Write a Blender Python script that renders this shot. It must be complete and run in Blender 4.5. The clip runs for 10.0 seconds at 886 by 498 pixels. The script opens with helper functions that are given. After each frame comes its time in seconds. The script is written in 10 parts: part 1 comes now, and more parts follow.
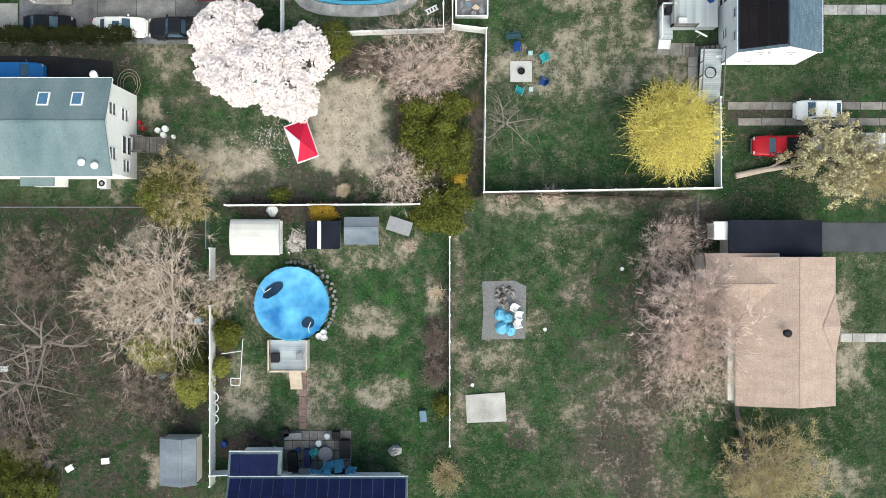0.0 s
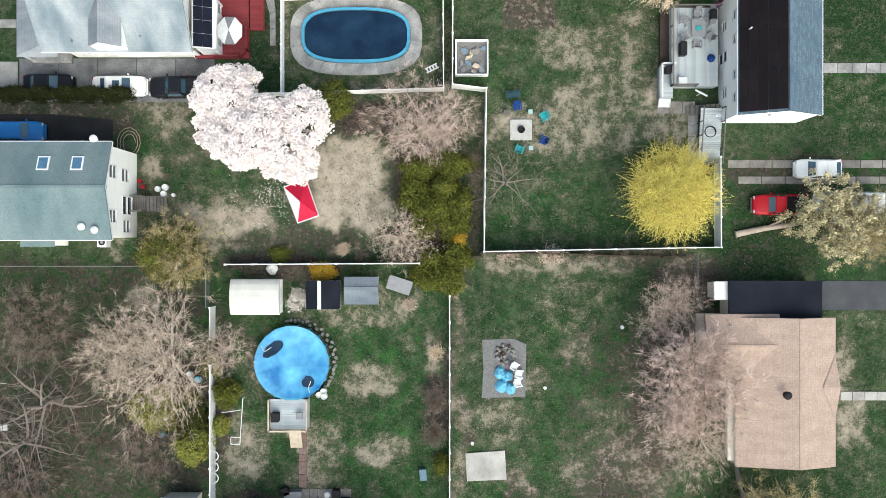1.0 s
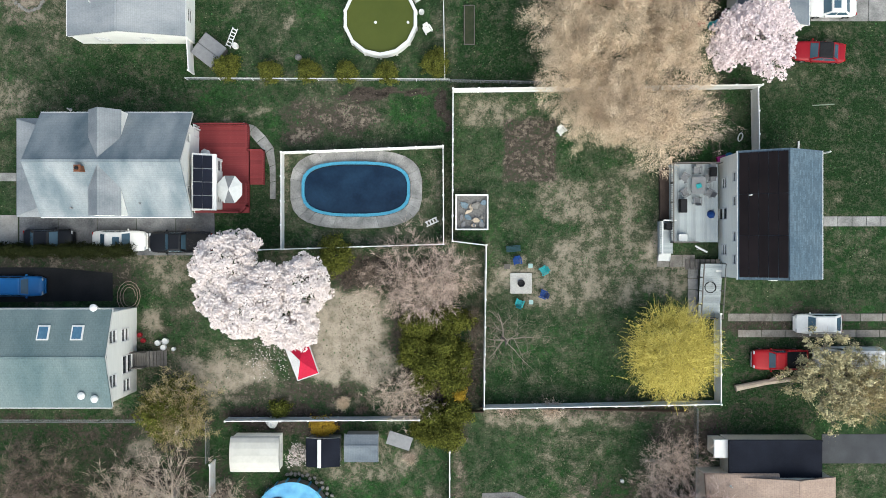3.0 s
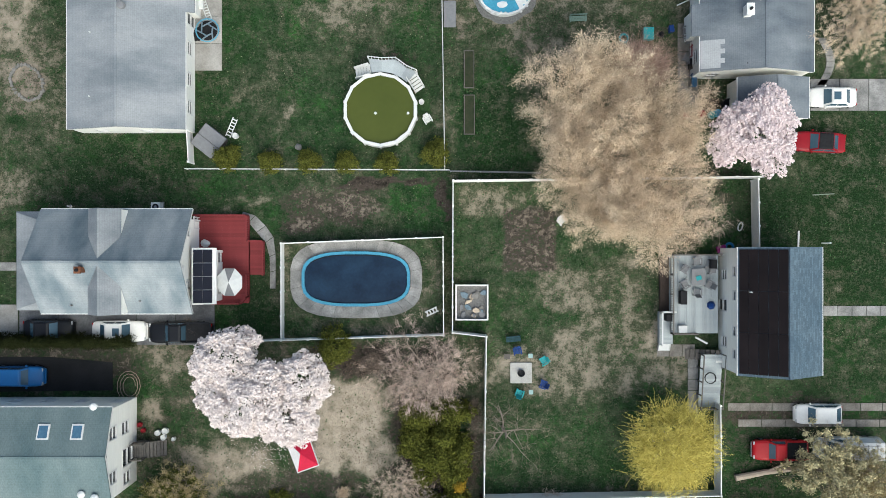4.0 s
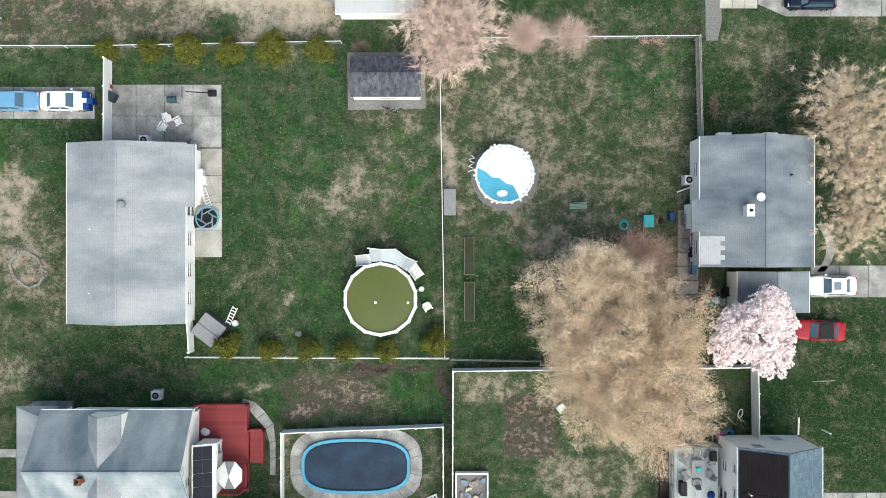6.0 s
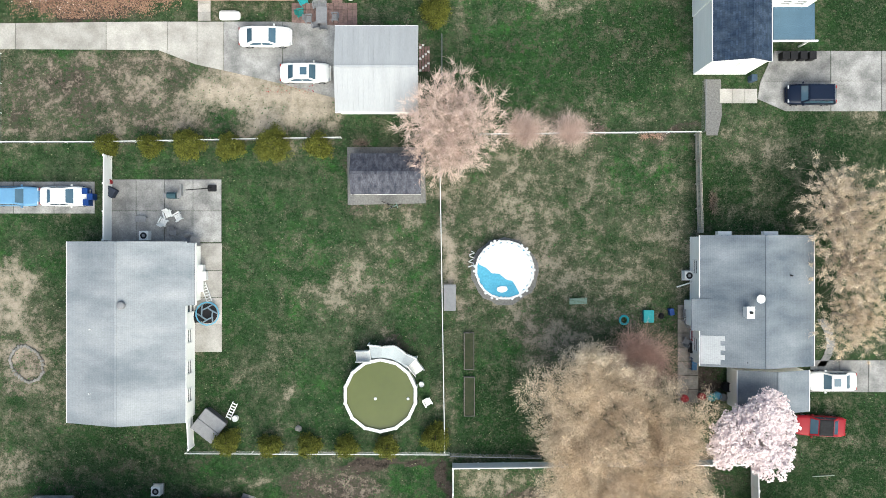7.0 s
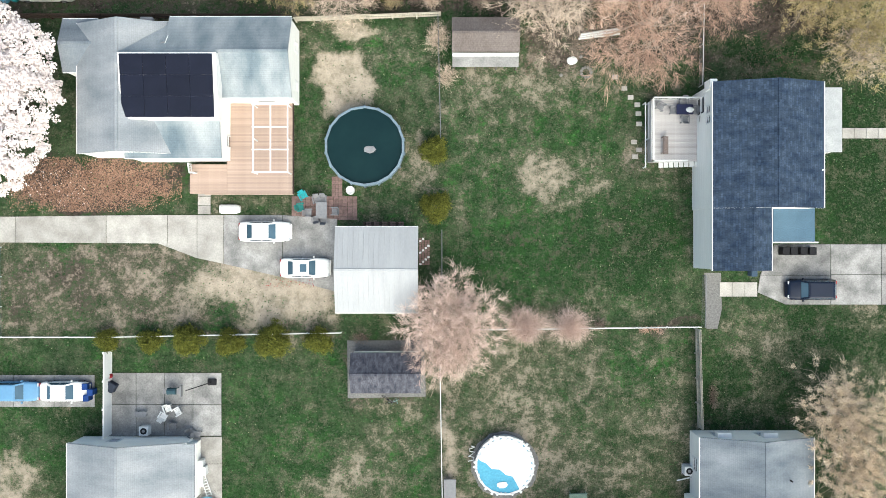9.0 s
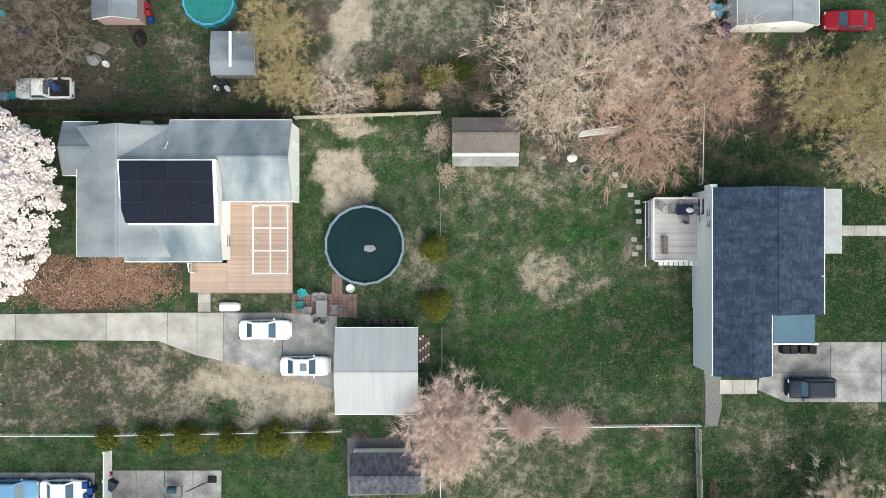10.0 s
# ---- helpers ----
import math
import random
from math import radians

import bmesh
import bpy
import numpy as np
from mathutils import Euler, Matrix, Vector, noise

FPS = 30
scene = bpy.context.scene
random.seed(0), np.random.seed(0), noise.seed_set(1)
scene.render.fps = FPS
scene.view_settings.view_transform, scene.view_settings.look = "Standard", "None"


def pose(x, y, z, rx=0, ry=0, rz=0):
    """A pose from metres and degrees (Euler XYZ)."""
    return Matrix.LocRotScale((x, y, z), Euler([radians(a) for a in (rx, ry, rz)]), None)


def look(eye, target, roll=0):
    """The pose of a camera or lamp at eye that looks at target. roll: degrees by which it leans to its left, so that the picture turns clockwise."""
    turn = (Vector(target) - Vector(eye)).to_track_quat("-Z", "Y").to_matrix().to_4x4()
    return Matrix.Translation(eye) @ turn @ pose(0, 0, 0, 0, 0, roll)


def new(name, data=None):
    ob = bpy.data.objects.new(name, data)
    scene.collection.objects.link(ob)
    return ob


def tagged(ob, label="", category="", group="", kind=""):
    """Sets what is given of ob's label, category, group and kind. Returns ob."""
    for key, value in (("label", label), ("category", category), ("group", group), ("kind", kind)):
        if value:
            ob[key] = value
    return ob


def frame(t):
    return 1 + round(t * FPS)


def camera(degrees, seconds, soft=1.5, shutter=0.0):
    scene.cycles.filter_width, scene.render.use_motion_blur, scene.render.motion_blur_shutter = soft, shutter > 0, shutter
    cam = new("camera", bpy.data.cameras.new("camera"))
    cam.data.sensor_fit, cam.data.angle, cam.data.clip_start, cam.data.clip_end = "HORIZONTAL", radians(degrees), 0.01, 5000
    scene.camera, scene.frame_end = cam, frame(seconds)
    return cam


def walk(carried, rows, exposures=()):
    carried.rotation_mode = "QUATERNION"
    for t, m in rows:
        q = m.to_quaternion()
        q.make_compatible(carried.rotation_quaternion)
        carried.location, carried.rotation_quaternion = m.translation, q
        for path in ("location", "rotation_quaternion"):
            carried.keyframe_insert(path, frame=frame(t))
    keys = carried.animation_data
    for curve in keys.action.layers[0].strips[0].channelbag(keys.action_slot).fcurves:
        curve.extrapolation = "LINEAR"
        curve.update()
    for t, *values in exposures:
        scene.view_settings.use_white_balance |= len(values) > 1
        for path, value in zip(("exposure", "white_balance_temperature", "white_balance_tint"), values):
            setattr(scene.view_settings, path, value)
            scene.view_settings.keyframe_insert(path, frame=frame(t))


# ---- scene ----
cam = camera(59.0, 10.0, soft=0.9)
ALTITUDE = 72.0
# seconds and metres flown northwards, looking straight down
FLIGHT = [(0.0, 0.0), (0.5, 2.48), (1.0, 5.36), (1.5, 8.52), (2.0, 11.96), (3.5, 23.5), (4.0, 27.69), (4.5, 31.88), (5.0, 36.18),
          (5.5, 40.52), (7.0, 53.56), (7.5, 58.0), (8.0, 62.43), (8.5, 66.88), (9.0, 71.34), (9.5, 75.81), (10.0, 80.30)]
walk(cam, [(t, pose(0, y, ALTITUDE)) for t, y in FLIGHT], exposures=[
    (0.0, 1.06, 6110, 0), (1.0, 1.09, 6110, 0), (1.5, 1.14, 6110, 0), (2.0, 1.07, 6080, 0), (3.5, 0.74, 6060, 0), (4.0, 0.71, 6060, 0), (4.5, 0.81, 6100, 0),
    (5.0, 0.95, 6160, 0), (5.5, 1.07, 6200, 0), (7.0, 1.21, 6260, 0), (8.0, 1.39, 6260, 0), (8.5, 1.43, 6260, 0), (9.0, 1.30, 6260, 0), (10.0, 0.98, 6260, 0)])

# ---- light: a hazy, mostly overcast sky with a broad soft sun from the south-south-east ----
world = bpy.data.worlds.new("sky")
scene.world = world
world.use_nodes = True
wn = world.node_tree
sky = wn.nodes.new("ShaderNodeTexSky")
sky.sky_type, sky.sun_disc = "NISHITA", False
sky.sun_elevation, sky.sun_rotation = radians(48), radians(159)
sky.dust_density, sky.air_density = 4.0, 1.0
wn.links.new(sky.outputs[0], wn.nodes["Background"].inputs[0])
wn.nodes["Background"].inputs[1].default_value = 0.115
sun = new("sun", bpy.data.lights.new("sun", "SUN"))
sun.data.energy, sun.data.angle, sun.data.color = 2.25, radians(80), (1.0, 0.93, 0.85)
sun.matrix_basis = look((11, -29, 34), (0, 0, 0))


# ---- mesh building ----
class Geo:
    """Vertices and faces of one mesh; every method adds a piece to it."""

    def __init__(self):
        self.v, self.f = [], []

    def quad(self, a, b, c, d):
        n = len(self.v)
        self.v += [tuple(a), tuple(b), tuple(c), tuple(d)]
        self.f.append((n, n + 1, n + 2, n + 3))

    def face(self, pts):
        n = len(self.v)
        self.v += [tuple(p) for p in pts]
        self.f.append(tuple(range(n, n + len(pts))))

    def box(self, x0, y0, z0, x1, y1, z1, taper=0.0):
        n, t = len(self.v), taper
        self.v += [(x0, y0, z0), (x1, y0, z0), (x1, y1, z0), (x0, y1, z0),
                   (x0 + t, y0 + t, z1), (x1 - t, y0 + t, z1), (x1 - t, y1 - t, z1), (x0 + t, y1 - t, z1)]
        self.f += [tuple(n + i for i in q) for q in ((3, 2, 1, 0), (4, 5, 6, 7), (0, 1, 5, 4), (1, 2, 6, 5), (2, 3, 7, 6), (3, 0, 4, 7))]
        return self

    def prism(self, poly, z0, z1, inset=0.0):
        """An upright prism over a plan outline, given anticlockwise; inset: how far the top edge is rounded in."""
        n, k = len(self.v), len(poly)
        cx, cy = sum(p[0] for p in poly) / k, sum(p[1] for p in poly) / k
        self.v += [(x, y, z0) for x, y in poly]
        if inset:
            self.v += [(x, y, z1 - inset) for x, y in poly]
        for x, y in poly:
            d = math.hypot(x - cx, y - cy) or 1
            self.v.append((x - (x - cx) / d * inset, y - (y - cy) / d * inset, z1))
        rings = 3 if inset else 2
        for r in range(rings - 1):
            for i in range(k):
                j = (i + 1) % k
                self.f.append((n + r * k + i, n + r * k + j, n + r * k + k + j, n + r * k + k + i))
        self.f.append(tuple(n + (rings - 1) * k + i for i in range(k)))
        self.f.append(tuple(n + i for i in reversed(range(k))))
        return self

    def tube(self, p, q, r0, r1, sides=6, cap=True):
        p, q = Vector(p), Vector(q)
        d = (q - p).normalized()
        a = d.orthogonal().normalized()
        b = d.cross(a)
        n = len(self.v)
        for c, r in ((p, r0), (q, r1)):
            for i in range(sides):
                w = 2 * math.pi * i / sides
                self.v.append(tuple(c + (a * math.cos(w) + b * math.sin(w)) * r))
        for i in range(sides):
            j = (i + 1) % sides
            self.f.append((n + i, n + j, n + sides + j, n + sides + i))
        if cap:
            self.f.append(tuple(n + sides + i for i in range(sides)))
            self.f.append(tuple(n + i for i in reversed(range(sides))))
        return self

    def path(self, pts, r, sides=6):
        pts = [Vector(p) for p in pts]
        rings, side = [], None
        for k, p in enumerate(pts):
            d = (pts[min(k + 1, len(pts) - 1)] - pts[max(k - 1, 0)]).normalized()
            side = d.orthogonal() if side is None else side - d * side.dot(d)
            side = side.normalized() if side.length > 1e-6 else d.orthogonal().normalized()
            up = d.cross(side)
            rings.append([tuple(p + (side * math.cos(w) + up * math.sin(w)) * r) for w in (2 * math.pi * i / sides for i in range(sides))])
        return self.loft(rings)

    def lathe(self, cx, cy, profile, sides=24, sx=1.0, sy=1.0):
        """A turned body: profile rows of radius and height."""
        n = len(self.v)
        for r, z in profile:
            for i in range(sides):
                w = 2 * math.pi * i / sides
                self.v.append((cx + r * sx * math.cos(w), cy + r * sy * math.sin(w), z))
        for k in range(len(profile) - 1):
            for i in range(sides):
                j = (i + 1) % sides
                a = n + k * sides
                self.f.append((a + i, a + j, a + sides + j, a + sides + i))
        a = n + (len(profile) - 1) * sides
        self.f.append(tuple(a + i for i in range(sides)))
        self.f.append(tuple(n + i for i in reversed(range(sides))))
        return self

    def loft(self, rings):
        """Skin over closed rings of points, capped at both ends."""
        n, k = len(self.v), len(rings[0])
        for ring in rings:
            self.v += [tuple(p) for p in ring]
        for r in range(len(rings) - 1):
            for i in range(k):
                j = (i + 1) % k
                self.f.append((n + r * k + i, n + r * k + j, n + r * k + k + j, n + r * k + k + i))
        self.f.append(tuple(n + i for i in reversed(range(k))))
        self.f.append(tuple(n + (len(rings) - 1) * k + i for i in range(k)))
        return self

    def mesh(self, name, material, smooth=False):
        me = bpy.data.meshes.new(name)
        me.from_pydata(self.v, [], self.f)
        me.materials.append(material)
        if smooth:
            me.polygons.foreach_set("use_smooth", [True] * len(me.polygons))
        return me


def thing(name, x, y, z=0.0, turn=0.0, label="", category="", group=""):
    ob = new(name)
    ob.empty_display_size = 0.3
    ob.matrix_basis = pose(x, y, z, 0, 0, turn)
    return tagged(ob, label, category, group)


def part(name, geo, material, parent, label="", smooth=False, local=True):
    """Links a Geo, or a ready mesh, as ONE mesh object under a thing or part. local: its numbers count from the parent's base."""
    ob = new(name, geo if isinstance(geo, bpy.types.Mesh) else geo.mesh(name, material, smooth))
    ob.parent = parent
    if not local:
        m = parent.matrix_basis.copy()
        if parent.parent:
            m = parent.parent.matrix_basis @ parent.matrix_parent_inverse @ m
        ob.matrix_parent_inverse = m.inverted()
    return tagged(ob, label)


def single(name, geo, material, label, category, group="", kind="", smooth=False):
    return tagged(new(name, geo.mesh(name, material, smooth)), label, category, group, kind)


def rounded(x0, y0, x1, y1, r, n=4):
    """A rectangle's outline with rounded corners, anticlockwise."""
    out = []
    for cx, cy, a in ((x1 - r, y1 - r, 0), (x0 + r, y1 - r, 90), (x0 + r, y0 + r, 180), (x1 - r, y0 + r, 270)):
        out += [(cx + r * math.cos(radians(a + 90 * i / n)), cy + r * math.sin(radians(a + 90 * i / n))) for i in range(n + 1)]
    return out


def ring_poly(cx, cy, rx, ry, n=24, wobble=0.0, seed=0, turn=0.0):
    g = random.Random(seed)
    ct, st, out = math.cos(radians(turn)), math.sin(radians(turn)), []
    for i in range(n):
        w = 2 * math.pi * i / n
        k = 1 + g.uniform(-wobble, wobble)
        a, b = rx * k * math.cos(w), ry * k * math.sin(w)
        out.append((cx + a * ct - b * st, cy + a * st + b * ct))
    return out


# ---- materials ----
def mat(name, c1, c2, scale=3.0, fine=40.0, rough=0.8, metal=0.0, bump=0.2, spec=0.16, streak=(1, 1, 1), spread=0.25, per=False, grime=0.25):
    """Two colours mixed by broad noise, with fine grain, a little relief and, for repeats, a shade of their own."""
    m = bpy.data.materials.new(name)
    m.use_nodes = True
    t = m.node_tree
    b = t.nodes["Principled BSDF"]
    co = t.nodes.new("ShaderNodeTexCoord")
    mp = t.nodes.new("ShaderNodeMapping")
    mp.inputs["Scale"].default_value = streak
    t.links.new(co.outputs["Object"], mp.inputs[0])
    n1, n2 = t.nodes.new("ShaderNodeTexNoise"), t.nodes.new("ShaderNodeTexNoise")
    n1.inputs["Scale"].default_value, n1.inputs["Detail"].default_value = scale, 5
    n2.inputs["Scale"].default_value, n2.inputs["Detail"].default_value = fine, 3
    t.links.new(mp.outputs[0], n1.inputs[0])
    t.links.new(mp.outputs[0], n2.inputs[0])
    r = t.nodes.new("ShaderNodeValToRGB")
    r.color_ramp.elements[0].position, r.color_ramp.elements[1].position = 0.5 - spread, 0.5 + spread
    r.color_ramp.elements[0].color, r.color_ramp.elements[1].color = (*c1, 1), (*c2, 1)
    t.links.new(n1.outputs["Fac"], r.inputs[0])
    mx = t.nodes.new("ShaderNodeMix")
    mx.data_type, mx.blend_type = "RGBA", "MULTIPLY"
    mx.inputs[0].default_value = grime * 2
    r2 = t.nodes.new("ShaderNodeValToRGB")
    r2.color_ramp.elements[0].position, r2.color_ramp.elements[1].position = 0.3, 0.7
    r2.color_ramp.elements[0].color = (0.45, 0.45, 0.45, 1)
    t.links.new(n2.outputs["Fac"], r2.inputs[0])
    t.links.new(r.outputs[0], mx.inputs[6])
    t.links.new(r2.outputs[0], mx.inputs[7])
    out = mx.outputs[2]
    if per:
        oi, hs, mr = t.nodes.new("ShaderNodeObjectInfo"), t.nodes.new("ShaderNodeHueSaturation"), t.nodes.new("ShaderNodeMapRange")
        mr.inputs[3].default_value, mr.inputs[4].default_value = 0.86, 1.12
        t.links.new(oi.outputs["Random"], mr.inputs[0])
        t.links.new(mr.outputs[0], hs.inputs["Value"])
        t.links.new(out, hs.inputs["Color"])
        out = hs.outputs[0]
    t.links.new(out, b.inputs["Base Color"])
    b.inputs["Roughness"].default_value, b.inputs["Metallic"].default_value = rough, metal
    b.inputs["Specular IOR Level"].default_value = spec
    if bump:
        bp = t.nodes.new("ShaderNodeBump")
        bp.inputs["Strength"].default_value, bp.inputs["Distance"].default_value = bump, 0.02
        t.links.new(n2.outputs["Fac"], bp.inputs["Height"])
        t.links.new(bp.outputs[0], b.inputs["Normal"])
    return m


def shingle_mat(name, c1, c2, axis, stain=0.35, row=0.15, broad=0.35, tab=0.93):
    """Roof shingles: rows along the eaves, tabs of varied shade, long stains running down the slope.
    axis: the plan direction of the ridge, 'x' or 'y'."""
    m = mat(name, c1, c2, scale=broad, fine=9.0, rough=0.9, bump=0.25, spec=0.1, streak=(0.5, 1.3, 1) if axis == "y" else (1.3, 0.5, 1), spread=0.2, grime=stain)
    t = m.node_tree
    b = t.nodes["Principled BSDF"]
    co, mp, br = t.nodes.new("ShaderNodeTexCoord"), t.nodes.new("ShaderNodeMapping"), t.nodes.new("ShaderNodeTexBrick")
    if axis == "y":
        mp.inputs["Rotation"].default_value = (0, 0, radians(90))
    t.links.new(co.outputs["Object"], mp.inputs[0])
    t.links.new(mp.outputs[0], br.inputs["Vector"])
    br.inputs["Scale"].default_value = 1.0
    br.inputs["Brick Width"].default_value, br.inputs["Row Height"].default_value, br.inputs["Mortar Size"].default_value = 0.45, row, 0.012
    br.inputs["Color1"].default_value, br.inputs["Color2"].default_value, br.inputs["Mortar"].default_value = (1, 1, 1, 1), (tab, tab, tab * 1.01, 1), (tab * 0.86, tab * 0.86, tab * 0.86, 1)
    mx = t.nodes.new("ShaderNodeMix")
    mx.data_type, mx.blend_type = "RGBA", "MULTIPLY"
    mx.inputs[0].default_value = 0.75
    t.links.new(b.inputs["Base Color"].links[0].from_socket, mx.inputs[6])
    t.links.new(br.outputs["Color"], mx.inputs[7])
    t.links.new(mx.outputs[2], b.inputs["Base Color"])
    return m


WHITE = mat("white_vinyl", (0.7912, 0.782, 0.7544), (0.6992, 0.69, 0.6624), scale=0.7, fine=14, rough=0.5, bump=0.05, grime=0.08)
SIDING = mat("white_siding", (0.88, 0.87, 0.82), (0.8, 0.79, 0.74), scale=0.5, fine=8, rough=0.6, bump=0.1, grime=0.1, streak=(1, 1, 8))
CREAM = mat("cream_siding", (0.68, 0.63, 0.54), (0.58, 0.54, 0.46), scale=0.5, fine=8, rough=0.6, bump=0.1, grime=0.1, streak=(1, 1, 8))
TRIM = mat("painted_trim", (0.741, 0.7315, 0.7125), (0.646, 0.6365, 0.6175), scale=2, fine=30, rough=0.45, bump=0.05, grime=0.08)
GLASS = mat("window_glass", (0.014, 0.020, 0.028), (0.028, 0.038, 0.050), scale=0.6, fine=3, rough=0.08, bump=0.0, spec=0.5, grime=0.05)
CONCRETE = mat("concrete", (0.345, 0.335, 0.32), (0.175, 0.171, 0.166), scale=0.7, fine=9, rough=0.9, bump=0.2, per=True, grime=0.3, spread=0.17)
CONCRETE_PALE = mat("pale_concrete", (0.41, 0.388, 0.357), (0.27, 0.254, 0.232), scale=0.7, spread=0.18, fine=9, rough=0.9, bump=0.25, per=True, grime=0.2)
ASPHALT = mat("asphalt", (0.0772, 0.0802, 0.0861), (0.0475, 0.0493, 0.0535), scale=0.6, fine=30, rough=0.95, bump=0.3, grime=0.25)
SOLAR = mat("solar_cell", (0.006, 0.008, 0.017), (0.010, 0.012, 0.024), scale=0.8, fine=5, rough=0.5, bump=0.0, spec=0.12, per=True, grime=0.15)
SOLAR_BLUE = mat("blue_solar_cell", (0.005, 0.008, 0.036), (0.010, 0.014, 0.055), scale=0.8, fine=5, rough=0.5, bump=0.0, spec=0.12, per=True, grime=0.15)
SOLAR_BROWN = mat("old_solar_cell", (0.007, 0.005, 0.006), (0.014, 0.010, 0.011), scale=0.8, fine=5, rough=0.6, bump=0.0, spec=0.1, per=True, grime=0.2)
STEEL = mat("weathered_steel", (0.2244, 0.231, 0.2376), (0.1452, 0.1518, 0.1584), scale=3, fine=30, rough=0.5, metal=0.6, bump=0.05)
WOOD_GREY = mat("weathered_wood", (0.1716, 0.1584, 0.1452), (0.1122, 0.1023, 0.0924), scale=2, fine=20, rough=0.9, bump=0.4, streak=(1, 1, 4), per=True, grime=0.35)
WOOD_TAN = mat("cedar_decking", (0.42, 0.315, 0.255), (0.36, 0.265, 0.215), scale=1.2, fine=20, rough=0.8, bump=0.3, per=True, grime=0.2)
WOOD_PALE = mat("pale_timber", (0.56, 0.47, 0.36), (0.42, 0.34, 0.26), scale=2, fine=20, rough=0.8, bump=0.2, grime=0.2)
WOOD_BLEACHED = mat("bleached_timber", (0.47, 0.435, 0.36), (0.35, 0.32, 0.26), scale=2, fine=20, rough=0.9, bump=0.3, per=True, grime=0.25)
WOOD_DARK = mat("dark_timber", (0.0792, 0.0561, 0.0429), (0.0528, 0.0363, 0.0297), scale=2, fine=20, rough=0.85, bump=0.3, grime=0.3)
RED_DECK = mat("red_deck_paint", (0.215, 0.040, 0.042), (0.165, 0.028, 0.030), scale=1, fine=20, rough=0.6, bump=0.15, per=True, grime=0.15)
GREY_DECK = mat("grey_deck_boards", (0.42, 0.45, 0.455), (0.34, 0.37, 0.38), scale=1, fine=20, rough=0.8, bump=0.2, per=True, grime=0.2)
BLACK = mat("black_plastic", (0.0132, 0.0132, 0.0145), (0.0231, 0.0231, 0.0251), scale=4, fine=30, rough=0.6, bump=0.05, spec=0.1)
RUBBER = mat("tyre_rubber", (0.0132, 0.0132, 0.0132), (0.0198, 0.0198, 0.0198), scale=4, fine=30, rough=0.85, bump=0.1)
GREY_P = mat("grey_plastic", (0.2376, 0.2376, 0.2442), (0.1848, 0.1848, 0.1914), scale=3, fine=30, rough=0.6, bump=0.05)
WHITE_P = mat("white_plastic", (0.663, 0.663, 0.646), (0.578, 0.578, 0.561), scale=3, fine=30, rough=0.5, bump=0.05, grime=0.1)
BLUE_P = mat("blue_plastic", (0.0132, 0.0495, 0.198), (0.0099, 0.0363, 0.1452), scale=3, fine=30, rough=0.5, bump=0.05)
TEAL_P = mat("turquoise_plastic", (0.0396, 0.3168, 0.33), (0.033, 0.264, 0.2772), scale=3, fine=30, rough=0.5, bump=0.05)
SKY_P = mat("pale_blue_plastic", (0.15, 0.40, 0.54), (0.11, 0.32, 0.46), scale=3, fine=30, rough=0.55, bump=0.05)
RED_P = mat("red_plastic", (0.33, 0.0231, 0.033), (0.264, 0.0165, 0.0231), scale=3, fine=30, rough=0.5, bump=0.05)
PURPLE_P = mat("purple_plastic", (0.1452, 0.033, 0.198), (0.1056, 0.0198, 0.1452), scale=3, fine=30, rough=0.5, bump=0.05)
MAGENTA_P = mat("magenta_plastic", (0.2772, 0.0198, 0.165), (0.2244, 0.0132, 0.132), scale=3, fine=30, rough=0.5, bump=0.05)
BRICK = mat("red_paving_brick", (0.24, 0.16, 0.14), (0.15, 0.1, 0.09), scale=4, fine=25, rough=0.9, bump=0.3, per=True)
STONE = mat("grey_stone", (0.264, 0.2508, 0.231), (0.1584, 0.1518, 0.1386), scale=4, fine=25, rough=0.9, bump=0.4, per=True)
GRAVEL = mat("grey_gravel", (0.2244, 0.2178, 0.2112), (0.132, 0.1287, 0.1254), scale=6, fine=45, rough=0.95, bump=0.6, grime=0.4)


# ---- ground: one sheet, fine where the lawns lie, with the wear of each yard kept as grass cover ----
def grid_lines(a, b, step):
    inner = list(np.arange(a, b + step, step))
    return [a - d for d in (3000, 1200, 500, 200, 90, 30, 8)] + inner + [b + d for d in (8, 30, 90, 200, 500, 1200, 3000)]


GX, GY = np.array(grid_lines(-46, 46, 0.3)), np.array(grid_lines(-30, 110, 0.3))
XX, YY = np.meshgrid(GX, GY)


def value_noise(x, y, seed):
    g = np.random.RandomState(seed)
    table = g.rand(256, 256)
    xi, yi = np.floor(x).astype(int), np.floor(y).astype(int)
    fx, fy = x - xi, y - yi
    fx, fy = fx * fx * (3 - 2 * fx), fy * fy * (3 - 2 * fy)
    a, b = table[xi % 256, yi % 256], table[(xi + 1) % 256, yi % 256]
    c, d = table[xi % 256, (yi + 1) % 256], table[(xi + 1) % 256, (yi + 1) % 256]
    return (a * (1 - fx) + b * fx) * (1 - fy) + (c * (1 - fx) + d * fx) * fy


def fractal(x, y, size, seed):
    return sum(value_noise(x / size * 2 ** k + 37 * k, y / size * 2 ** k, seed + k) * 0.5 ** (k + 1) for k in range(4))


WARPX = XX + (fractal(XX, YY, 2.2, 60) - 0.47) * 3.2
WARPY = YY + (fractal(XX, YY, 2.2, 80) - 0.47) * 3.2
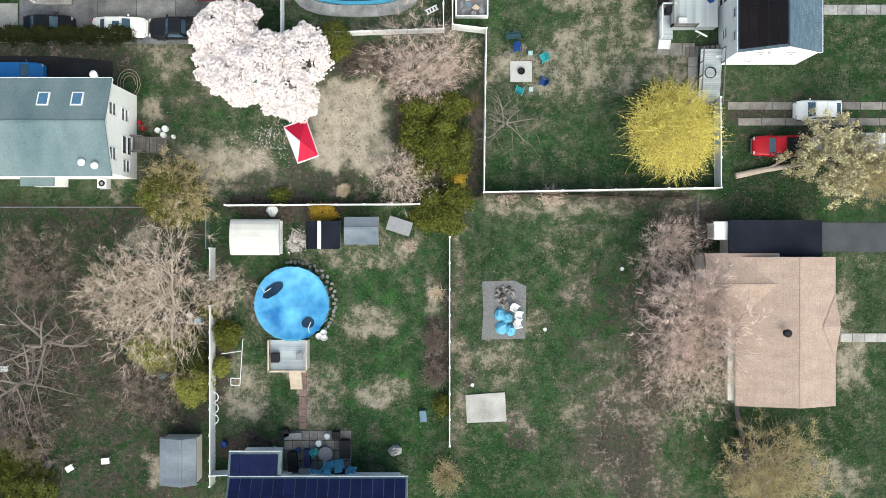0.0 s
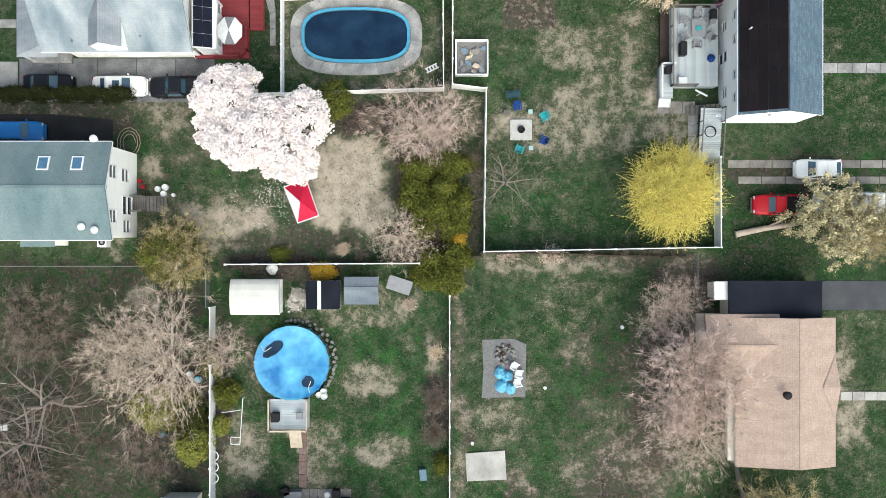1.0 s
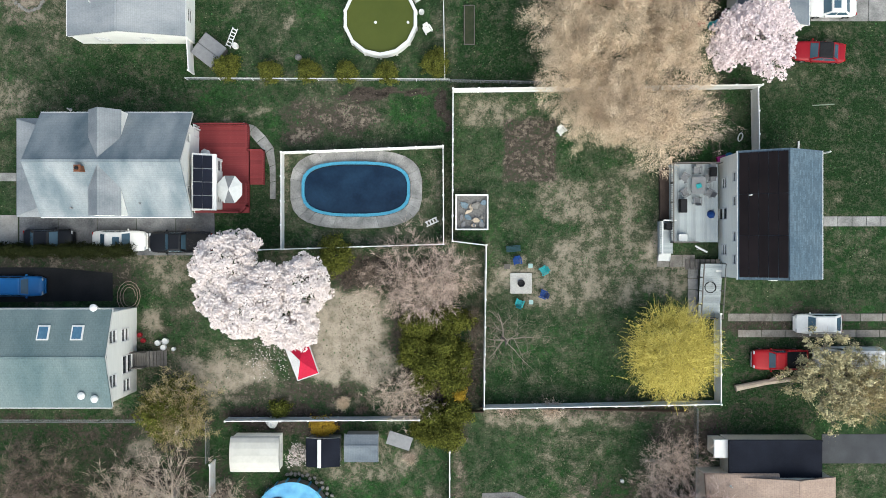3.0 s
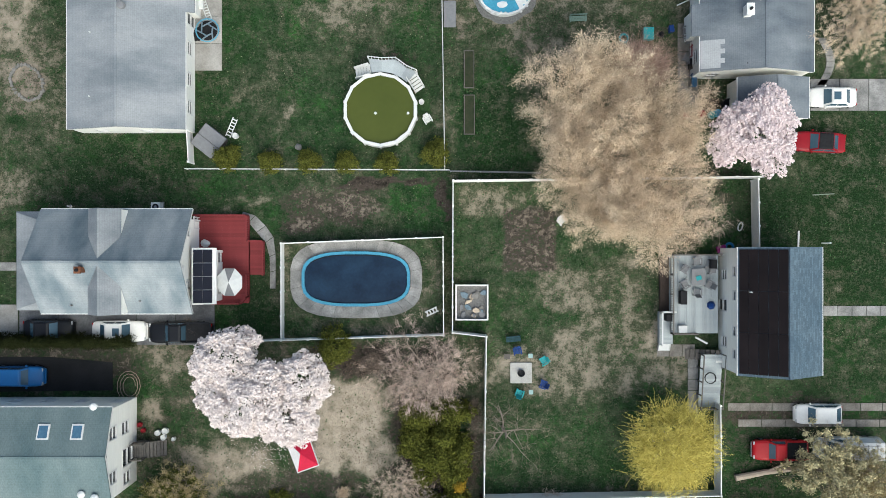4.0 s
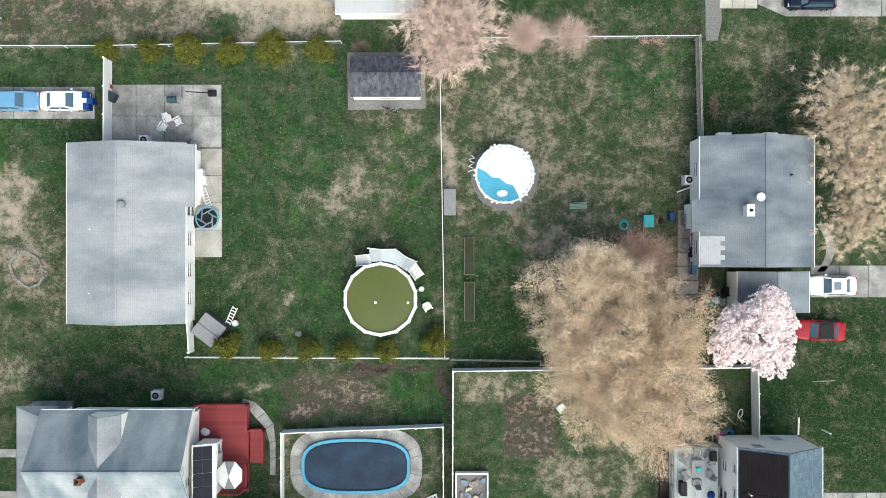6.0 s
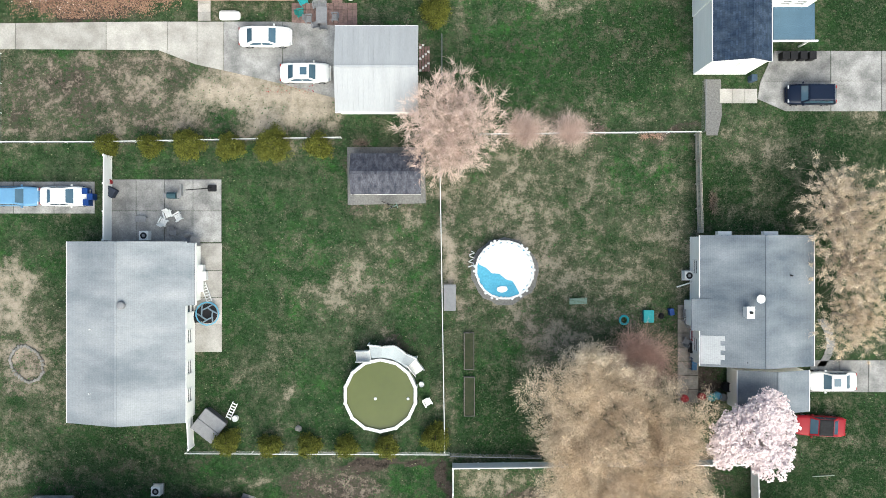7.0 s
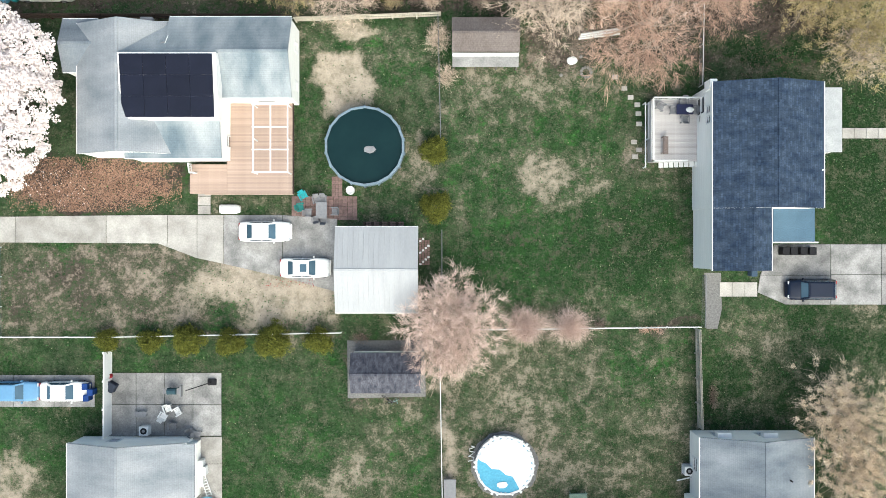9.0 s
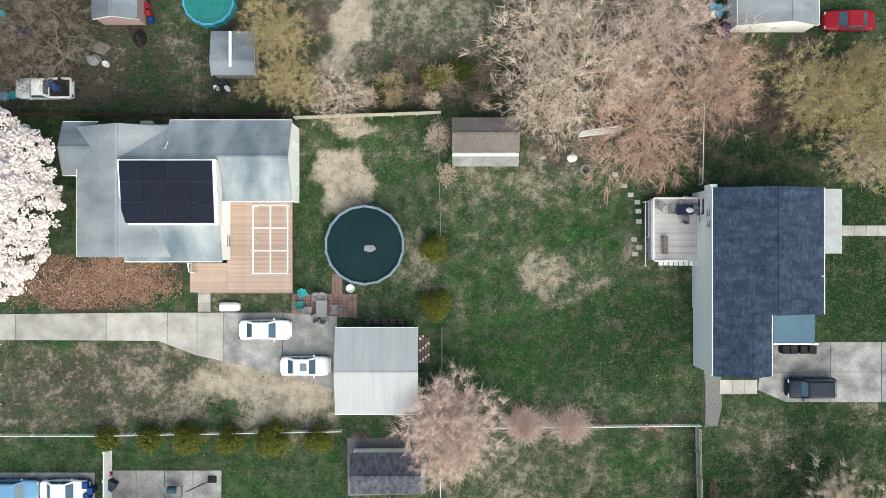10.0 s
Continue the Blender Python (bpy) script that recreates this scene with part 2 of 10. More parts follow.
# how dry the grass is, how bare the soil, how deep the green
DRY = 0.03 + 0.5 * np.clip((fractal(XX, YY, 5.0, 3) - 0.42) * 3.2, 0, 1) * (0.35 + 0.65 * np.clip((fractal(XX, YY, 0.9, 9) - 0.3) * 2.4, 0, 1))
# bare soil; along fences its dark strips stand for their shade too
SOIL = np.zeros_like(XX)
LUSH = np.clip((fractal(XX, YY, 7.0, 21) - 0.46) * 3.0, 0, 1)
DEEP = np.zeros_like(XX)


def blotch(where, rx, ry, dry=None, soil=None, lush=None, deep=None, edge=0.9, turn=0.0):
    """Wears the lawn over an oval with a ragged rim."""
    cx, cy = where
    ct, st = math.cos(radians(turn)), math.sin(radians(turn))
    dx, dy = WARPX - cx, WARPY - cy
    d = np.hypot((dx * ct + dy * st) / rx, (-dx * st + dy * ct) / ry)
    w = np.clip((1 + edge / 2 - d) / edge, 0, 1)
    w = w * w * (3 - 2 * w)
    for field, value in ((DRY, dry), (SOIL, soil), (LUSH, lush), (DEEP, deep)):
        if value is not None:
            field += (value - field) * w


def stretch(a, b, dry=None, soil=None, lush=None, deep=None, edge=1.6):
    """Sets a rectangle of ground between two plan corners."""
    (xa, ya), (xb, yb) = a, b
    dx = np.minimum(WARPX - min(xa, xb), max(xa, xb) - WARPX)
    dy = np.minimum(WARPY - min(ya, yb), max(ya, yb) - WARPY)
    w = np.clip(np.minimum(dx, dy) / edge + 0.5, 0, 1)
    for field, value in ((DRY, dry), (SOIL, soil), (LUSH, lush), (DEEP, deep)):
        if value is not None:
            field += (value - field) * w


# wooded yards of the south-west
stretch((-43.84, 4.21), (-21.77, -23.84), soil=0.68, lush=0.6)
blotch((-36.05, -9.30), 7.79, 6.23, soil=0.7, dry=0.15)
blotch((-37.61, -19.69), 3.64, 2.08, soil=0.95, dry=0.2)
blotch((-30.34, -18.65), 4.68, 3.12, soil=0.2, lush=0.8)
blotch((-30.86, -11.38), 1.56, 2.60, dry=0.8, soil=0.3)
blotch((-27.48, 0.57), 1.56, 1.66, dry=0.9, soil=0.4)
blotch((-37.61, -0.99), 3.12, 3.12, soil=0.4, lush=0.5)
blotch((-26.70, -20.21), 1.14, 1.56, dry=0.9)
# yard with the tent
stretch((-28.00, 19.27), (3.95, 4.99), soil=0.35, dry=0.3, lush=0.2)
blotch((-8.52, 11.22), 4.42, 5.71, dry=1.4, soil=0.0, edge=0.6)
blotch((-20.47, 7.84), 3.90, 2.49, dry=1.1, soil=0.25)
blotch((-17.87, 11.48), 5.19, 2.34, dry=0.35, lush=0.7, soil=0.1)
blotch((-26.70, 14.86), 1.45, 1.25, lush=1.0, soil=0.0)
blotch((-26.70, 13.04), 1.30, 1.14, dry=0.8)
blotch((-25.14, 17.71), 1.82, 2.08, dry=0.7, soil=0.3)
blotch((-7.48, 17.19), 4.16, 1.82, soil=0.9, dry=0.2)
blotch((-0.73, 16.16), 4.68, 3.12, soil=0.75, dry=0.4)
blotch((-0.73, 9.40), 3.64, 4.68, soil=0.9, dry=0.2)
blotch((-11.64, 6.29), 8.83, 1.04, soil=0.6, dry=0.45)
stretch((-40.73, 15.12), (-28.00, 19.79), soil=0.6, dry=0.3)
# yard with the covered round pool
stretch((-21.51, 4.73), (0.57, -18.65), lush=0.85, soil=0.05)
blotch((-14.75, 3.69), 6.75, 1.30, soil=0.9)
blotch((-7.22, -6.96), 2.34, 2.08, dry=0.75, soil=0.0)
blotch((-4.88, -13.45), 2.34, 1.56, dry=0.85, soil=0.15)
blotch((-10.86, -12.94), 2.34, 2.60, dry=0.6)
blotch((-18.39, -13.45), 2.08, 2.60, dry=0.7)
blotch((-3.06, 0.05), 1.14, 1.04, dry=0.9)
blotch((-0.73, -8.78), 1.45, 3.64, soil=0.85, dry=0.3)
blotch((-0.73, -4.10), 1.04, 1.14, dry=0.9)
blotch((-13.71, -12.42), 0.94, 1.04, dry=0.95, edge=0.5)
blotch((-17.87, -4.10), 0.73, 3.12, soil=0.7, dry=0.5)
blotch((-7.48, -0.99), 3.64, 0.78, dry=0.5)
blotch((-11.64, -16.57), 3.12, 2.08, dry=0.45, lush=0.8)
blotch((-17.87, -18.13), 3.12, 1.30, soil=0.8)
blotch((-20.47, -8.26), 1.04, 7.27, soil=0.8, lush=0.3)
# long yard with the brush heap
stretch((0.83, 4.99), (15.38, -22.81), lush=0.35, soil=0.0)
blotch((1.35, -8.26), 0.73, 15.58, dry=0.5, soil=0.5)
blotch((17.97, -15.53), 5.71, 7.79, soil=0.72, dry=0.45, lush=0.2)
blotch((14.34, -6.18), 3.64, 6.23, lush=0.6, soil=0.35)
blotch((19.53, -18.65), 6.75, 4.68, soil=0.68, dry=0.5)
blotch((21.09, -6.18), 4.68, 6.23, soil=0.75, dry=0.5)
blotch((6.81, -17.09), 1.66, 1.45, soil=0.6, dry=0.6, edge=0.5)
blotch((12.26, -4.36), 1.25, 0.94, soil=0.5, dry=0.65)
blotch((5.51, -10.86), 3.12, 2.34, dry=0.5, lush=0.8)
blotch((8.62, -6.96), 1.14, 1.56, dry=0.6, soil=0.3)
blotch((9.14, 4.21), 7.79, 0.94, dry=0.7, soil=0.3)
blotch((4.99, -20.73), 3.64, 3.64, lush=1.0, dry=0.0)
blotch((23.69, -18.65), 3.12, 4.68, lush=0.8, soil=0.2, dry=0.2)
blotch((30.96, -19.69), 5.19, 2.60, dry=0.5, lush=0.6)
blotch((37.71, -10.34), 1.56, 3.12, dry=0.8)
blotch((37.19, -5.14), 1.30, 2.08, dry=0.8)
blotch((38.75, -2.03), 3.12, 1.30, dry=0.3, lush=0.8)
blotch((36.68, -20.73), 3.12, 1.56, dry=0.7)
blotch((23.17, 2.65), 3.64, 2.34, soil=0.85, dry=0.3)
blotch((17.97, 4.73), 7.79, 0.83, soil=0.6, dry=0.5)
# yard with the fire pit
stretch((0.83, 34.00), (25.25, 11.66), lush=0.35, soil=0.0)
stretch((4.05, 18.94), (25.25, 5.69), lush=0.45, soil=0.05)
blotch((12.78, 16.86), 6.23, 3.12, dry=0.68, soil=0.05)
blotch((15.38, 22.57), 3.12, 4.16, dry=0.6)
blotch((4.99, 32.44), 3.64, 1.56, dry=0.6)
blotch((11.22, 24.13), 3.12, 2.08, dry=0.7)
blotch((6.03, 16.34), 1.56, 1.30, dry=0.7)
blotch((21.09, 16.86), 2.60, 1.56, dry=0.8, soil=0.2)
blotch((19.27, 19.45), 0.68, 1.30, dry=1.0, edge=0.5)
blotch((20.57, 32.96), 6.23, 4.16, soil=0.55, lush=0.3, dry=0.2)
blotch((23.17, 29.84), 3.12, 2.08, lush=0.9, soil=0.3, dry=0.0)
blotch((6.03, 7.32), 3.12, 2.08, lush=0.9, dry=0.05)
blotch((9.14, 21.35), 3.64, 1.30, lush=1.0, dry=0.0)
# east verges and parking strip
stretch((26.03, 14.78), (47.58, 4.91), soil=0.35, dry=0.2, lush=0.4)
stretch((26.03, 12.96), (34.08, 11.66), soil=0.85, dry=0.2)
stretch((34.86, 31.92), (47.58, 16.34), lush=0.7, dry=0.15)
stretch((26.03, 5.77), (47.58, 2.65), soil=0.3, lush=0.5)
# oval pool yard, beds behind it
stretch((-14.75, 28.29), (0.05, 19.35), lush=0.45, dry=0.3, soil=0.15)
blotch((-9.56, 31.66), 5.19, 1.97, soil=0.75, dry=0.45)
blotch((-13.19, 29.84), 1.82, 1.04, soil=0.8, dry=0.5)
blotch((-2.29, 31.92), 2.34, 2.08, lush=1.0, dry=0.0, soil=0.0)
blotch((-17.35, 32.44), 2.08, 0.52, dry=0.85)
blotch((-4.88, 34.10), 5.19, 0.52, soil=1.0, dry=0.0, edge=0.5)
blotch((0.00, 32.44), 0.62, 1.97, soil=1.0, edge=0.5)
blotch((0.05, 20.49), 2.34, 2.86, lush=0.7)
blotch((-25.14, 33.48), 11.43, 1.30, lush=0.6, soil=0.25, dry=0.1)
blotch((-17.87, 21.01), 3.12, 2.08, lush=0.9, dry=0.0)
# west lawns
stretch((-44.88, 49.58), (-34.60, 31.92), dry=0.35, lush=0.4, soil=0.2)
blotch((-38.65, 43.09), 2.34, 2.34, dry=0.75, soil=0.5)
blotch((-39.69, 48.55), 2.08, 2.34, dry=0.75)
blotch((-39.69, 33.48), 1.82, 1.30, dry=0.6)
blotch((-37.61, 56.49), 3.64, 1.56, lush=1.0, dry=0.05)
blotch((-39.69, 49.74), 2.34, 2.60, dry=0.8)
blotch((-36.05, 31.40), 4.16, 1.56, soil=0.3, lush=0.5)
# green pool lawn
stretch((-20.21, 63.25), (-0.31, 35.19), lush=0.5, soil=0.0)
blotch((-8.52, 50.26), 5.71, 3.12, dry=0.6)
blotch((-4.36, 54.94), 3.12, 3.12, dry=0.5)
blotch((-12.68, 53.38), 3.64, 2.60, lush=1.0, dry=0.1)
blotch((-18.39, 47.14), 2.08, 3.12, lush=1.0, dry=0.0)
blotch((-13.97, 40.39), 0.62, 0.52, dry=1.0)
blotch((-4.36, 44.55), 3.12, 0.62, soil=0.6)
stretch((-9.04, 62.73), (-1.77, 57.01), soil=0.5, dry=0.5)
# lawn with the small inflatable pool
stretch((-0.21, 63.25), (23.43, 34.16), lush=0.35, dry=0.45, soil=0.05)
blotch((4.99, 60.13), 4.68, 2.08, dry=0.6)
blotch((19.01, 61.17), 4.16, 3.12, lush=0.8, dry=0.2)
blotch((6.03, 51.82), 4.68, 3.90, soil=0.3, dry=0.65)
blotch((9.66, 45.58), 4.16, 2.60, soil=0.4, dry=0.55)
blotch((3.95, 41.43), 3.12, 5.71, lush=1.0, dry=0.05, soil=0.0)
blotch((0.83, 53.90), 0.73, 6.23, dry=0.8, soil=0.3)
blotch((19.01, 46.62), 3.12, 2.08, soil=0.4, dry=0.4)
blotch((23.17, 40.91), 2.08, 2.08, soil=0.9, dry=0.5)
stretch((24.10, 64.29), (47.58, 54.94), lush=0.75, dry=0.2)
blotch((34.60, 63.77), 7.27, 1.82, dry=0.5, lush=0.3)
blotch((26.81, 57.01), 3.12, 2.60, lush=0.9, dry=0.05)
stretch((34.08, 44.55), (47.58, 43.40), dry=0.3, lush=0.6)
# drive with the big garage, rough lawn beside it
stretch((-40.73, 71.26), (-9.56, 63.46), dry=0.6, soil=0.4, lush=0.2)
blotch((-15.79, 67.36), 7.27, 2.49, dry=1.25, soil=0.15, edge=0.6)
blotch((-29.30, 69.44), 3.64, 2.08, soil=0.6, dry=0.5)
blotch((-37.61, 66.84), 3.64, 2.08, lush=0.6, soil=0.2, dry=0.2)
blotch((-20.99, 65.28), 3.12, 1.30, lush=0.6, dry=0.2)
blotch((-33.97, 77.23), 3.90, 2.34, soil=1.0, dry=0.1, edge=0.6)
blotch((-29.30, 77.49), 2.60, 1.82, soil=0.6, dry=0.5)
blotch((-25.14, 77.23), 2.60, 2.08, lush=0.8, soil=0.2)
stretch((-40.0, 71.0), (-24.0, 65.0), dry=0.55, soil=0.55, lush=0.15, edge=2.5)
blotch((-31.8, 77.4), 8.0, 2.7, soil=0.9, dry=0.15, edge=0.6)
# round dark pool yard
stretch((-13.71, 92.30), (-0.21, 72.56), lush=0.7, dry=0.25, soil=0.05)
blotch((-9.30, 86.32), 2.70, 3.01, dry=1.3, soil=0.0, edge=0.5)
blotch((-8.26, 91.52), 1.87, 1.14, dry=1.2, edge=0.5)
blotch((-2.03, 78.79), 1.56, 2.86, dry=0.65, soil=0.3)
# north-east lawn
stretch((-0.21, 91.78), (23.43, 64.76), lush=0.75, dry=0.25, soil=0.0)
blotch((9.14, 78.27), 2.34, 2.86, dry=0.85)
blotch((11.74, 74.89), 2.08, 1.04, dry=0.8)
blotch((6.03, 86.06), 5.19, 3.12, lush=0.4, dry=0.5, soil=0.1)
blotch((11.74, 81.91), 3.12, 2.08, lush=1.0, dry=0.15)
blotch((15.38, 72.04), 6.23, 4.16, lush=1.3, dry=0.0, soil=0.22)
blotch((6.03, 71.00), 4.68, 4.16, lush=1.2, dry=0.0, soil=0.22)
blotch((13.30, 78.27), 1.56, 2.08, dry=0.5)
blotch((19.01, 79.83), 2.60, 1.82, dry=0.5, soil=0.4)
blotch((20.57, 64.24), 2.60, 0.52, soil=0.8, dry=0.5)
blotch((9.66, 64.24), 5.71, 1.30, soil=0.5, dry=0.5)
# scrub at the north edge
stretch((-44.88, 109.44), (-13.71, 92.82), soil=0.6, lush=0.3, dry=0.2)
blotch((-23.58, 99.05), 2.08, 4.68, lush=0.8, soil=0.1, dry=0.4)
blotch((-31.38, 95.93), 4.68, 2.08, soil=0.75)
stretch((-13.71, 109.44), (23.69, 93.34), soil=0.5, dry=0.5, lush=0.3)
blotch((-8.52, 100.61), 1.66, 3.90, dry=1.25, edge=0.4, turn=-25)
blotch((-3.32, 102.17), 4.16, 2.08, dry=0.7, soil=0.3)
blotch((0.83, 95.41), 4.16, 2.60, soil=0.8, dry=0.1)
stretch((7.58, 100.09), (35.12, 87.62), soil=0.7, dry=0.45)
blotch((29.92, 91.78), 5.71, 2.08, soil=0.9, dry=0.3)
stretch((35.12, 87.62), (47.58, 72.04), lush=0.8, dry=0.15, soil=0.1)
stretch((25.25, 66.84), (47.58, 56.45), lush=0.5, dry=0.4)
blotch((28.88, 97.49), 1.56, 2.08, lush=0.8, soil=0.2)

# turf of a deeper, darker green
stretch((33.4, 40.0), (47.6, 23.0), deep=1.25, dry=0.05, soil=0.1, edge=2.5)
stretch((33.0, 21.2), (47.6, 14.4), deep=0.7, dry=0.15, edge=2.5)
stretch((28.9, 33.6), (35.0, 28.4), deep=0.9, dry=0.0, edge=2.0)
stretch((35.3, 88.0), (47.6, 72.2), deep=1.2, dry=0.0, edge=2.0)
stretch((31.0, 66.0), (47.6, 55.0), deep=0.8, dry=0.15, edge=3.0)
stretch((24.2, 62.0), (34.0, 55.2), deep=0.75, dry=0.1, edge=2.0)
stretch((26.2, 10.9), (34.0, 2.8), deep=0.85, dry=0.0, edge=2.0)
blotch((16.2, 71.5), 6.0, 4.5, deep=0.85)
blotch((5.5, 70.6), 3.5, 3.5, deep=0.4)
blotch((4.6, 38.6), 3.4, 4.4, deep=0.85, dry=0.0)
blotch((10.5, 7.8), 6.5, 2.0, deep=0.6, dry=0.05)
blotch((17.5, 7.2), 3.0, 1.6, deep=0.8, dry=0.0)
stretch((-33.4, 38.0), (-23.4, 33.2), deep=0.8, dry=0.1, soil=0.2, edge=2.5)
blotch((-35.5, 34.4), 3.0, 2.5, deep=0.6)
blotch((-17.0, 22.0), 2.6, 2.6, deep=0.7)
blotch((-20.0, 41.5), 2.2, 4.5, deep=0.55, dry=0.05)
blotch((-34.8, 55.6), 2.0, 1.6, deep=0.85, dry=0.0)
blotch((-16.5, 44.0), 3.0, 5.0, deep=0.3, dry=0.1)
stretch((-44.0, 3.4), (-29.0, -3.8), deep=0.75, soil=0.5, edge=3.0)
stretch((-40.0, -15.5), (-26.5, -24.0), deep=0.75, soil=0.5, edge=3.0)
stretch((-28.2, 5.9), (-22.0, 4.0), deep=0.9, edge=1.0)
stretch((-44.0, -3.0), (-22.5, -16.0), deep=0.8, soil=0.62, dry=0.05, edge=3.0)
stretch((-6.5, 97.5), (7.5, 92.9), deep=1.0, soil=0.6, dry=0.0, edge=1.5)
blotch((29.5, 89.6), 6.0, 1.6, deep=1.0, dry=0.0, soil=0.2)
blotch((-17.5, -16.2), 2.6, 2.4, deep=0.6)
blotch((-8.6, -9.0), 2.6, 3.2, deep=0.4)
blotch((4.6, -20.5), 3.2, 3.4, deep=0.65)
blotch((11.4, -0.5), 3.0, 3.0, deep=0.35)
stretch((24.0, -14.4), (38.5, -19.0), deep=0.85, dry=0.05, edge=2.0)
blotch((3.3, -0.6), 2.2, 2.6, deep=0.35)
stretch((-13.0, 93.6), (-29.0, 101.0), deep=0.6, soil=0.5, edge=3.0)

# uneven growth over every yard
DEEP *= 0.55 + 0.9 * np.clip(fractal(XX, YY, 2.0, 251), 0, 1)
LUSH += (fractal(XX, YY, 3.4, 131) - 0.47) * 2.2 + (fractal(XX, YY, 1.1, 151) - 0.47) * 0.9
DRY += np.clip((fractal(XX, YY, 3.0, 171) - 0.47) * 0.8 + (fractal(XX, YY, 0.8, 191) - 0.47) * 0.4, -0.25, 0.3)
SOIL += np.clip((fractal(XX, YY, 2.4, 211) - 0.54) * 0.8, 0, 0.3)
# square of bare soil where something stood
(qa, qb), (qc, qd) = (5.61, 31.40), (10.39, 25.58)
square = np.clip(np.minimum(np.minimum(XX - qa, qc - XX), np.minimum(qb - YY, YY - qd)) / 0.35 + 0.5 + (fractal(XX, YY, 0.8, 231) - 0.47) * 1.6, 0, 1)
SOIL += (0.82 - SOIL) * square
DRY += (0.5 - DRY) * square
far = np.clip((np.hypot(XX, YY - 40) - 110) / 200, 0, 1)
gz = (fractal(XX, YY, 1.3, 40) - 0.47) * 0.05
me = bpy.data.meshes.new("ground")
nx, ny = len(GX), len(GY)
idx = np.arange(nx * ny).reshape(ny, nx)
quads = np.stack([idx[:-1, :-1], idx[:-1, 1:], idx[1:, 1:], idx[1:, :-1]], -1).reshape(-1, 4)
me.vertices.add(nx * ny)
me.vertices.foreach_set("co", np.stack([XX, YY, gz - 0.02], -1).ravel())
me.loops.add(quads.size)
me.loops.foreach_set("vertex_index", quads.ravel())
me.polygons.add(len(quads))
me.polygons.foreach_set("loop_start", np.arange(len(quads)) * 4)
me.update(calc_edges=True)
me.polygons.foreach_set("use_smooth", np.ones(len(quads), bool))
for key, field in (("dry", DRY), ("soil", SOIL), ("lush", LUSH), ("deep", DEEP)):
    me.attributes.new(key, "FLOAT", "POINT").data.foreach_set("value", np.clip(field, 0, 1.4).ravel().astype(np.float32))


def lawn_material():
    m = bpy.data.materials.new("lawn")
    m.use_nodes = True
    t = m.node_tree
    b = t.nodes["Principled BSDF"]
    b.inputs["Roughness"].default_value, b.inputs["Specular IOR Level"].default_value = 1.0, 0.0
    co = t.nodes.new("ShaderNodeTexCoord")

    def noise_at(scale, detail=4, rough=0.6):
        n = t.nodes.new("ShaderNodeTexNoise")
        n.inputs["Scale"].default_value, n.inputs["Detail"].default_value, n.inputs["Roughness"].default_value = scale, detail, rough
        t.links.new(co.outputs["Object"], n.inputs[0])
        return n.outputs["Fac"]

    def calc(op, a, c, clamp=False):
        n = t.nodes.new("ShaderNodeMath")
        n.operation, n.use_clamp = op, clamp
        for s, v in zip(n.inputs, (a, c)):
            if isinstance(v, (int, float)):
                s.default_value = v
            else:
                t.links.new(v, s)
        return n.outputs[0]

    def mix(f, a, c):
        n = t.nodes.new("ShaderNodeMix")
        n.data_type = "RGBA"
        t.links.new(f, n.inputs[0])
        for s, v in ((n.inputs[6], a), (n.inputs[7], c)):
            if isinstance(v, tuple):
                s.default_value = (*v, 1)
            else:
                t.links.new(v, s)
        return n.outputs[2]

    def cover(key):
        a = t.nodes.new("ShaderNodeAttribute")
        a.attribute_name = key
        return a.outputs["Fac"]

    def band(x, lo, hi):
        n = t.nodes.new("ShaderNodeMapRange")
        n.inputs[1].default_value, n.inputs[2].default_value = lo, hi
        t.links.new(x, n.inputs[0])
        return n.outputs[0]

    n_big, n_mid, n_clump, n_fine, n_blade = (band(noise_at(*k[:3]), *k[3:]) for k in (
        (0.35, 4, 0.6, 0.40, 0.62), (0.85, 6, 0.70, 0.40, 0.60), (2.6, 5, 0.72, 0.40, 0.60), (7.5, 4, 0.75, 0.37, 0.63), (26, 2, 0.7, 0.3, 0.7)))
    n_thatch = band(noise_at(3.4, 6, 0.78), 0.50, 0.66)
    n_speck = band(noise_at(6.5, 4, 0.7), 0.60, 0.70)
    n_thatch = calc("MULTIPLY", n_thatch, band(noise_at(0.45, 4, 0.65), 0.40, 0.60))
    n_shag = band(noise_at(1.6, 5, 0.75), 0.47, 0.62)
    # living grass: dull to deep green, dark tussocks, pale thatch between them
    n_vivid = band(noise_at(0.55, 6, 0.62), 0.46, 0.62)
    n_patch = band(noise_at(0.75, 6, 0.66), 0.42, 0.60)
    green = mix(cover("lush"), (0.072, 0.086, 0.050), (0.034, 0.084, 0.026))
    green = mix(calc("MULTIPLY", calc("MULTIPLY", n_vivid, cover("lush")), 0.85), green, (0.047, 0.156, 0.028))
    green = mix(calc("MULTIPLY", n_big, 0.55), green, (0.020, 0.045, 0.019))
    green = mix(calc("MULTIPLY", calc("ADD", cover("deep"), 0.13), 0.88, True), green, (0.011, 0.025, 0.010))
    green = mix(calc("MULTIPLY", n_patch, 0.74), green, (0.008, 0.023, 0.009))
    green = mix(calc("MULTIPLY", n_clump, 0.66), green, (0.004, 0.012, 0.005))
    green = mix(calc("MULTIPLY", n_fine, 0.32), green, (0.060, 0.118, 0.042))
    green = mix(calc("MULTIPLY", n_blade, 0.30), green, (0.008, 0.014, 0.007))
    green = mix(calc("MULTIPLY", n_thatch, 0.38), green, (0.150, 0.150, 0.112))
    green = mix(calc("MULTIPLY", n_speck, 0.25), green, (0.20, 0.205, 0.155))
    straw = mix(n_clump, (0.50, 0.425, 0.34), (0.35, 0.295, 0.23))
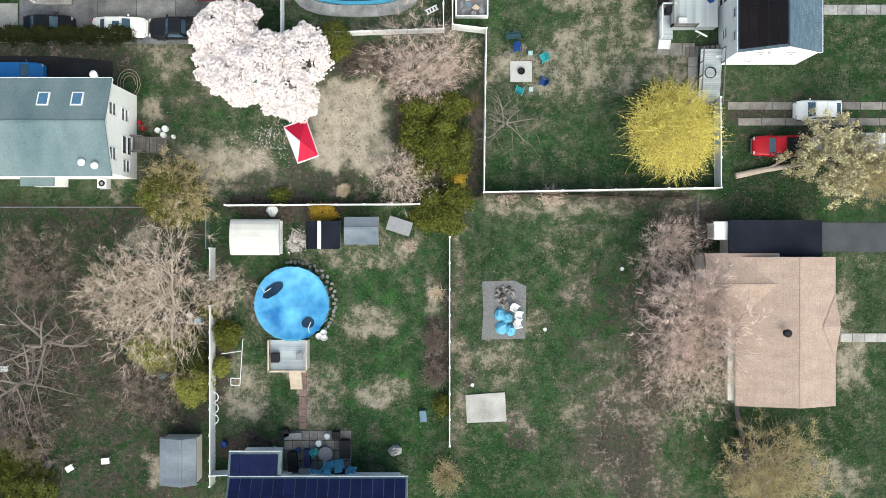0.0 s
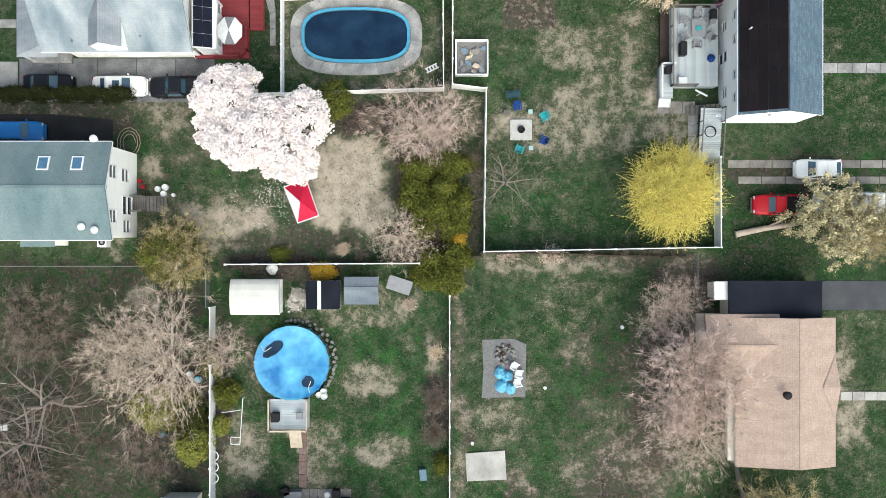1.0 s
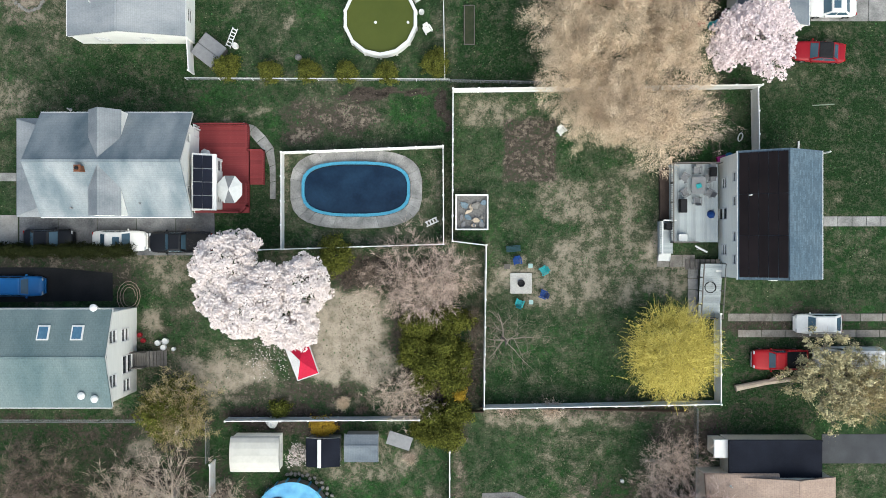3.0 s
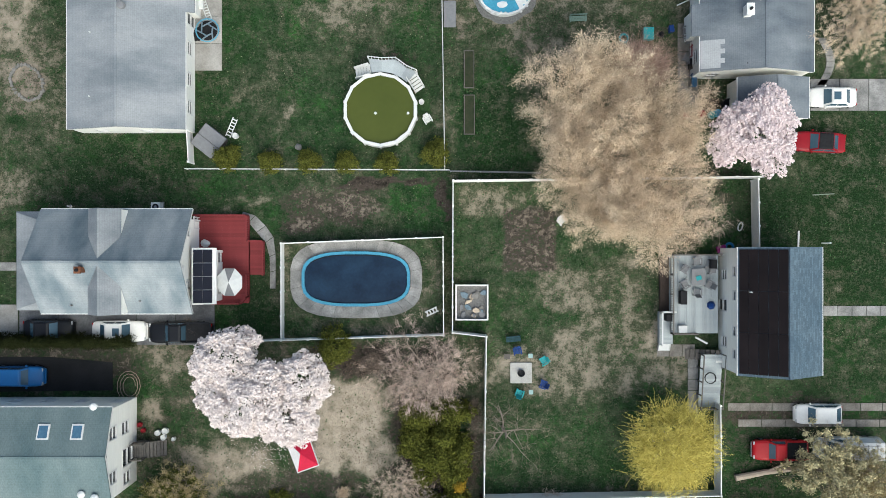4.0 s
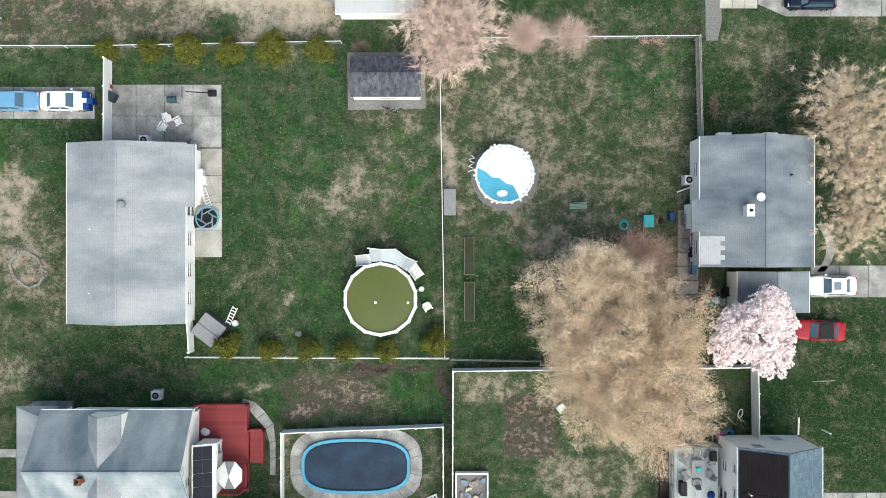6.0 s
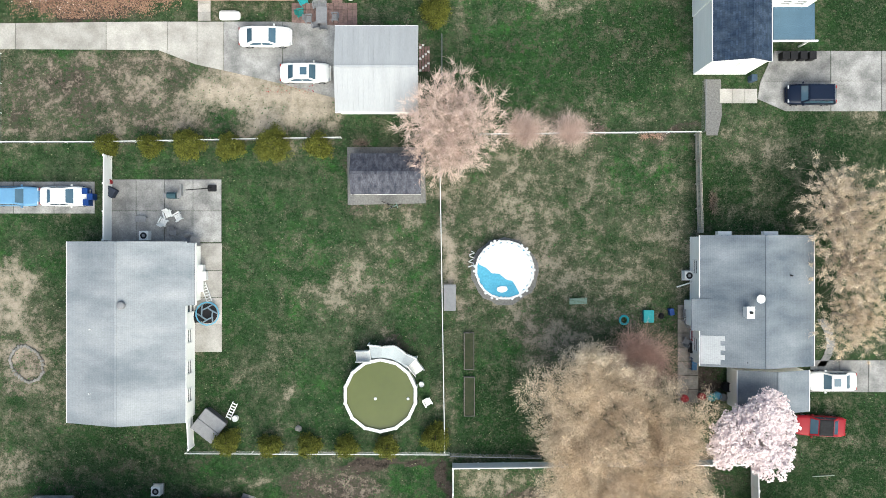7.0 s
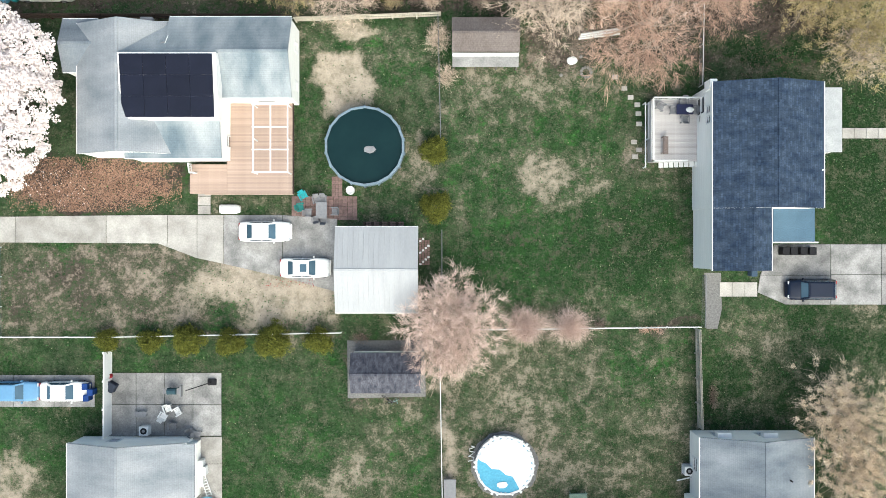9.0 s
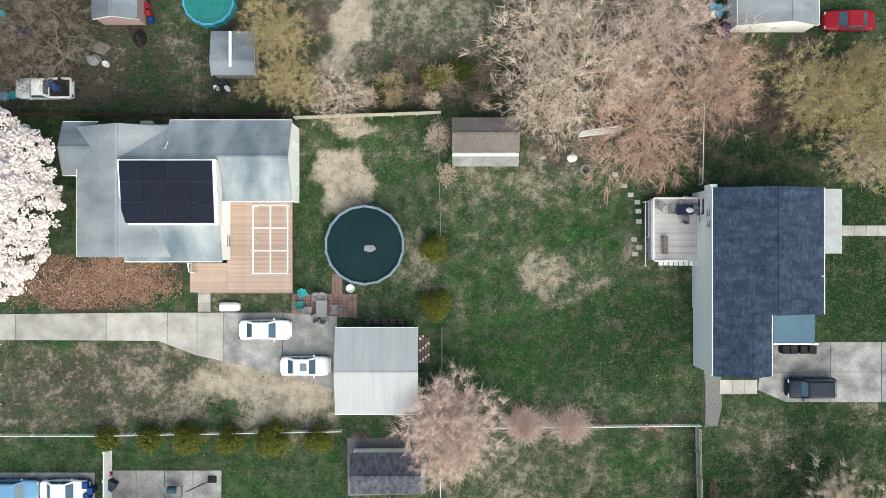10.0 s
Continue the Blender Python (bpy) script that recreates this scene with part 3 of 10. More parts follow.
    straw = mix(calc("MULTIPLY", n_fine, 0.5), straw, (0.20, 0.162, 0.125))
    straw = mix(calc("MULTIPLY", n_blade, 0.4), straw, (0.40, 0.34, 0.265))
    # bare soil, its darkest tone also holding shade by fences and under trees
    soil = mix(n_mid, (0.082, 0.062, 0.053), (0.013, 0.011, 0.010))
    soil = mix(calc("MULTIPLY", n_clump, 0.5), soil, (0.145, 0.112, 0.096))
    soil = mix(calc("MULTIPLY", n_fine, 0.5), soil, (0.042, 0.034, 0.029))
    soil = mix(calc("MULTIPLY", n_blade, 0.4), soil, (0.012, 0.010, 0.009))
    soil = mix(calc("MULTIPLY", n_speck, 0.5), soil, (0.24, 0.20, 0.165))
    rag = calc("ADD", calc("MULTIPLY", calc("SUBTRACT", n_mid, 0.5), 0.7), calc("MULTIPLY", calc("SUBTRACT", n_clump, 0.5), 0.5))
    rag = calc("ADD", rag, calc("MULTIPLY", calc("SUBTRACT", n_fine, 0.5), 0.4))
    dried = calc("ADD", cover("dry"), calc("MULTIPLY", rag, 0.80))
    thin = mix(n_clump, (0.130, 0.122, 0.087), (0.050, 0.056, 0.033))
    thin = mix(calc("MULTIPLY", n_shag, 0.6), thin, (0.024, 0.044, 0.018))
    thin = mix(calc("MULTIPLY", n_fine, 0.5), thin, (0.150, 0.130, 0.093))
    bare = band(calc("ADD", cover("soil"), calc("MULTIPLY", rag, 0.6)), 0.32, 0.80)
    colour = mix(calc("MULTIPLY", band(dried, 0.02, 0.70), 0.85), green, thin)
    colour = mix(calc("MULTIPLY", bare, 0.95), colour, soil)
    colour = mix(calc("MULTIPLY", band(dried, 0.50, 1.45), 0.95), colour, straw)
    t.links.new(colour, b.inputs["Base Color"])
    bp = t.nodes.new("ShaderNodeBump")
    bp.inputs["Strength"].default_value, bp.inputs["Distance"].default_value = 0.55, 0.05
    t.links.new(calc("ADD", n_fine, n_clump), bp.inputs["Height"])
    t.links.new(bp.outputs[0], b.inputs["Normal"])
    return m


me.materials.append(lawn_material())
tagged(new("ground", me), "patchy spring lawn with dry grass and bare soil", "ground", kind="structure")


# ---- roofs ----
SHINGLE_GREEN = shingle_mat("green_grey_shingles", (0.1089, 0.1561, 0.1633), (0.1815, 0.2251, 0.2251), "x", stain=0.2)
SHINGLE_SILVER = shingle_mat("silver_grey_shingles", (0.12, 0.155, 0.18), (0.34, 0.36, 0.365), "x", stain=0.12)
SHINGLE_SILVER_Y = shingle_mat("pale_grey_shingles", (0.17, 0.19, 0.21), (0.33, 0.34, 0.35), "y", stain=0.15)
SHINGLE_SLATE = shingle_mat("slate_grey_shingles", (0.099, 0.1188, 0.1419), (0.2376, 0.2574, 0.2772), "y", stain=0.15)
SHINGLE_BLUE = shingle_mat("blue_grey_shingles", (0.099, 0.1452, 0.1881), (0.1386, 0.1881, 0.231), "y", stain=0.25, row=0.2, tab=0.6)
SHINGLE_NAVY = shingle_mat("dark_blue_shingles", (0.026, 0.042, 0.076), (0.062, 0.088, 0.130), "y", stain=0.3, row=0.2, tab=0.5, broad=1.4)
SHINGLE_TAN = shingle_mat("tan_shingles", (0.4206, 0.3154, 0.2531), (0.3427, 0.2531, 0.2025), "y", stain=0.2, row=0.18, tab=0.86, broad=1.0)
SHINGLE_DARK = shingle_mat("charcoal_shingles", (0.040, 0.044, 0.060), (0.125, 0.125, 0.145), "x", stain=0.4, broad=2.2)
SHINGLE_BROWN = shingle_mat("brown_grey_shingles", (0.132, 0.1089, 0.099), (0.1848, 0.1584, 0.1452), "x", stain=0.3)
TAR = mat("black_roofing_felt", (0.0079, 0.0092, 0.0145), (0.0172, 0.0198, 0.0297), scale=0.5, fine=15, rough=0.9, bump=0.2, grime=0.3, spec=0.1)
METAL_ROOF = mat("white_metal_roofing", (0.36, 0.365, 0.37), (0.3, 0.305, 0.31), scale=0.5, fine=6, rough=0.55, bump=0.05, grime=0.08, streak=(3, 0.5, 1))


def wall_sheet(geo, a, b, z0, z1, holes, depth=0.14):
    """An upright wall sheet from plan point a to b, seen from its right-hand side, with openings cut through and their reveals.
    holes: rows of distance along, sill height above z0, width, height."""
    a, b = Vector((*a, 0)), Vector((*b, 0))
    run, length = (b - a).normalized(), (b - a).length
    inward = Vector((-run.y, run.x, 0))
    holes = [h for h in holes if h[0] > 0.05 and h[0] + h[2] < length - 0.05]
    us = sorted({0.0, length, *[h[0] for h in holes], *[h[0] + h[2] for h in holes]})
    zs = sorted({z0, z1, *[z0 + h[1] for h in holes], *[z0 + h[1] + h[3] for h in holes]})

    def at(u, z, d=0.0):
        p = a + run * u + inward * d
        return (p.x, p.y, z)

    for u0, u1 in zip(us, us[1:]):
        for w0, w1 in zip(zs, zs[1:]):
            cu, cz = (u0 + u1) / 2, (w0 + w1) / 2
            if not any(h[0] < cu < h[0] + h[2] and z0 + h[1] < cz < z0 + h[1] + h[3] for h in holes):
                geo.quad(at(u0, w0), at(u1, w0), at(u1, w1), at(u0, w1))
    for u, s, w, h in holes:
        p, q, r, t = (u, z0 + s), (u + w, z0 + s), (u + w, z0 + s + h), (u, z0 + s + h)
        for m, n in ((p, q), (q, r), (r, t), (t, p)):
            geo.quad(at(*n), at(*m), at(*m, depth), at(*n, depth))
    return at


def add_window(house, at, u, s, w, h, z0, name="window", frame_mat=None, pane_mat=None):
    """A framed window set in an opening of a wall sheet."""
    fm = frame_mat or TRIM
    g = Geo()
    t, d0, d1 = 0.07, -0.03, 0.08
    for u0, u1, w0, w1 in ((u - t, u + w + t, s - t, s + 0.03), (u - t, u + w + t, s + h - 0.03, s + h + t), (u - t, u + 0.03, s + 0.03, s + h - 0.03),
                           (u + w - 0.03, u + w + t, s + 0.03, s + h - 0.03), (u + 0.03, u + w - 0.03, s + h / 2 - 0.025, s + h / 2 + 0.025)):
        g.loft([[at(u0, z0 + w0, d), at(u1, z0 + w0, d), at(u1, z0 + w1, d), at(u0, z0 + w1, d)] for d in (d0, d1)])
    win = part(name, g, fm, house, local=False)
    g = Geo()
    g.loft([[at(u + 0.03, z0 + s + 0.03, d), at(u + w - 0.03, z0 + s + 0.03, d), at(u + w - 0.03, z0 + s + h - 0.03, d), at(u + 0.03, z0 + s + h - 0.03, d)] for d in (0.09, 0.12)])
    part("pane", g, pane_mat or GLASS, win, local=False)
    return win


def slope(geo, pts, thick=0.14):
    """A roof slab: its upper face and, thick below it, its underside."""
    geo.loft([[(x, y, z - thick) for x, y, z in pts], list(pts)])


def gable(house, a, b, eave, ridge, axis, roof_mat, wall_mat, over=0.1, ridge_at=0.5, holes=None, ends=(True, True), roof_name="roof", gutters=True, base=0.0, trim=None):
    """A gabled block under one house. a, b: plan corners of the roof's edge; axis: the ridge's direction;
    holes: side -> rows of distance along from that wall's south or west end, sill, width, height."""
    x0, x1 = sorted((a[0], b[0]))
    y0, y1 = sorted((a[1], b[1]))
    holes, trim = holes or {}, trim or TRIM
    g = Geo()
    if axis == "y":
        r = x0 + (x1 - x0) * ridge_at
        slope(g, [(x0, y0, eave), (r, y0, ridge), (r, y1, ridge), (x0, y1, eave)])
        part(roof_name, g, roof_mat, house, local=False)
        g = Geo()
        slope(g, [(r, y0, ridge), (x1, y0, eave), (x1, y1, eave), (r, y1, ridge)])
        part(roof_name, g, roof_mat, house, local=False)
        g = Geo().box(r - 0.14, y0, ridge - 0.06, r + 0.14, y1, ridge + 0.02, 0.03)
        part("ridge_cap", g, roof_mat, house, local=False)
    else:
        r = y0 + (y1 - y0) * ridge_at
        slope(g, [(x0, y0, eave), (x1, y0, eave), (x1, r, ridge), (x0, r, ridge)])
        part(roof_name, g, roof_mat, house, local=False)
        g = Geo()
        slope(g, [(x0, r, ridge), (x1, r, ridge), (x1, y1, eave), (x0, y1, eave)])
        part(roof_name, g, roof_mat, house, local=False)
        g = Geo().box(x0, r - 0.14, ridge - 0.06, x1, r + 0.14, ridge + 0.02, 0.03)
        part("ridge_cap", g, roof_mat, house, local=False)
    wx0, wx1, wy0, wy1 = x0 + over, x1 - over, y0 + over, y1 - over
    # the walls meet the underside of the slope
    top = eave + (ridge - eave) * over / ((r - (x0 if axis == "y" else y0)) or 1) - 0.16
    sides = {"s": ((wx0, wy0), (wx1, wy0)), "e": ((wx1, wy0), (wx1, wy1)), "n": ((wx1, wy1), (wx0, wy1)), "w": ((wx0, wy1), (wx0, wy0))}
    for side, (p, q) in sides.items():
        g = Geo()
        length = math.dist(p, q)
        rows = [(u if side in "se" else length - u - w, s, w, h) for u, s, w, h in holes.get(side, ())]
        attic = [row for row in rows if base + row[1] + row[3] > top - 0.05]
        rows = [row for row in rows if row not in attic]
        at = wall_sheet(g, p, q, base, top, rows)
        if (axis == "y" and side in "sn") or (axis == "x" and side in "ew"):
            peak = (r, p[1], ridge - 0.16) if axis == "y" else (p[0], r, ridge - 0.16)
            g.face([(*p, top), (*q, top), peak])
        wall = part("wall", g, wall_mat, house, local=False)
        for u, s, w, h in rows:
            add_window(house, at, u, s, w, h, base, "door" if s < 0.3 else "window")
        for u, s, w, h in attic:
            add_window(house, lambda u, z, d=0.0, at=at: at(u, z, d - 0.13), u, s, w, h, base)
    # gable boards and gutters
    for k in (0, 1):
        if ends[k]:
            g = Geo()
            if axis == "y":
                y = (y0, y1)[k]
                s = -0.06 if k else 0.06
                for p, q in (((x0, eave), (r, ridge)), ((r, ridge), (x1, eave))):
                    g.loft([[(p[0], y, p[1] - 0.38), (p[0], y + s, p[1] - 0.38), (p[0], y + s, p[1] - 0.15), (p[0], y, p[1] - 0.15)],
                            [(q[0], y, q[1] - 0.38), (q[0], y + s, q[1] - 0.38), (q[0], y + s, q[1] - 0.15), (q[0], y, q[1] - 0.15)]])
            else:
                x = (x0, x1)[k]
                s = -0.06 if k else 0.06
                for p, q in (((y0, eave), (r, ridge)), ((r, ridge), (y1, eave))):
                    g.loft([[(x, p[0], p[1] - 0.38), (x + s, p[0], p[1] - 0.38), (x + s, p[0], p[1] - 0.15), (x, p[0], p[1] - 0.15)],
                            [(x, q[0], q[1] - 0.38), (x + s, q[0], q[1] - 0.38), (x + s, q[0], q[1] - 0.15), (x, q[0], q[1] - 0.15)]])
            part("gable_board", g, trim, house, local=False)
    if gutters:
        for k in (0, 1):
            g = Geo()
            if axis == "y":
                x, s = (x0, x1)[k], (0.07 if k else -0.07)
                g.box(min(x, x + s), y0, eave - 0.16, max(x, x + s), y1, eave - 0.03)
            else:
                y, s = (y0, y1)[k], (0.07 if k else -0.07)
                g.box(x0, min(y, y + s), eave - 0.16, x1, max(y, y + s), eave - 0.03)
            part("gutter", g, trim, house, local=False)
    return (x0, y0, x1, y1, r)


def flat_block(house, a, b, h, roof_mat, wall_mat, over=0.15, slope_to=0.0, holes=None, name="roof"):
    """A flat-roofed block."""
    x0, x1 = sorted((a[0], b[0]))
    y0, y1 = sorted((a[1], b[1]))
    part(name, Geo().box(x0, y0, h - 0.18, x1, y1, h, 0.03), roof_mat, house, local=False)
    o = over
    for side, (p, q) in {"s": ((x0 + o, y0 + o), (x1 - o, y0 + o)), "e": ((x1 - o, y0 + o), (x1 - o, y1 - o)), "n": ((x1 - o, y1 - o), (x0 + o, y1 - o)), "w": ((x0 + o, y1 - o), (x0 + o, y0 + o))}.items():
        g = Geo()
        rows = (holes or {}).get(side, ())
        at = wall_sheet(g, p, q, 0.0, h - 0.18, rows)
        part("wall", g, wall_mat, house, local=False)
        for u, s, w, hh in rows:
            add_window(house, at, u, s, w, hh, 0.0, "door" if s < 0.3 else "window")


def on_slope(p00, p10, p01, p11):
    """A map from 0..1 x 0..1 to a roof plane given by four corners."""
    p00, p10, p01, p11 = map(Vector, (p00, p10, p01, p11))
    return lambda u, v: (p00 * (1 - u) + p10 * u) * (1 - v) + (p01 * (1 - u) + p11 * u) * v


def solar_field(house, corners, cols, rows, material, lift=0.1, gap=0.012, gap_u=None):
    """Solar panels in rows on a roof plane, each a framed plate."""
    f = on_slope(*corners)
    n = (f(1, 0) - f(0, 0)).cross(f(0, 1) - f(0, 0)).normalized()
    if n.z < 0:
        n = -n
    for i in range(cols):
        for j in range(rows):
            u0, u1, v0, v1 = i / cols + (gap_u or gap), (i + 1) / cols - (gap_u or gap), (j + gap * rows) / rows, (j + 1 - gap * rows) / rows
            q = [f(u0, v0), f(u1, v0), f(u1, v1), f(u0, v1)]
            g = Geo()
            g.loft([[p + n * 0.02 for p in q], [p + n * lift for p in q]])
            part("solar_panel", g, material, house, local=False)


def roof_pipe(house, x, y, z, r=0.06, h=0.5, material=None):
    part("vent_pipe", Geo().lathe(x, y, [(r * 2, z), (r * 2, z + 0.03), (r, z + 0.06), (r, z + h)], 10), material or GREY_P, house, local=False)


def chimney(house, x, y, z0, z1, w=0.6, d=0.6, material=None):
    g = Geo().box(x - w / 2, y - d / 2, z0, x + w / 2, y + d / 2, z1)
    g.box(x - w / 2 - 0.06, y - d / 2 - 0.06, z1, x + w / 2 + 0.06, y + d / 2 + 0.06, z1 + 0.1)
    c = part("chimney", g, material or BRICK, house, local=False)
    part("flue", Geo().lathe(x, y, [(0.13, z1 + 0.1), (0.13, z1 + 0.35), (0.09, z1 + 0.35)], 10), BLACK, c, local=False)


def centre(a, b):
    return (a[0] + b[0]) / 2, (a[1] + b[1]) / 2


# white two-storey house with old solar panels, east side
A, B = (25.23, 27.86), (32.48, 16.84)
house = thing("house", *centre(A, B), label="white-sided two-storey house with blue-grey shingles and solar panels", category="house", group="houses of the block")
x0, y0, x1, y1, r = gable(house, A, B, 5.0, 7.1, "y", SHINGLE_BLUE, SIDING, holes={
    "w": [(1.2, 3.6, 0.8, 1.1), (3.2, 3.6, 0.8, 1.1), (5.2, 0.1, 1.0, 2.05), (6.3, 3.6, 0.8, 1.1), (8.4, 3.6, 0.8, 1.1), (2.0, 0.9, 0.9, 1.2), (8.0, 0.9, 0.9, 1.2)],
    "s": [(1.5, 3.5, 0.9, 1.2), (4.2, 3.5, 0.9, 1.2), (1.5, 0.9, 0.9, 1.2)], "n": [(1.5, 3.5, 0.9, 1.2), (4.2, 0.9, 0.9, 1.2)], "e": [(2, 0.9, 1.2, 1.3), (5, 0.1, 1.0, 2.05), (8, 0.9, 1.2, 1.3)]})
solar_field(house, ((x0 + 0.1, y0 + 0.2, 5.06), (r - 0.15, y0 + 0.2, 7.02), (x0 + 0.1, y1 - 0.2, 5.06), (r - 0.15, y1 - 0.2, 7.02)), 5, 3, SOLAR_BROWN, gap=0.0015, gap_u=0.005)
roof_pipe(house, x0 + 0.8, y0 + 7.2, 5.4, 0.07, 0.6, WHITE_P)
part("vent_box", Geo().box(r - 0.9, y0 - 0.1, 4.7, r - 0.3, y0 + 0.34, 5.2), TRIM, house, local=False)

# tan-shingled ranch house and its garage with a felt roof
A, B = (25.88, -0.70), (34.60, -13.86)
house = thing("house", *centre(A, B), label="cream ranch house with a broad tan shingle roof", category="house", group="houses of the block")
x0, y0, x1, y1, r = gable(house, A, B, 2.9, 4.0, "y", SHINGLE_TAN, CREAM, ridge_at=0.6, trim=SHINGLE_TAN, holes={"w": [(1.5, 0.9, 1.2, 1.2), (4.5, 0.9, 1.2, 1.2)], "s": [(2, 0.9, 1.0, 1.2), (5.5, 0.9, 1.0, 1.2)], "e": [(1.5, 0.9, 1.6, 1.3), (4.6, 0.9, 1.6, 1.3)]})
gable(house, (23.13, -0.45), (29.71, -6.43), 2.88, 3.6, "x", SHINGLE_TAN, CREAM, holes={"w": [(1.2, 0.9, 1.2, 1.2)], "s": [(0.8, 0.1, 0.95, 2.05)]}, ridge_at=0.55, trim=SHINGLE_TAN)
g = Geo()
ex, ey0, ey1, em = x1 + 0.35, (35.00, -9.62)[1], (35.00, -4.04)[1], (35.00, -6.83)[1]
g.face([(ex, em, 3.22), (x1 - 1.3, em, 3.36), (ex - 0.35, ey1, 2.95)])
g.face([(ex, em, 3.22), (ex - 0.35, ey0, 2.95), (x1 - 1.3, em, 3.36)])
part("porch_roof", g, SHINGLE_TAN, house, local=False)
part("porch_wall", Geo().prism([(x1 - 0.5, ey0 + 0.4), (ex - 0.4, ey0 + 0.9), (ex - 0.4, ey1 - 0.9), (x1 - 0.5, ey1 - 0.4)], 0, 2.9), CREAM, house, local=False)
p = (29.70, -7.27)
part("roof_fan", Geo().lathe(*p, [(0.3, 4.2), (0.3, 4.55), (0.36, 4.58), (0.36, 4.64), (0.2, 4.75)], 16), BLACK, house, local=False)
for q in ((26.65, -8.88), (25.27, -1.38)):
    roof_pipe(house, *q, 3.2, 0.05, 0.45, WHITE_P)
part("awning", Geo().box(x0 - 0.55, y0 + 0.4, 2.2, x0 + 0.36, y0 + 7.6, 2.3), CREAM, house, local=False)
A, B = (25.30, 2.55), (33.60, -0.85)
garage = thing("garage", *centre(A, B), label="low garage with a flat black felt roof", category="garage")
flat_block(garage, A, B, 2.7, TAR, CREAM, holes={"e": [(0.4, 0.05, 2.4, 2.1)]})
part("parapet", Geo().box(A[0], A[1] - 0.12, 2.704, B[0], A[1], 2.82), TAR, garage, local=False)
A, B = (24.17, 2.47), (25.48, 0.81)
shed = thing("tool_closet", *centre(A, B), label="cream tool closet against the black-roofed garage", category="shed")
flat_block(shed, A, B, 2.2, TRIM, CREAM)

# green-roofed house, west side
A, B = (-45.02, 14.38), (-27.85, 6.12)
house = thing("house", *centre(A, B), label="white two-storey house with a grey-green shingle roof", category="house", group="houses of the block")
x0, y0, x1, y1, r = gable(house, A, B, 6.2, 7.6, "x", SHINGLE_GREEN, SIDING, over=0.3, ridge_at=0.53, holes={
    "e": [(1.2, 4.5, 1.1, 1.5), (5.0, 4.5, 1.1, 1.5), (4.9, 1.9, 1.1, 1.5), (2.0, 1.15, 1.6, 2.05), (0.4, 1.6, 1.1, 1.5)],
    "n": [(u, s, 0.9, 1.2) for u in (6, 9, 12, 15.2) for s in (1.3, 4.2)], "s": [(u, s, 0.9, 1.2) for u in (6, 9, 12, 15.2) for s in (1.3, 4.2)]})
SKYLIGHT = mat("skylight_pane", (0.06, 0.14, 0.22), (0.10, 0.19, 0.28), rough=0.08, bump=0, spec=0.8)
GREEN_TRIM = mat("dark_green_trim", (0.0132, 0.066, 0.0495), (0.0198, 0.0858, 0.0594), scale=2, fine=20, rough=0.6)
g = Geo()
g.face([(x1 - 0.27, r - 2.6, 6.5), (x1 - 0.27, r + 2.3, 6.5), (x1 - 0.27, r, 7.4)])
part("gable_panel", g, GREEN_TRIM, house, local=False)
for p in ((-33.22, 12.50), (-30.39, 12.50)):
    k = (7.6 - 6.2) / (y1 - r)
    z = lambda y: 7.6 - (y - r) * k
    hw, hh = 0.5, 0.6
    for name, a, zz, m_ in (("skylight", 0.0, 0.12, TRIM), ):
        q = [(p[0] - hw, p[1] - hh), (p[0] + hw, p[1] - hh), (p[0] + hw, p[1] + hh), (p[0] - hw, p[1] + hh)]
        sk = part(name, Geo().loft([[(x, y, z(y) - 0.05) for x, y in q], [(x, y, z(y) + zz) for x, y in q]]), m_, house, local=False)
        q = [(p[0] - 0.38, p[1] - 0.48), (p[0] + 0.38, p[1] - 0.48), (p[0] + 0.38, p[1] + 0.48), (p[0] - 0.38, p[1] + 0.48)]
        part("pane", Geo().loft([[(x, y, z(y) + 0.1) for x, y in q], [(x, y, z(y) + 0.15) for x, y in q]]), SKYLIGHT, sk, local=False)
for q in ((-30.13, 7.23), (-29.03, 6.96), (-29.12, 14.56)):
    part("roof_vent", Geo().lathe(*q, [(0.12, 6.1), (0.12, 6.65), (0.3, 6.68), (0.32, 6.85), (0.15, 6.95)], 12), WHITE_P, house, local=False)
flat_block(house, (-37.29, 5.53), (-34.30, 7.02), 3.0, SHINGLE_GREEN, SIDING, name="bay_roof")

# grey cross-gabled house, west side, with a lean-to and its solar panels
A, B = (-34.32, 31.10), (-21.40, 22.18)
house = thing("house", *centre(A, B), label="white two-storey house with silver-grey cross-gabled roof", category="house", group="houses of the block")
x0, y0, x1, y1, r = gable(house, A, B, 5.2, 8.4, "x", SHINGLE_SILVER, SIDING, over=0.8, holes={
    "e": [(2.6, 5.5, 0.7, 0.9), (5.8, 3.4, 0.8, 1.2), (1.2, 3.4, 0.8, 1.2), (6.6, 0.1, 0.95, 2.05)], "n": [(u, s, 0.9, 1.2) for u in (1, 3, 8, 10.5) for s in (0.9, 3.3)], "s": [(u, s, 0.9, 1.2) for u in (1, 3, 8, 10.5) for s in (0.9, 3.3)]})
dx0, dx1, dm = -29.50, -26.80, -28.20
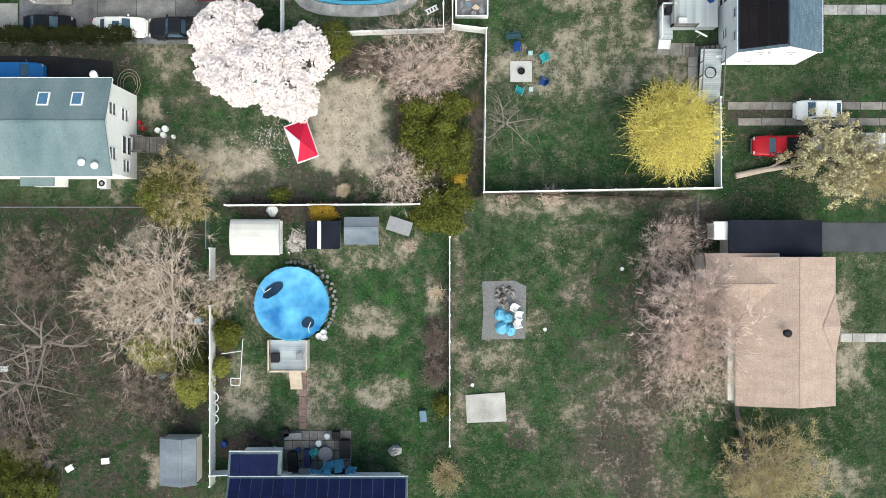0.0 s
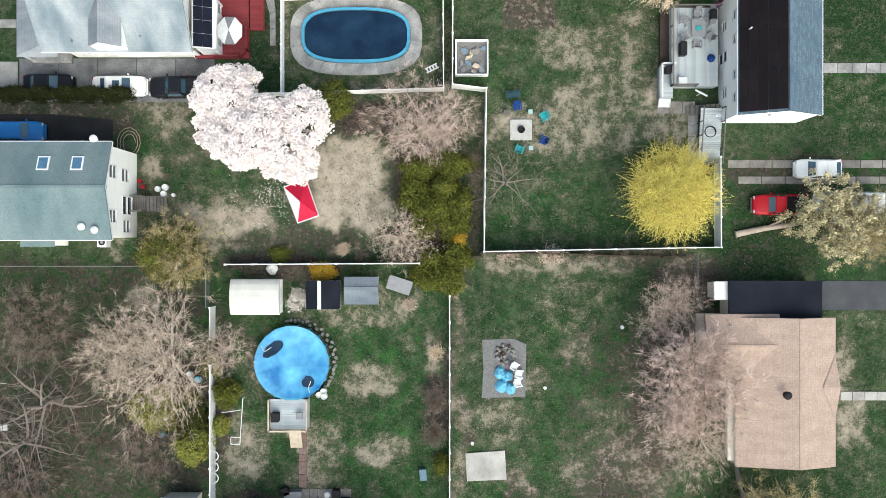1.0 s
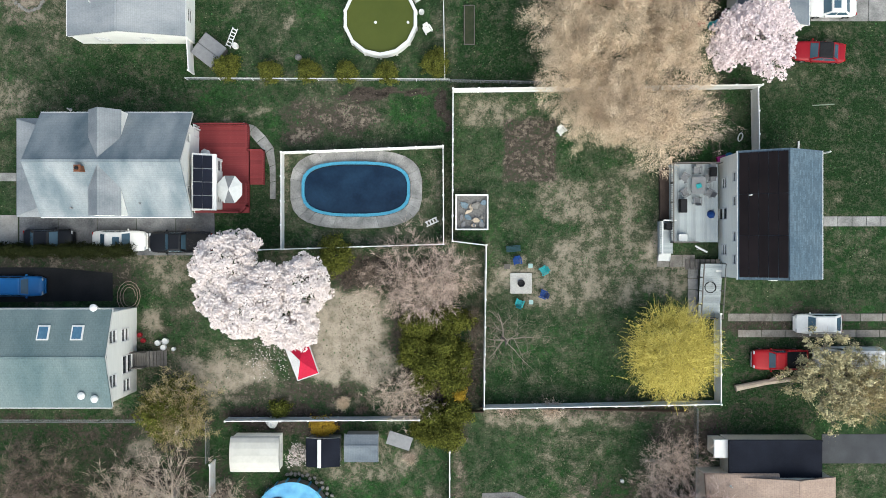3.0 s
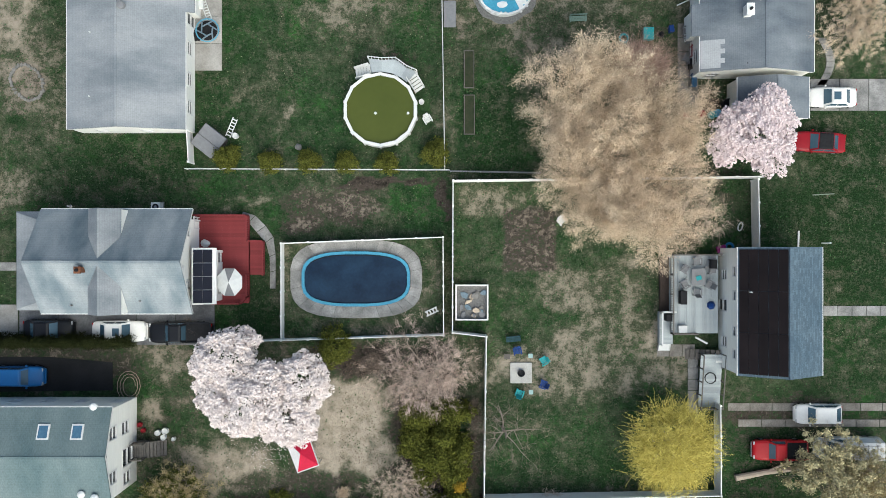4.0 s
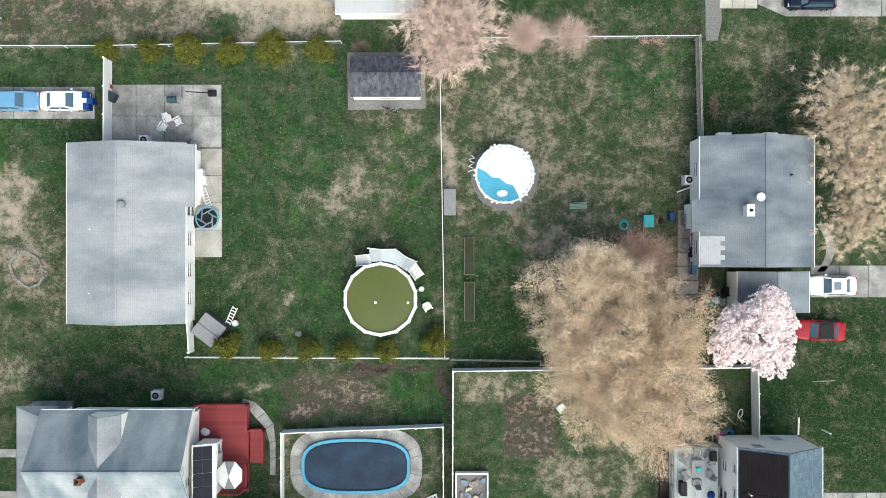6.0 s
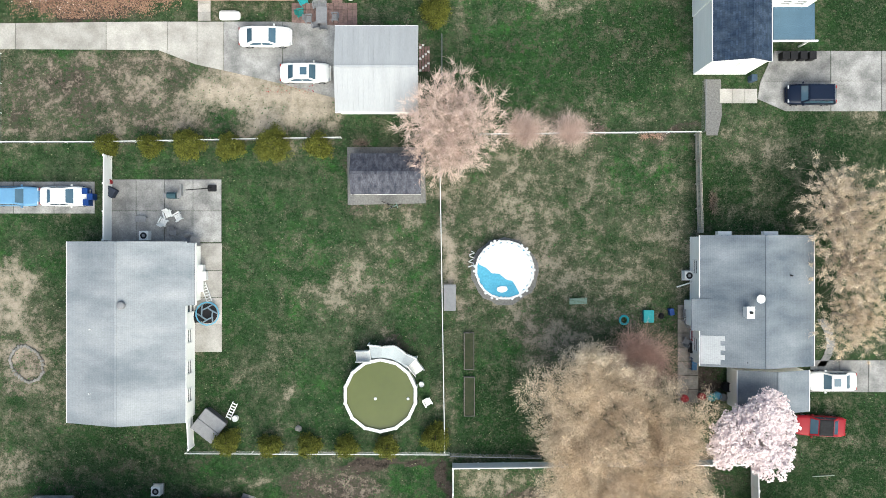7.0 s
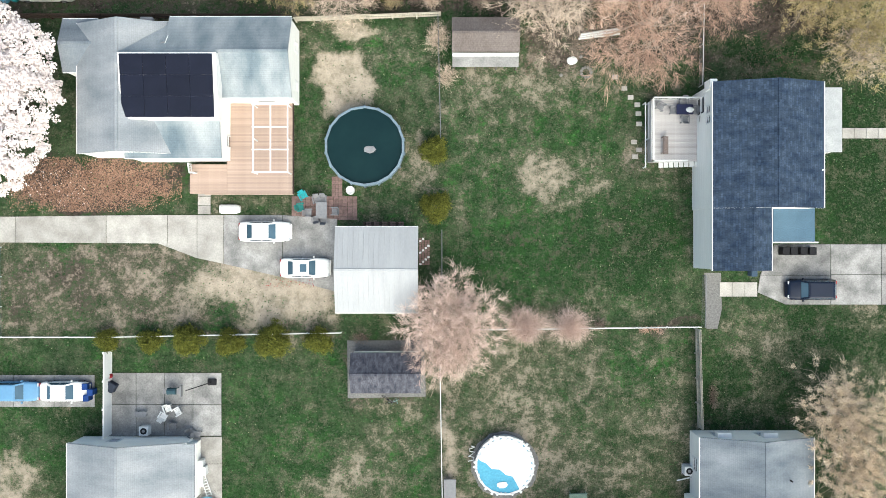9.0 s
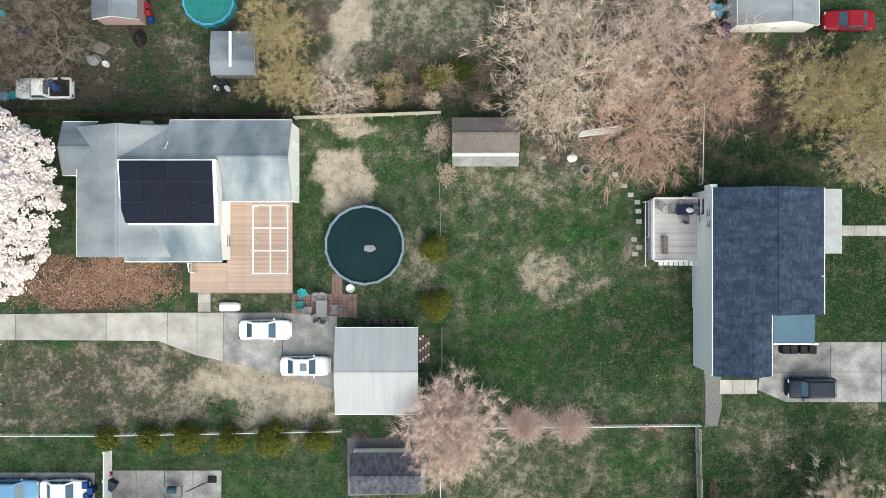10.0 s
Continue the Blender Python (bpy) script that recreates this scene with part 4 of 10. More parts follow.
for name, ya, yb in (("north", r + 0.4, y1 - 0.05), ("south", y0 + 0.05, r - 0.4)):
    out = yb if name == "north" else ya
    back = r
    g = Geo()
    slope(g, [(dx0, out, 6.9), (dm, out, 8.2), (dm, back, 8.2), (dx0, back, 6.9)][::1 if name == "south" else -1])
    part("dormer_roof", g, SHINGLE_SILVER_Y, house, local=False)
    g = Geo()
    slope(g, [(dm, out, 8.2), (dx1, out, 6.9), (dx1, back, 6.9), (dm, back, 8.2)][::1 if name == "south" else -1])
    part("dormer_roof", g, SHINGLE_SILVER_Y, house, local=False)
    g = Geo()
    s = -0.06 if name == "north" else 0.06
    g.loft([[(dx0 + 0.04, out + s, 4.9), (dx1 - 0.02, out + s, 4.9), (dx1 - 0.02, out + s, 6.8), (dm, out + s, 8.0), (dx0 + 0.04, out + s, 6.8)],
            [(dx0 + 0.04, r, 4.9), (dx1 - 0.02, r, 4.9), (dx1 - 0.02, r, 6.8), (dm, r, 8.0), (dx0 + 0.04, r, 6.8)]])
    part("dormer_wall", g, SIDING, house, local=False)
# hipped porch roof along the west front
wx = (-37.64, 28.93)[0]
g = Geo()
ya, yb = y0 + 0.1, y1 - 0.1
g.loft([[(wx, ya, 2.9), (x0 + 0.4, ya, 2.9), (x0 + 0.4, yb, 2.9), (wx, yb, 2.9)], [(wx + 0.1, ya + 0.1, 3.02), (x0 + 0.4, ya + 1.2, 4.1), (x0 + 0.4, yb - 1.2, 4.1), (wx + 0.1, yb - 0.1, 3.02)]])
part("porch_roof", g, SHINGLE_SILVER_Y, house, local=False)
for y in (ya + 0.3, r - 1.4, r + 1.4, yb - 0.3):
    part("porch_post", Geo().box(wx + 0.2, y - 0.08, 0, wx + 0.36, y + 0.08, 2.9), TRIM, house, local=False)
part("porch_floor", Geo().box(wx + 0.1, ya + 0.1, 0, x0 + 0.35, yb - 0.1, 0.4), CONCRETE, house, local=False)
a, b = (-21.91, 27.79), (-19.88, 22.85)
g = Geo()
slope(g, [(x1 - 0.4, b[1], 4.1), (b[0], b[1], 3.3), (b[0], a[1], 3.3), (x1 - 0.4, a[1], 4.1)])
part("lean_to_roof", g, TRIM, house, local=False)
g = Geo()
at = wall_sheet(g, (b[0] - 0.2, b[1] + 0.2), (b[0] - 0.2, a[1] - 0.2), 0, 3.2, [(0.6, 0.9, 0.9, 1.2), (3.4, 0.1, 0.95, 2.05)])
wall_sheet(g, (x1 - 0.4, b[1] + 0.2), (b[0] - 0.2, b[1] + 0.2), 0, 3.2, [])
wall_sheet(g, (b[0] - 0.2, a[1] - 0.2), (x1 - 0.4, a[1] - 0.2), 0, 3.2, [])
part("lean_to_wall", g, SIDING, house, local=False)
add_window(house, at, 0.6, 0.9, 0.9, 1.2, 0)
add_window(house, at, 3.4, 0.1, 0.95, 2.05, 0, "door")
mx = x1 + (b[0] - x1) * 0.78
zz = lambda x: 4.1 - 0.8 * (x - x1 + 0.4) / (b[0] - x1 + 0.4)
solar_field(house, ((x1 - 0.3, b[1] + 0.1, zz(x1 - 0.3)), (mx, b[1] + 0.1, zz(mx)), (x1 - 0.3, a[1] - 0.15, zz(x1 - 0.3)), (mx, a[1] - 0.15, zz(mx))), 2, 4, SOLAR, gap=0.006)
RUST = mat("rusty_flashing", (0.198, 0.0858, 0.0462), (0.132, 0.0561, 0.033), scale=5, fine=25)
p = (-29.55, 25.99)
chimney(house, *p, 7.2, 8.7, 0.45, 0.45, RUST)
for q, z in (((-31.38, 22.92), 5.5), ((-25.51, 23.29), 5.6), ((-31.76, 31.34), 5.2)):
    roof_pipe(house, *q, z, 0.07, 0.6, GREY_P)

# long low house, west side
A, B = (-33.16, 54.22), (-22.70, 38.24)
house = thing("house", *centre(A, B), label="long low house with weathered pale grey shingles", category="house", group="houses of the block")
x0, y0, x1, y1, r = gable(house, A, B, 3.0, 4.7, "y", SHINGLE_SILVER_Y, SIDING, ridge_at=0.478, holes={
    "e": [(1.5, 0.9, 1.2, 1.2), (4, 0.9, 1.2, 1.2), (6.8, 0.9, 1.2, 1.2), (9.5, 0.1, 1.8, 2.05)], "s": [(2, 0.9, 1, 1.2), (6, 0.9, 1, 1.2)], "n": [(3, 0.9, 1, 1.2)], "w": [(u, 0.9, 1.4, 1.2) for u in (1.5, 5, 9, 12)]})
a, b = (-22.87, 54.11), (-21.97, 48.58)
g = Geo()
k = (4.7 - 3.0) / (x1 - r)
slope(g, [(x1 - 0.6, b[1], 3.0 + 0.6 * k + 0.02), (b[0], b[1], 3.0 - (b[0] - x1) * k + 0.02), (b[0], a[1], 3.0 - (b[0] - x1) * k + 0.02), (x1 - 0.6, a[1], 3.0 + 0.6 * k + 0.02)])
part("roof_extension", g, SHINGLE_SILVER_Y, house, local=False)
part("extension_wall", Geo().box(x1 - 0.45, b[1] + 0.3, 0, b[0] - 0.3, a[1] - 0.3, 2.55), SIDING, house, local=False)
part("extension_gutter", Geo().box(b[0], b[1], 2.45, b[0] + 0.1, a[1], 2.6), TRIM, house, local=False)
p = (-27.71, 48.70)
part("roof_vent", Geo().lathe(*p, [(0.36, 4.4), (0.36, 4.75), (0.3, 4.85), (0.12, 4.9)], 16), GREY_P, house, local=False)
for q in ((-30.71, 46.57), (-30.76, 40.98)):
    roof_pipe(house, *q, 3.6, 0.06, 0.45, WHITE_P)

# slate-grey house with a garage wing, east side
A, B = (22.59, 54.77), (32.61, 43.26)
house = thing("house", *centre(A, B), label="grey-shingled house with an attached garage wing", category="house", group="houses of the block")
x0, y0, x1, y1, r = gable(house, A, B, 3.2, 5.0, "y", SHINGLE_SLATE, SIDING, ridge_at=0.515, holes={"w": [(1, 0.9, 1.2, 1.2), (8, 0.9, 1.2, 1.2)], "n": [(1.5, 0.9, 1.2, 1.2), (5.5, 0.9, 1.2, 1.2)], "e": [(u, 0.9, 1.4, 1.3) for u in (1.2, 4, 8)], "s": [(1, 0.1, 0.95, 2.05)]})
gable(house, (25.99, 42.87), (32.31, 39.23), 2.95, 4.1, "y", SHINGLE_SLATE, SIDING, ridge_at=0.495, holes={"e": [(0.5, 0.05, 2.6, 2.1)]}, ends=(True, False))
a, b = (21.87, 49.20), (23.76, 43.29)
g = Geo()
slope(g, [(a[0], b[1] + 3.1, 3.1), (x0 + 1.6, b[1] + 3.1, 3.72), (x0 + 1.6, a[1], 3.72), (a[0], a[1], 3.1)])
part("porch_roof", g, SHINGLE_SLATE, house, local=False)
part("porch_wall", Geo().box(a[0] + 0.3, b[1] + 3.4, 0, x0 + 0.5, a[1] - 0.3, 2.9), SIDING, house, local=False)
PALE_PATCH = shingle_mat("pale_patch_shingles", (0.5, 0.51, 0.52), (0.42, 0.43, 0.44), "y", stain=0.15)
kx = (5.0 - 3.2) / (r - x0)
zr = lambda x: 3.2 + (x - x0) * kx
a, b = (22.62, 45.97), (24.28, 43.49)
g = Geo()
for k in range(6):
    ya, yb = b[1] + (a[1] - b[1]) * k / 6, b[1] + (a[1] - b[1]) * (k + 1) / 6
    xe = b[0] + (0.25 if k % 2 else -0.1)
    g.loft([[(x0 + 0.02, ya, zr(x0) + 0.005), (xe, ya, zr(xe) + 0.005), (xe, yb, zr(xe) + 0.005), (x0 + 0.02, yb, zr(x0) + 0.005)],
            [(x0 + 0.02, ya, zr(x0) + 0.03), (xe, ya, zr(xe) + 0.03), (xe, yb, zr(xe) + 0.03), (x0 + 0.02, yb, zr(x0) + 0.03)]])
part("patched_shingles", g, PALE_PATCH, house, local=False)
p = (26.20, 48.14)
chimney(house, *p, 4.3, 5.3, 0.55, 0.9, WHITE)
p = (27.13, 49.28)
part("satellite_dish", Geo().lathe(*p, [(0.03, 4.9), (0.03, 5.1), (0.36, 5.2), (0.38, 5.24), (0.05, 5.14)], 18), WHITE_P, house, local=False)
for q in ((30.14, 51.27), (26.31, 43.75)):
    roof_pipe(house, *q, 4.0, 0.07, 0.5, BLACK)
for a, b in (((24.24, 55.27), (25.43, 54.73)), ((28.30, 55.27), (29.54, 54.73))):
    part("wall_cabinet", Geo().box(a[0], y1 - 0.3, 2.3, b[0], y1 + 0.35, 3.0), TRIM, house, local=False)

# dark-blue-roofed house, north-east
A, B = (22.80, 85.50), (32.20, 74.80)
house = thing("house", *centre(A, B), label="white two-storey house with dark blue shingle roof", category="house", group="houses of the block")
x0, y0, x1, y1, r = gable(house, A, B, 5.9, 7.4, "y", SHINGLE_NAVY, SIDING, ridge_at=0.535, holes={
    "w": [(7.3, 3.9, 0.6, 1.0), (8.2, 3.9, 0.6, 1.0), (8.4, 1.4, 1.5, 2.05)],
    "n": [(2, 3.5, 0.9, 1.2), (6, 3.5, 0.9, 1.2)], "s": [(6.4, 3.5, 0.9, 1.2), (7.6, 3.5, 0.9, 1.2)], "e": [(2, 3.5, 0.9, 1.2), (6, 3.5, 0.9, 1.2), (2, 0.9, 1.2, 1.2)]})
gable(house, (22.90, 75.11), (27.90, 69.50), 5.6, 6.7, "y", SHINGLE_NAVY, SIDING, ridge_at=0.62, holes={"e": [(0.6, 0.05, 2.5, 2.1), (1.5, 3.4, 0.9, 1.1)], "s": [(1.8, 3.4, 0.9, 1.1)]}, ends=(True, True))
a, b = (29.12, 74.57), (32.76, 71.98)
BLUE_FELT = mat("blue_grey_membrane", (0.082, 0.140, 0.195), (0.058, 0.105, 0.150), scale=0.8, fine=10, rough=0.7)
part("entry_roof", Geo().box(a[0], b[1], 2.85, b[0], y0 + 0.4, 3.0), BLUE_FELT, house, local=False)
part("entry_edge", Geo().box(a[0], b[1] - 0.12, 2.8, b[0] + 0.3, b[1], 3.06), TRIM, house, local=False)
for x in (b[0] - 0.15,):
    for y in (b[1] + 0.1, a[1] - 0.9):
        part("porch_post", Geo().box(x, y, 0, x + 0.14, y + 0.14, 2.85), TRIM, house, local=False)
a, b = (33.65, 85.63), (35.25, 79.90)
part("porch_roof", Geo().box(x1 - 0.4, b[1], 2.75, b[0], a[1], 2.9, 0.03), mat("white_membrane", (0.4092, 0.4158, 0.4158), (0.297, 0.3102, 0.3168), scale=1.5, fine=10, rough=0.6), house, local=False)
for y in (b[1] + 0.2, a[1] - 0.35):
    part("porch_post", Geo().box(b[0] - 0.25, y, 0, b[0] - 0.11, y + 0.14, 2.75), TRIM, house, local=False)
roof_pipe(house, *(32.00, 78.00), 5.6, 0.06, 0.5, WHITE_P)
part("end_parapet", Geo().box(x0 - 0.1, y1 - 0.5, 4.0, x0 + 0.5, y1 + 0.3, 5.5), SIDING, house, local=False)

# grey house with a roof dormer full of solar panels, north-west
A, B = (-23.68, 91.45), (-13.11, 84.45)
house = thing("house", *centre(A, B), label="weathered grey-roofed house with rooftop solar panels", category="house", group="houses of the block")
x0, y0, x1, y1, r = gable(house, A, B, 4.2, 6.0, "x", SHINGLE_SILVER, SIDING, ridge_at=0.517, holes={"e": [(1, 0.9, 0.9, 1.2), (4.5, 0.9, 0.9, 1.2)], "s": [(7, 0.1, 1.6, 2.05)]}, ends=(False, True))
gable(house, (-31.70, 90.90), (-23.40, 79.60), 4.18, 6.2, "y", SHINGLE_SILVER_Y, SIDING, ridge_at=0.506, holes={"s": [(1.2, 0.9, 1.2, 1.2), (4.6, 0.9, 1.2, 1.2)], "w": [(2, 0.9, 1, 1.2), (6, 0.9, 1, 1.2)]}, ends=(True, True))
x0, y0, x1, y1, r2 = gable(house, (-27.60, 91.01), (-19.18, 79.22), 4.16, 6.12, "x", SHINGLE_SILVER, SIDING, ridge_at=0.74, holes={"s": [(1, 0.9, 1.2, 1.2), (4, 0.9, 1.2, 1.2)], "e": [(1.2, 0.9, 1, 1.4)]}, ends=(False, True))
c, d = (-27.13, 87.70), (-19.31, 82.49)
e0, e1 = c[0], d[0]
g = Geo()
g.loft([[(e0 - 0.15, d[1] - 0.15, 4.6), (e1 + 0.3, d[1] - 0.15, 4.6), (e1 + 0.3, c[1] + 0.1, 4.6), (e0 - 0.15, c[1] + 0.1, 4.6)],
        [(e0 - 0.15, d[1] - 0.15, 5.75), (e1 + 0.3, d[1] - 0.15, 5.75), (e1 + 0.3, c[1] + 0.1, 6.5), (e0 - 0.15, c[1] + 0.1, 6.5)]])
part("dormer", g, TRIM, house, local=False)
solar_field(house, ((e0, d[1], 5.78), (e1, d[1], 5.78), (e0, c[1], 6.5), (e1, c[1], 6.5)), 4, 3, SOLAR, lift=0.08, gap=0.0015)
gable(house, (-33.07, 91.34), (-30.03, 86.72), 3.95, 4.9, "x", SHINGLE_SLATE, SIDING, ends=(True, False))
p = (-23.71, 88.58)
part("satellite_dish", Geo().lathe(*p, [(0.04, 5.0), (0.04, 5.5), (0.34, 5.56), (0.36, 5.6), (0.05, 5.52)], 16), GREY_P, house, local=False)
part("dish_arm", Geo().tube((p[0], p[1], 5.5), (p[0] + 0.5, p[1] + 0.8, 5.9), 0.03, 0.03), WHITE_P, house, local=False)
part("vent_box", Geo().box(p[0] - 2.4, y1 - 0.4, 3.9, p[0] - 1.4, y1 + 0.35, 4.5), GREY_P, house, local=False)

# big white metal garage
A, B = (-9.55, 73.30), (-2.20, 65.70)
garage = thing("garage", *centre(A, B), label="large garage with a white metal gable roof", category="garage")
x0, y0, x1, y1, r = gable(garage, A, B, 2.7, 3.7, "x", METAL_ROOF, SIDING, over=0.25, holes={"w": [(0.6, 0.05, 2.6, 2.1), (4.0, 0.05, 2.6, 2.1)], "e": [(3, 0.9, 0.9, 1.0)]})
g = Geo()
for i in range(16):
    x = x0 + 0.25 + i * (x1 - x0 - 0.5) / 15
    for ya, yb in ((y0, r), (y1, r)):
        g.loft([[(x - 0.02, ya, 2.7), (x + 0.02, ya, 2.7), (x + 0.02, ya, 2.73), (x - 0.02, ya, 2.73)], [(x - 0.02, yb, 3.7), (x + 0.02, yb, 3.7), (x + 0.02, yb, 3.73), (x - 0.02, yb, 3.73)]])
part("roof_seams", g, METAL_ROOF, garage, local=False)

# blue-panelled house at the south edge
A, B = (-18.48, -17.60), (-3.02, -27.67)
house = thing("house", *centre(A, B), label="house with a roof covered in dark blue solar panels", category="house", group="houses of the block")
x0, y0, x1, y1, r = gable(house, (-18.48, -19.62), B, 4.6, 7.0, "x", SHINGLE_GREEN, SIDING, over=0.9, ridge_at=0.5, holes={"n": [(u, 0.9, 1.0, 1.2) for u in (2, 6, 10, 13)]})
zs = lambda y: 7.0 - 2.4 * (y - r) / (y1 - r)
solar_field(house, ((x0 + 0.15, r + 0.3, zs(r + 0.3)), (x1 - 0.15, r + 0.3, zs(r + 0.3)), (x0 + 0.15, y1 - 0.15, zs(y1 - 0.15)), (x1 - 0.15, y1 - 0.15, zs(y1 - 0.15))), 16, 3, SOLAR_BLUE, gap=0.0022)
a, b = (-18.59, -17.61), (-14.08, -20.31)
x0, y0, x1, y1, r = gable(house, (a[0], a[1]), (b[0], b[1] - 3.0), 4.0, 4.9, "x", SHINGLE_GREEN, SIDING, over=0.6, ridge_at=0.3, holes={"n": [(2, 0.9, 1.0, 1.2)]})
zs = lambda y: 4.9 - 0.9 * (y - r) / (y1 - r)
solar_field(house, ((x0 + 0.2, r + 0.2, zs(r + 0.2)), (x1 - 0.2, r + 0.2, zs(r + 0.2)), (x0 + 0.2, y1 - 0.22, zs(y1 - 0.22)), (x1 - 0.2, y1 - 0.22, zs(y1 - 0.22))), 5, 2, SOLAR_BLUE, gap=0.004)

# grey house and garages cut off by the north edge
A, B = (26.06, 106.81), (33.25, 100.12)
garage = thing("garage", *centre(A, B), label="white-sided garage with a pale grey roof", category="garage")
gable(garage, A, B, 2.8, 4.2, "y", SHINGLE_SILVER_Y, SIDING, ridge_at=0.6, holes={"e": [(1, 0.05, 2.6, 2.1)], "s": [(3, 0.9, 0.8, 1.0)]})


# ---- sheds ----
def shed_at(a, b, eave, ridge, axis, roof_mat, wall_mat, label, over=0.12, ridge_at=0.5, holes=None):
    s = thing("shed", *centre(a, b), label=label, category="shed", group="garden sheds")
    gable(s, a, b, eave, ridge, axis, roof_mat, wall_mat, over=over, ridge_at=ridge_at, holes=holes, gutters=False)
    return s


PALE_ROOF = mat("pale_shed_roof", (0.56, 0.54, 0.49), (0.47, 0.45, 0.405), scale=1, fine=4, rough=0.8, bump=0.05, grime=0.1)
GREY_WALL = mat("grey_shed_wall", (0.198, 0.2046, 0.2112), (0.1584, 0.165, 0.1716), scale=1, fine=10, rough=0.7)
s = thing("shed", *(-17.35, 1.09), label="white barrel-roofed garden shed", category="shed", group="garden sheds")
a, b = (-19.01, 2.67), (-14.63, -0.55)
g = Geo()
rings = []
for x in (a[0], b[0]):
    rings.append([(x, b[1] + (a[1] - b[1]) * (0.5 - 0.5 * math.cos(math.pi * i / 8)), 1.75 + 0.65 * math.sin(math.pi * i / 8)) for i in range(9)])
g.loft(rings)
part("roof", g, PALE_ROOF, s, local=False)
part("wall", Geo().box(a[0] + 0.1, b[1] + 0.1, 0, b[0] - 0.1, a[1] - 0.1, 1.76), SIDING, s, local=False)
part("door", Geo().box(b[0] - 0.11, b[1] + 0.9, 0.05, b[0] - 0.07, a[1] - 0.9, 1.7), TRIM, s, local=False)
s = shed_at((-12.26, 2.52), (-9.23, 0.00), 2.0, 2.4, "y", TAR, GREY_WALL, "small black-roofed shed with a white ridge strip")
a = (-11.00, 2.51)
part("ridge_strip", Geo().box(a[0] - 0.16, (-11.00, 0.00)[1], 2.38, a[0] + 0.16, a[1], 2.46), WHITE_P, s, local=False)
shed_at((-8.83, 2.87), (-5.80, 0.40), 2.0, 2.35, "x", SHINGLE_SLATE, GREY_WALL, "small grey metal garden shed", ridge_at=0.6)
s = thing("tarp_cover", *(-3.95, 2.08), turn=-18, label="low lean-to cover with a pale grey sheet", category="cover")
g = Geo()
slope(g, [(-1.1, -0.65, 0.9), (1.1, -0.65, 0.9), (1.1, 0.65, 1.2), (-1.1, 0.65, 1.2)], 0.06)
part("sheet", g, GREY_P, s)
for x in (-1.0, 1.0):
    for y, h in ((-0.55, 0.86), (0.55, 1.14)):
        part("post", Geo().box(x - 0.04, y - 0.04, 0, x + 0.04, y + 0.04, h), WOOD_GREY, s)
shed_at((-25.30, -16.90), (-22.03, -21.12), 2.1, 2.7, "y", SHINGLE_SLATE, CREAM, "grey-roofed garden shed with pale walls", ridge_at=0.62)
shed_at((-8.25, 62.10), (-1.96, 58.45), 2.1, 3.2, "x", SHINGLE_DARK, SIDING, "charcoal-roofed shed with white walls on a gravel pad", holes={"s": [(2.2, 0.05, 1.6, 1.8)]})
s = shed_at((0.80, 92.06), (6.84, 89.00), 2.0, 2.8, "x", SHINGLE_BROWN, CREAM, "old shed with a brown-grey roof and a pale lean-to", ridge_at=0.5)
g = Geo()
slope(g, [(0.85, 87.75, 1.45), (6.80, 87.75, 1.45), (6.80, 88.95, 1.82), (0.85, 88.95, 1.82)], 0.05)
part("lean_to_roof", g, CONCRETE, s, local=False)
part("white_beam", Geo().box(0.85, 88.62, 1.74, 6.80, 88.86, 1.86), TRIM, s, local=False)
for x in (0.95, 2.9, 4.8, 6.65):
    part("post", Geo().box(x, 87.82, 0, x + 0.1, 87.92, 1.42), WOOD_GREY, s, local=False)
shed_at((-20.75, 99.79), (-16.82, 95.86), 2.0, 2.5, "x", SHINGLE_SLATE, GREY_WALL, "grey shed roof with a white strip", ridge_at=0.3)
part("white_strip", Geo().box((-19.00, 99.60)[0], (-19.00, 96.49)[1], 2.42, (-18.75, 99.60)[0], (-19.00, 99.60)[1], 2.62), WHITE_P, [o for o in scene.objects if o.name.startswith("shed")][-1], local=False)
shed_at((-31.25, 105.38), (-27.19, 100.78), 2.4, 3.4, "y", SHINGLE_SLATE, mat("pink_siding", (0.363, 0.264, 0.2508), (0.3168, 0.231, 0.2178)), "shed with a slate roof, open to the south")


# ---- fences ----
def vinyl_fence(pts, h=1.8, label="white vinyl privacy fence with square posts"):
    """White panels between capped posts along a plan line; each panel has a top and a bottom rail."""
    f = thing("fence", *pts[0], label=label, category="fence", group="white fences")
    cap = Geo().box(-0.065, -0.065, 0, 0.065, 0.065, h + 0.05).box(-0.085, -0.085, h + 0.05, 0.085, 0.085, h + 0.09).mesh("post", WHITE)
    for p, q in zip(pts, pts[1:]):
        d = Vector((q[0] - p[0], q[1] - p[1], 0))
        n = max(1, round(d.length / 2.4))
        w = d.length / n
        turn = math.degrees(math.atan2(d.y, d.x))
        g = Geo().box(0.065, -0.022, 0.09, w - 0.065, 0.022, h - 0.12).box(0.065, -0.04, h - 0.12, w - 0.065, 0.04, h).box(0.065, -0.04, 0.05, w - 0.065, 0.04, 0.16)
        panel = g.mesh("panel", WHITE)
        for i in range(n):
            at = Vector((*p, 0)) + d * (i / n)
            for name, m in (("post", cap), ("panel", panel)):
                o = part(name, m, None, f)
                o.matrix_basis = f.matrix_basis.inverted() @ pose(at.x, at.y, 0, 0, 0, turn)
    o = part("post", cap, None, f)
    o.matrix_basis = f.matrix_basis.inverted() @ pose(*pts[-1], 0)
    return f


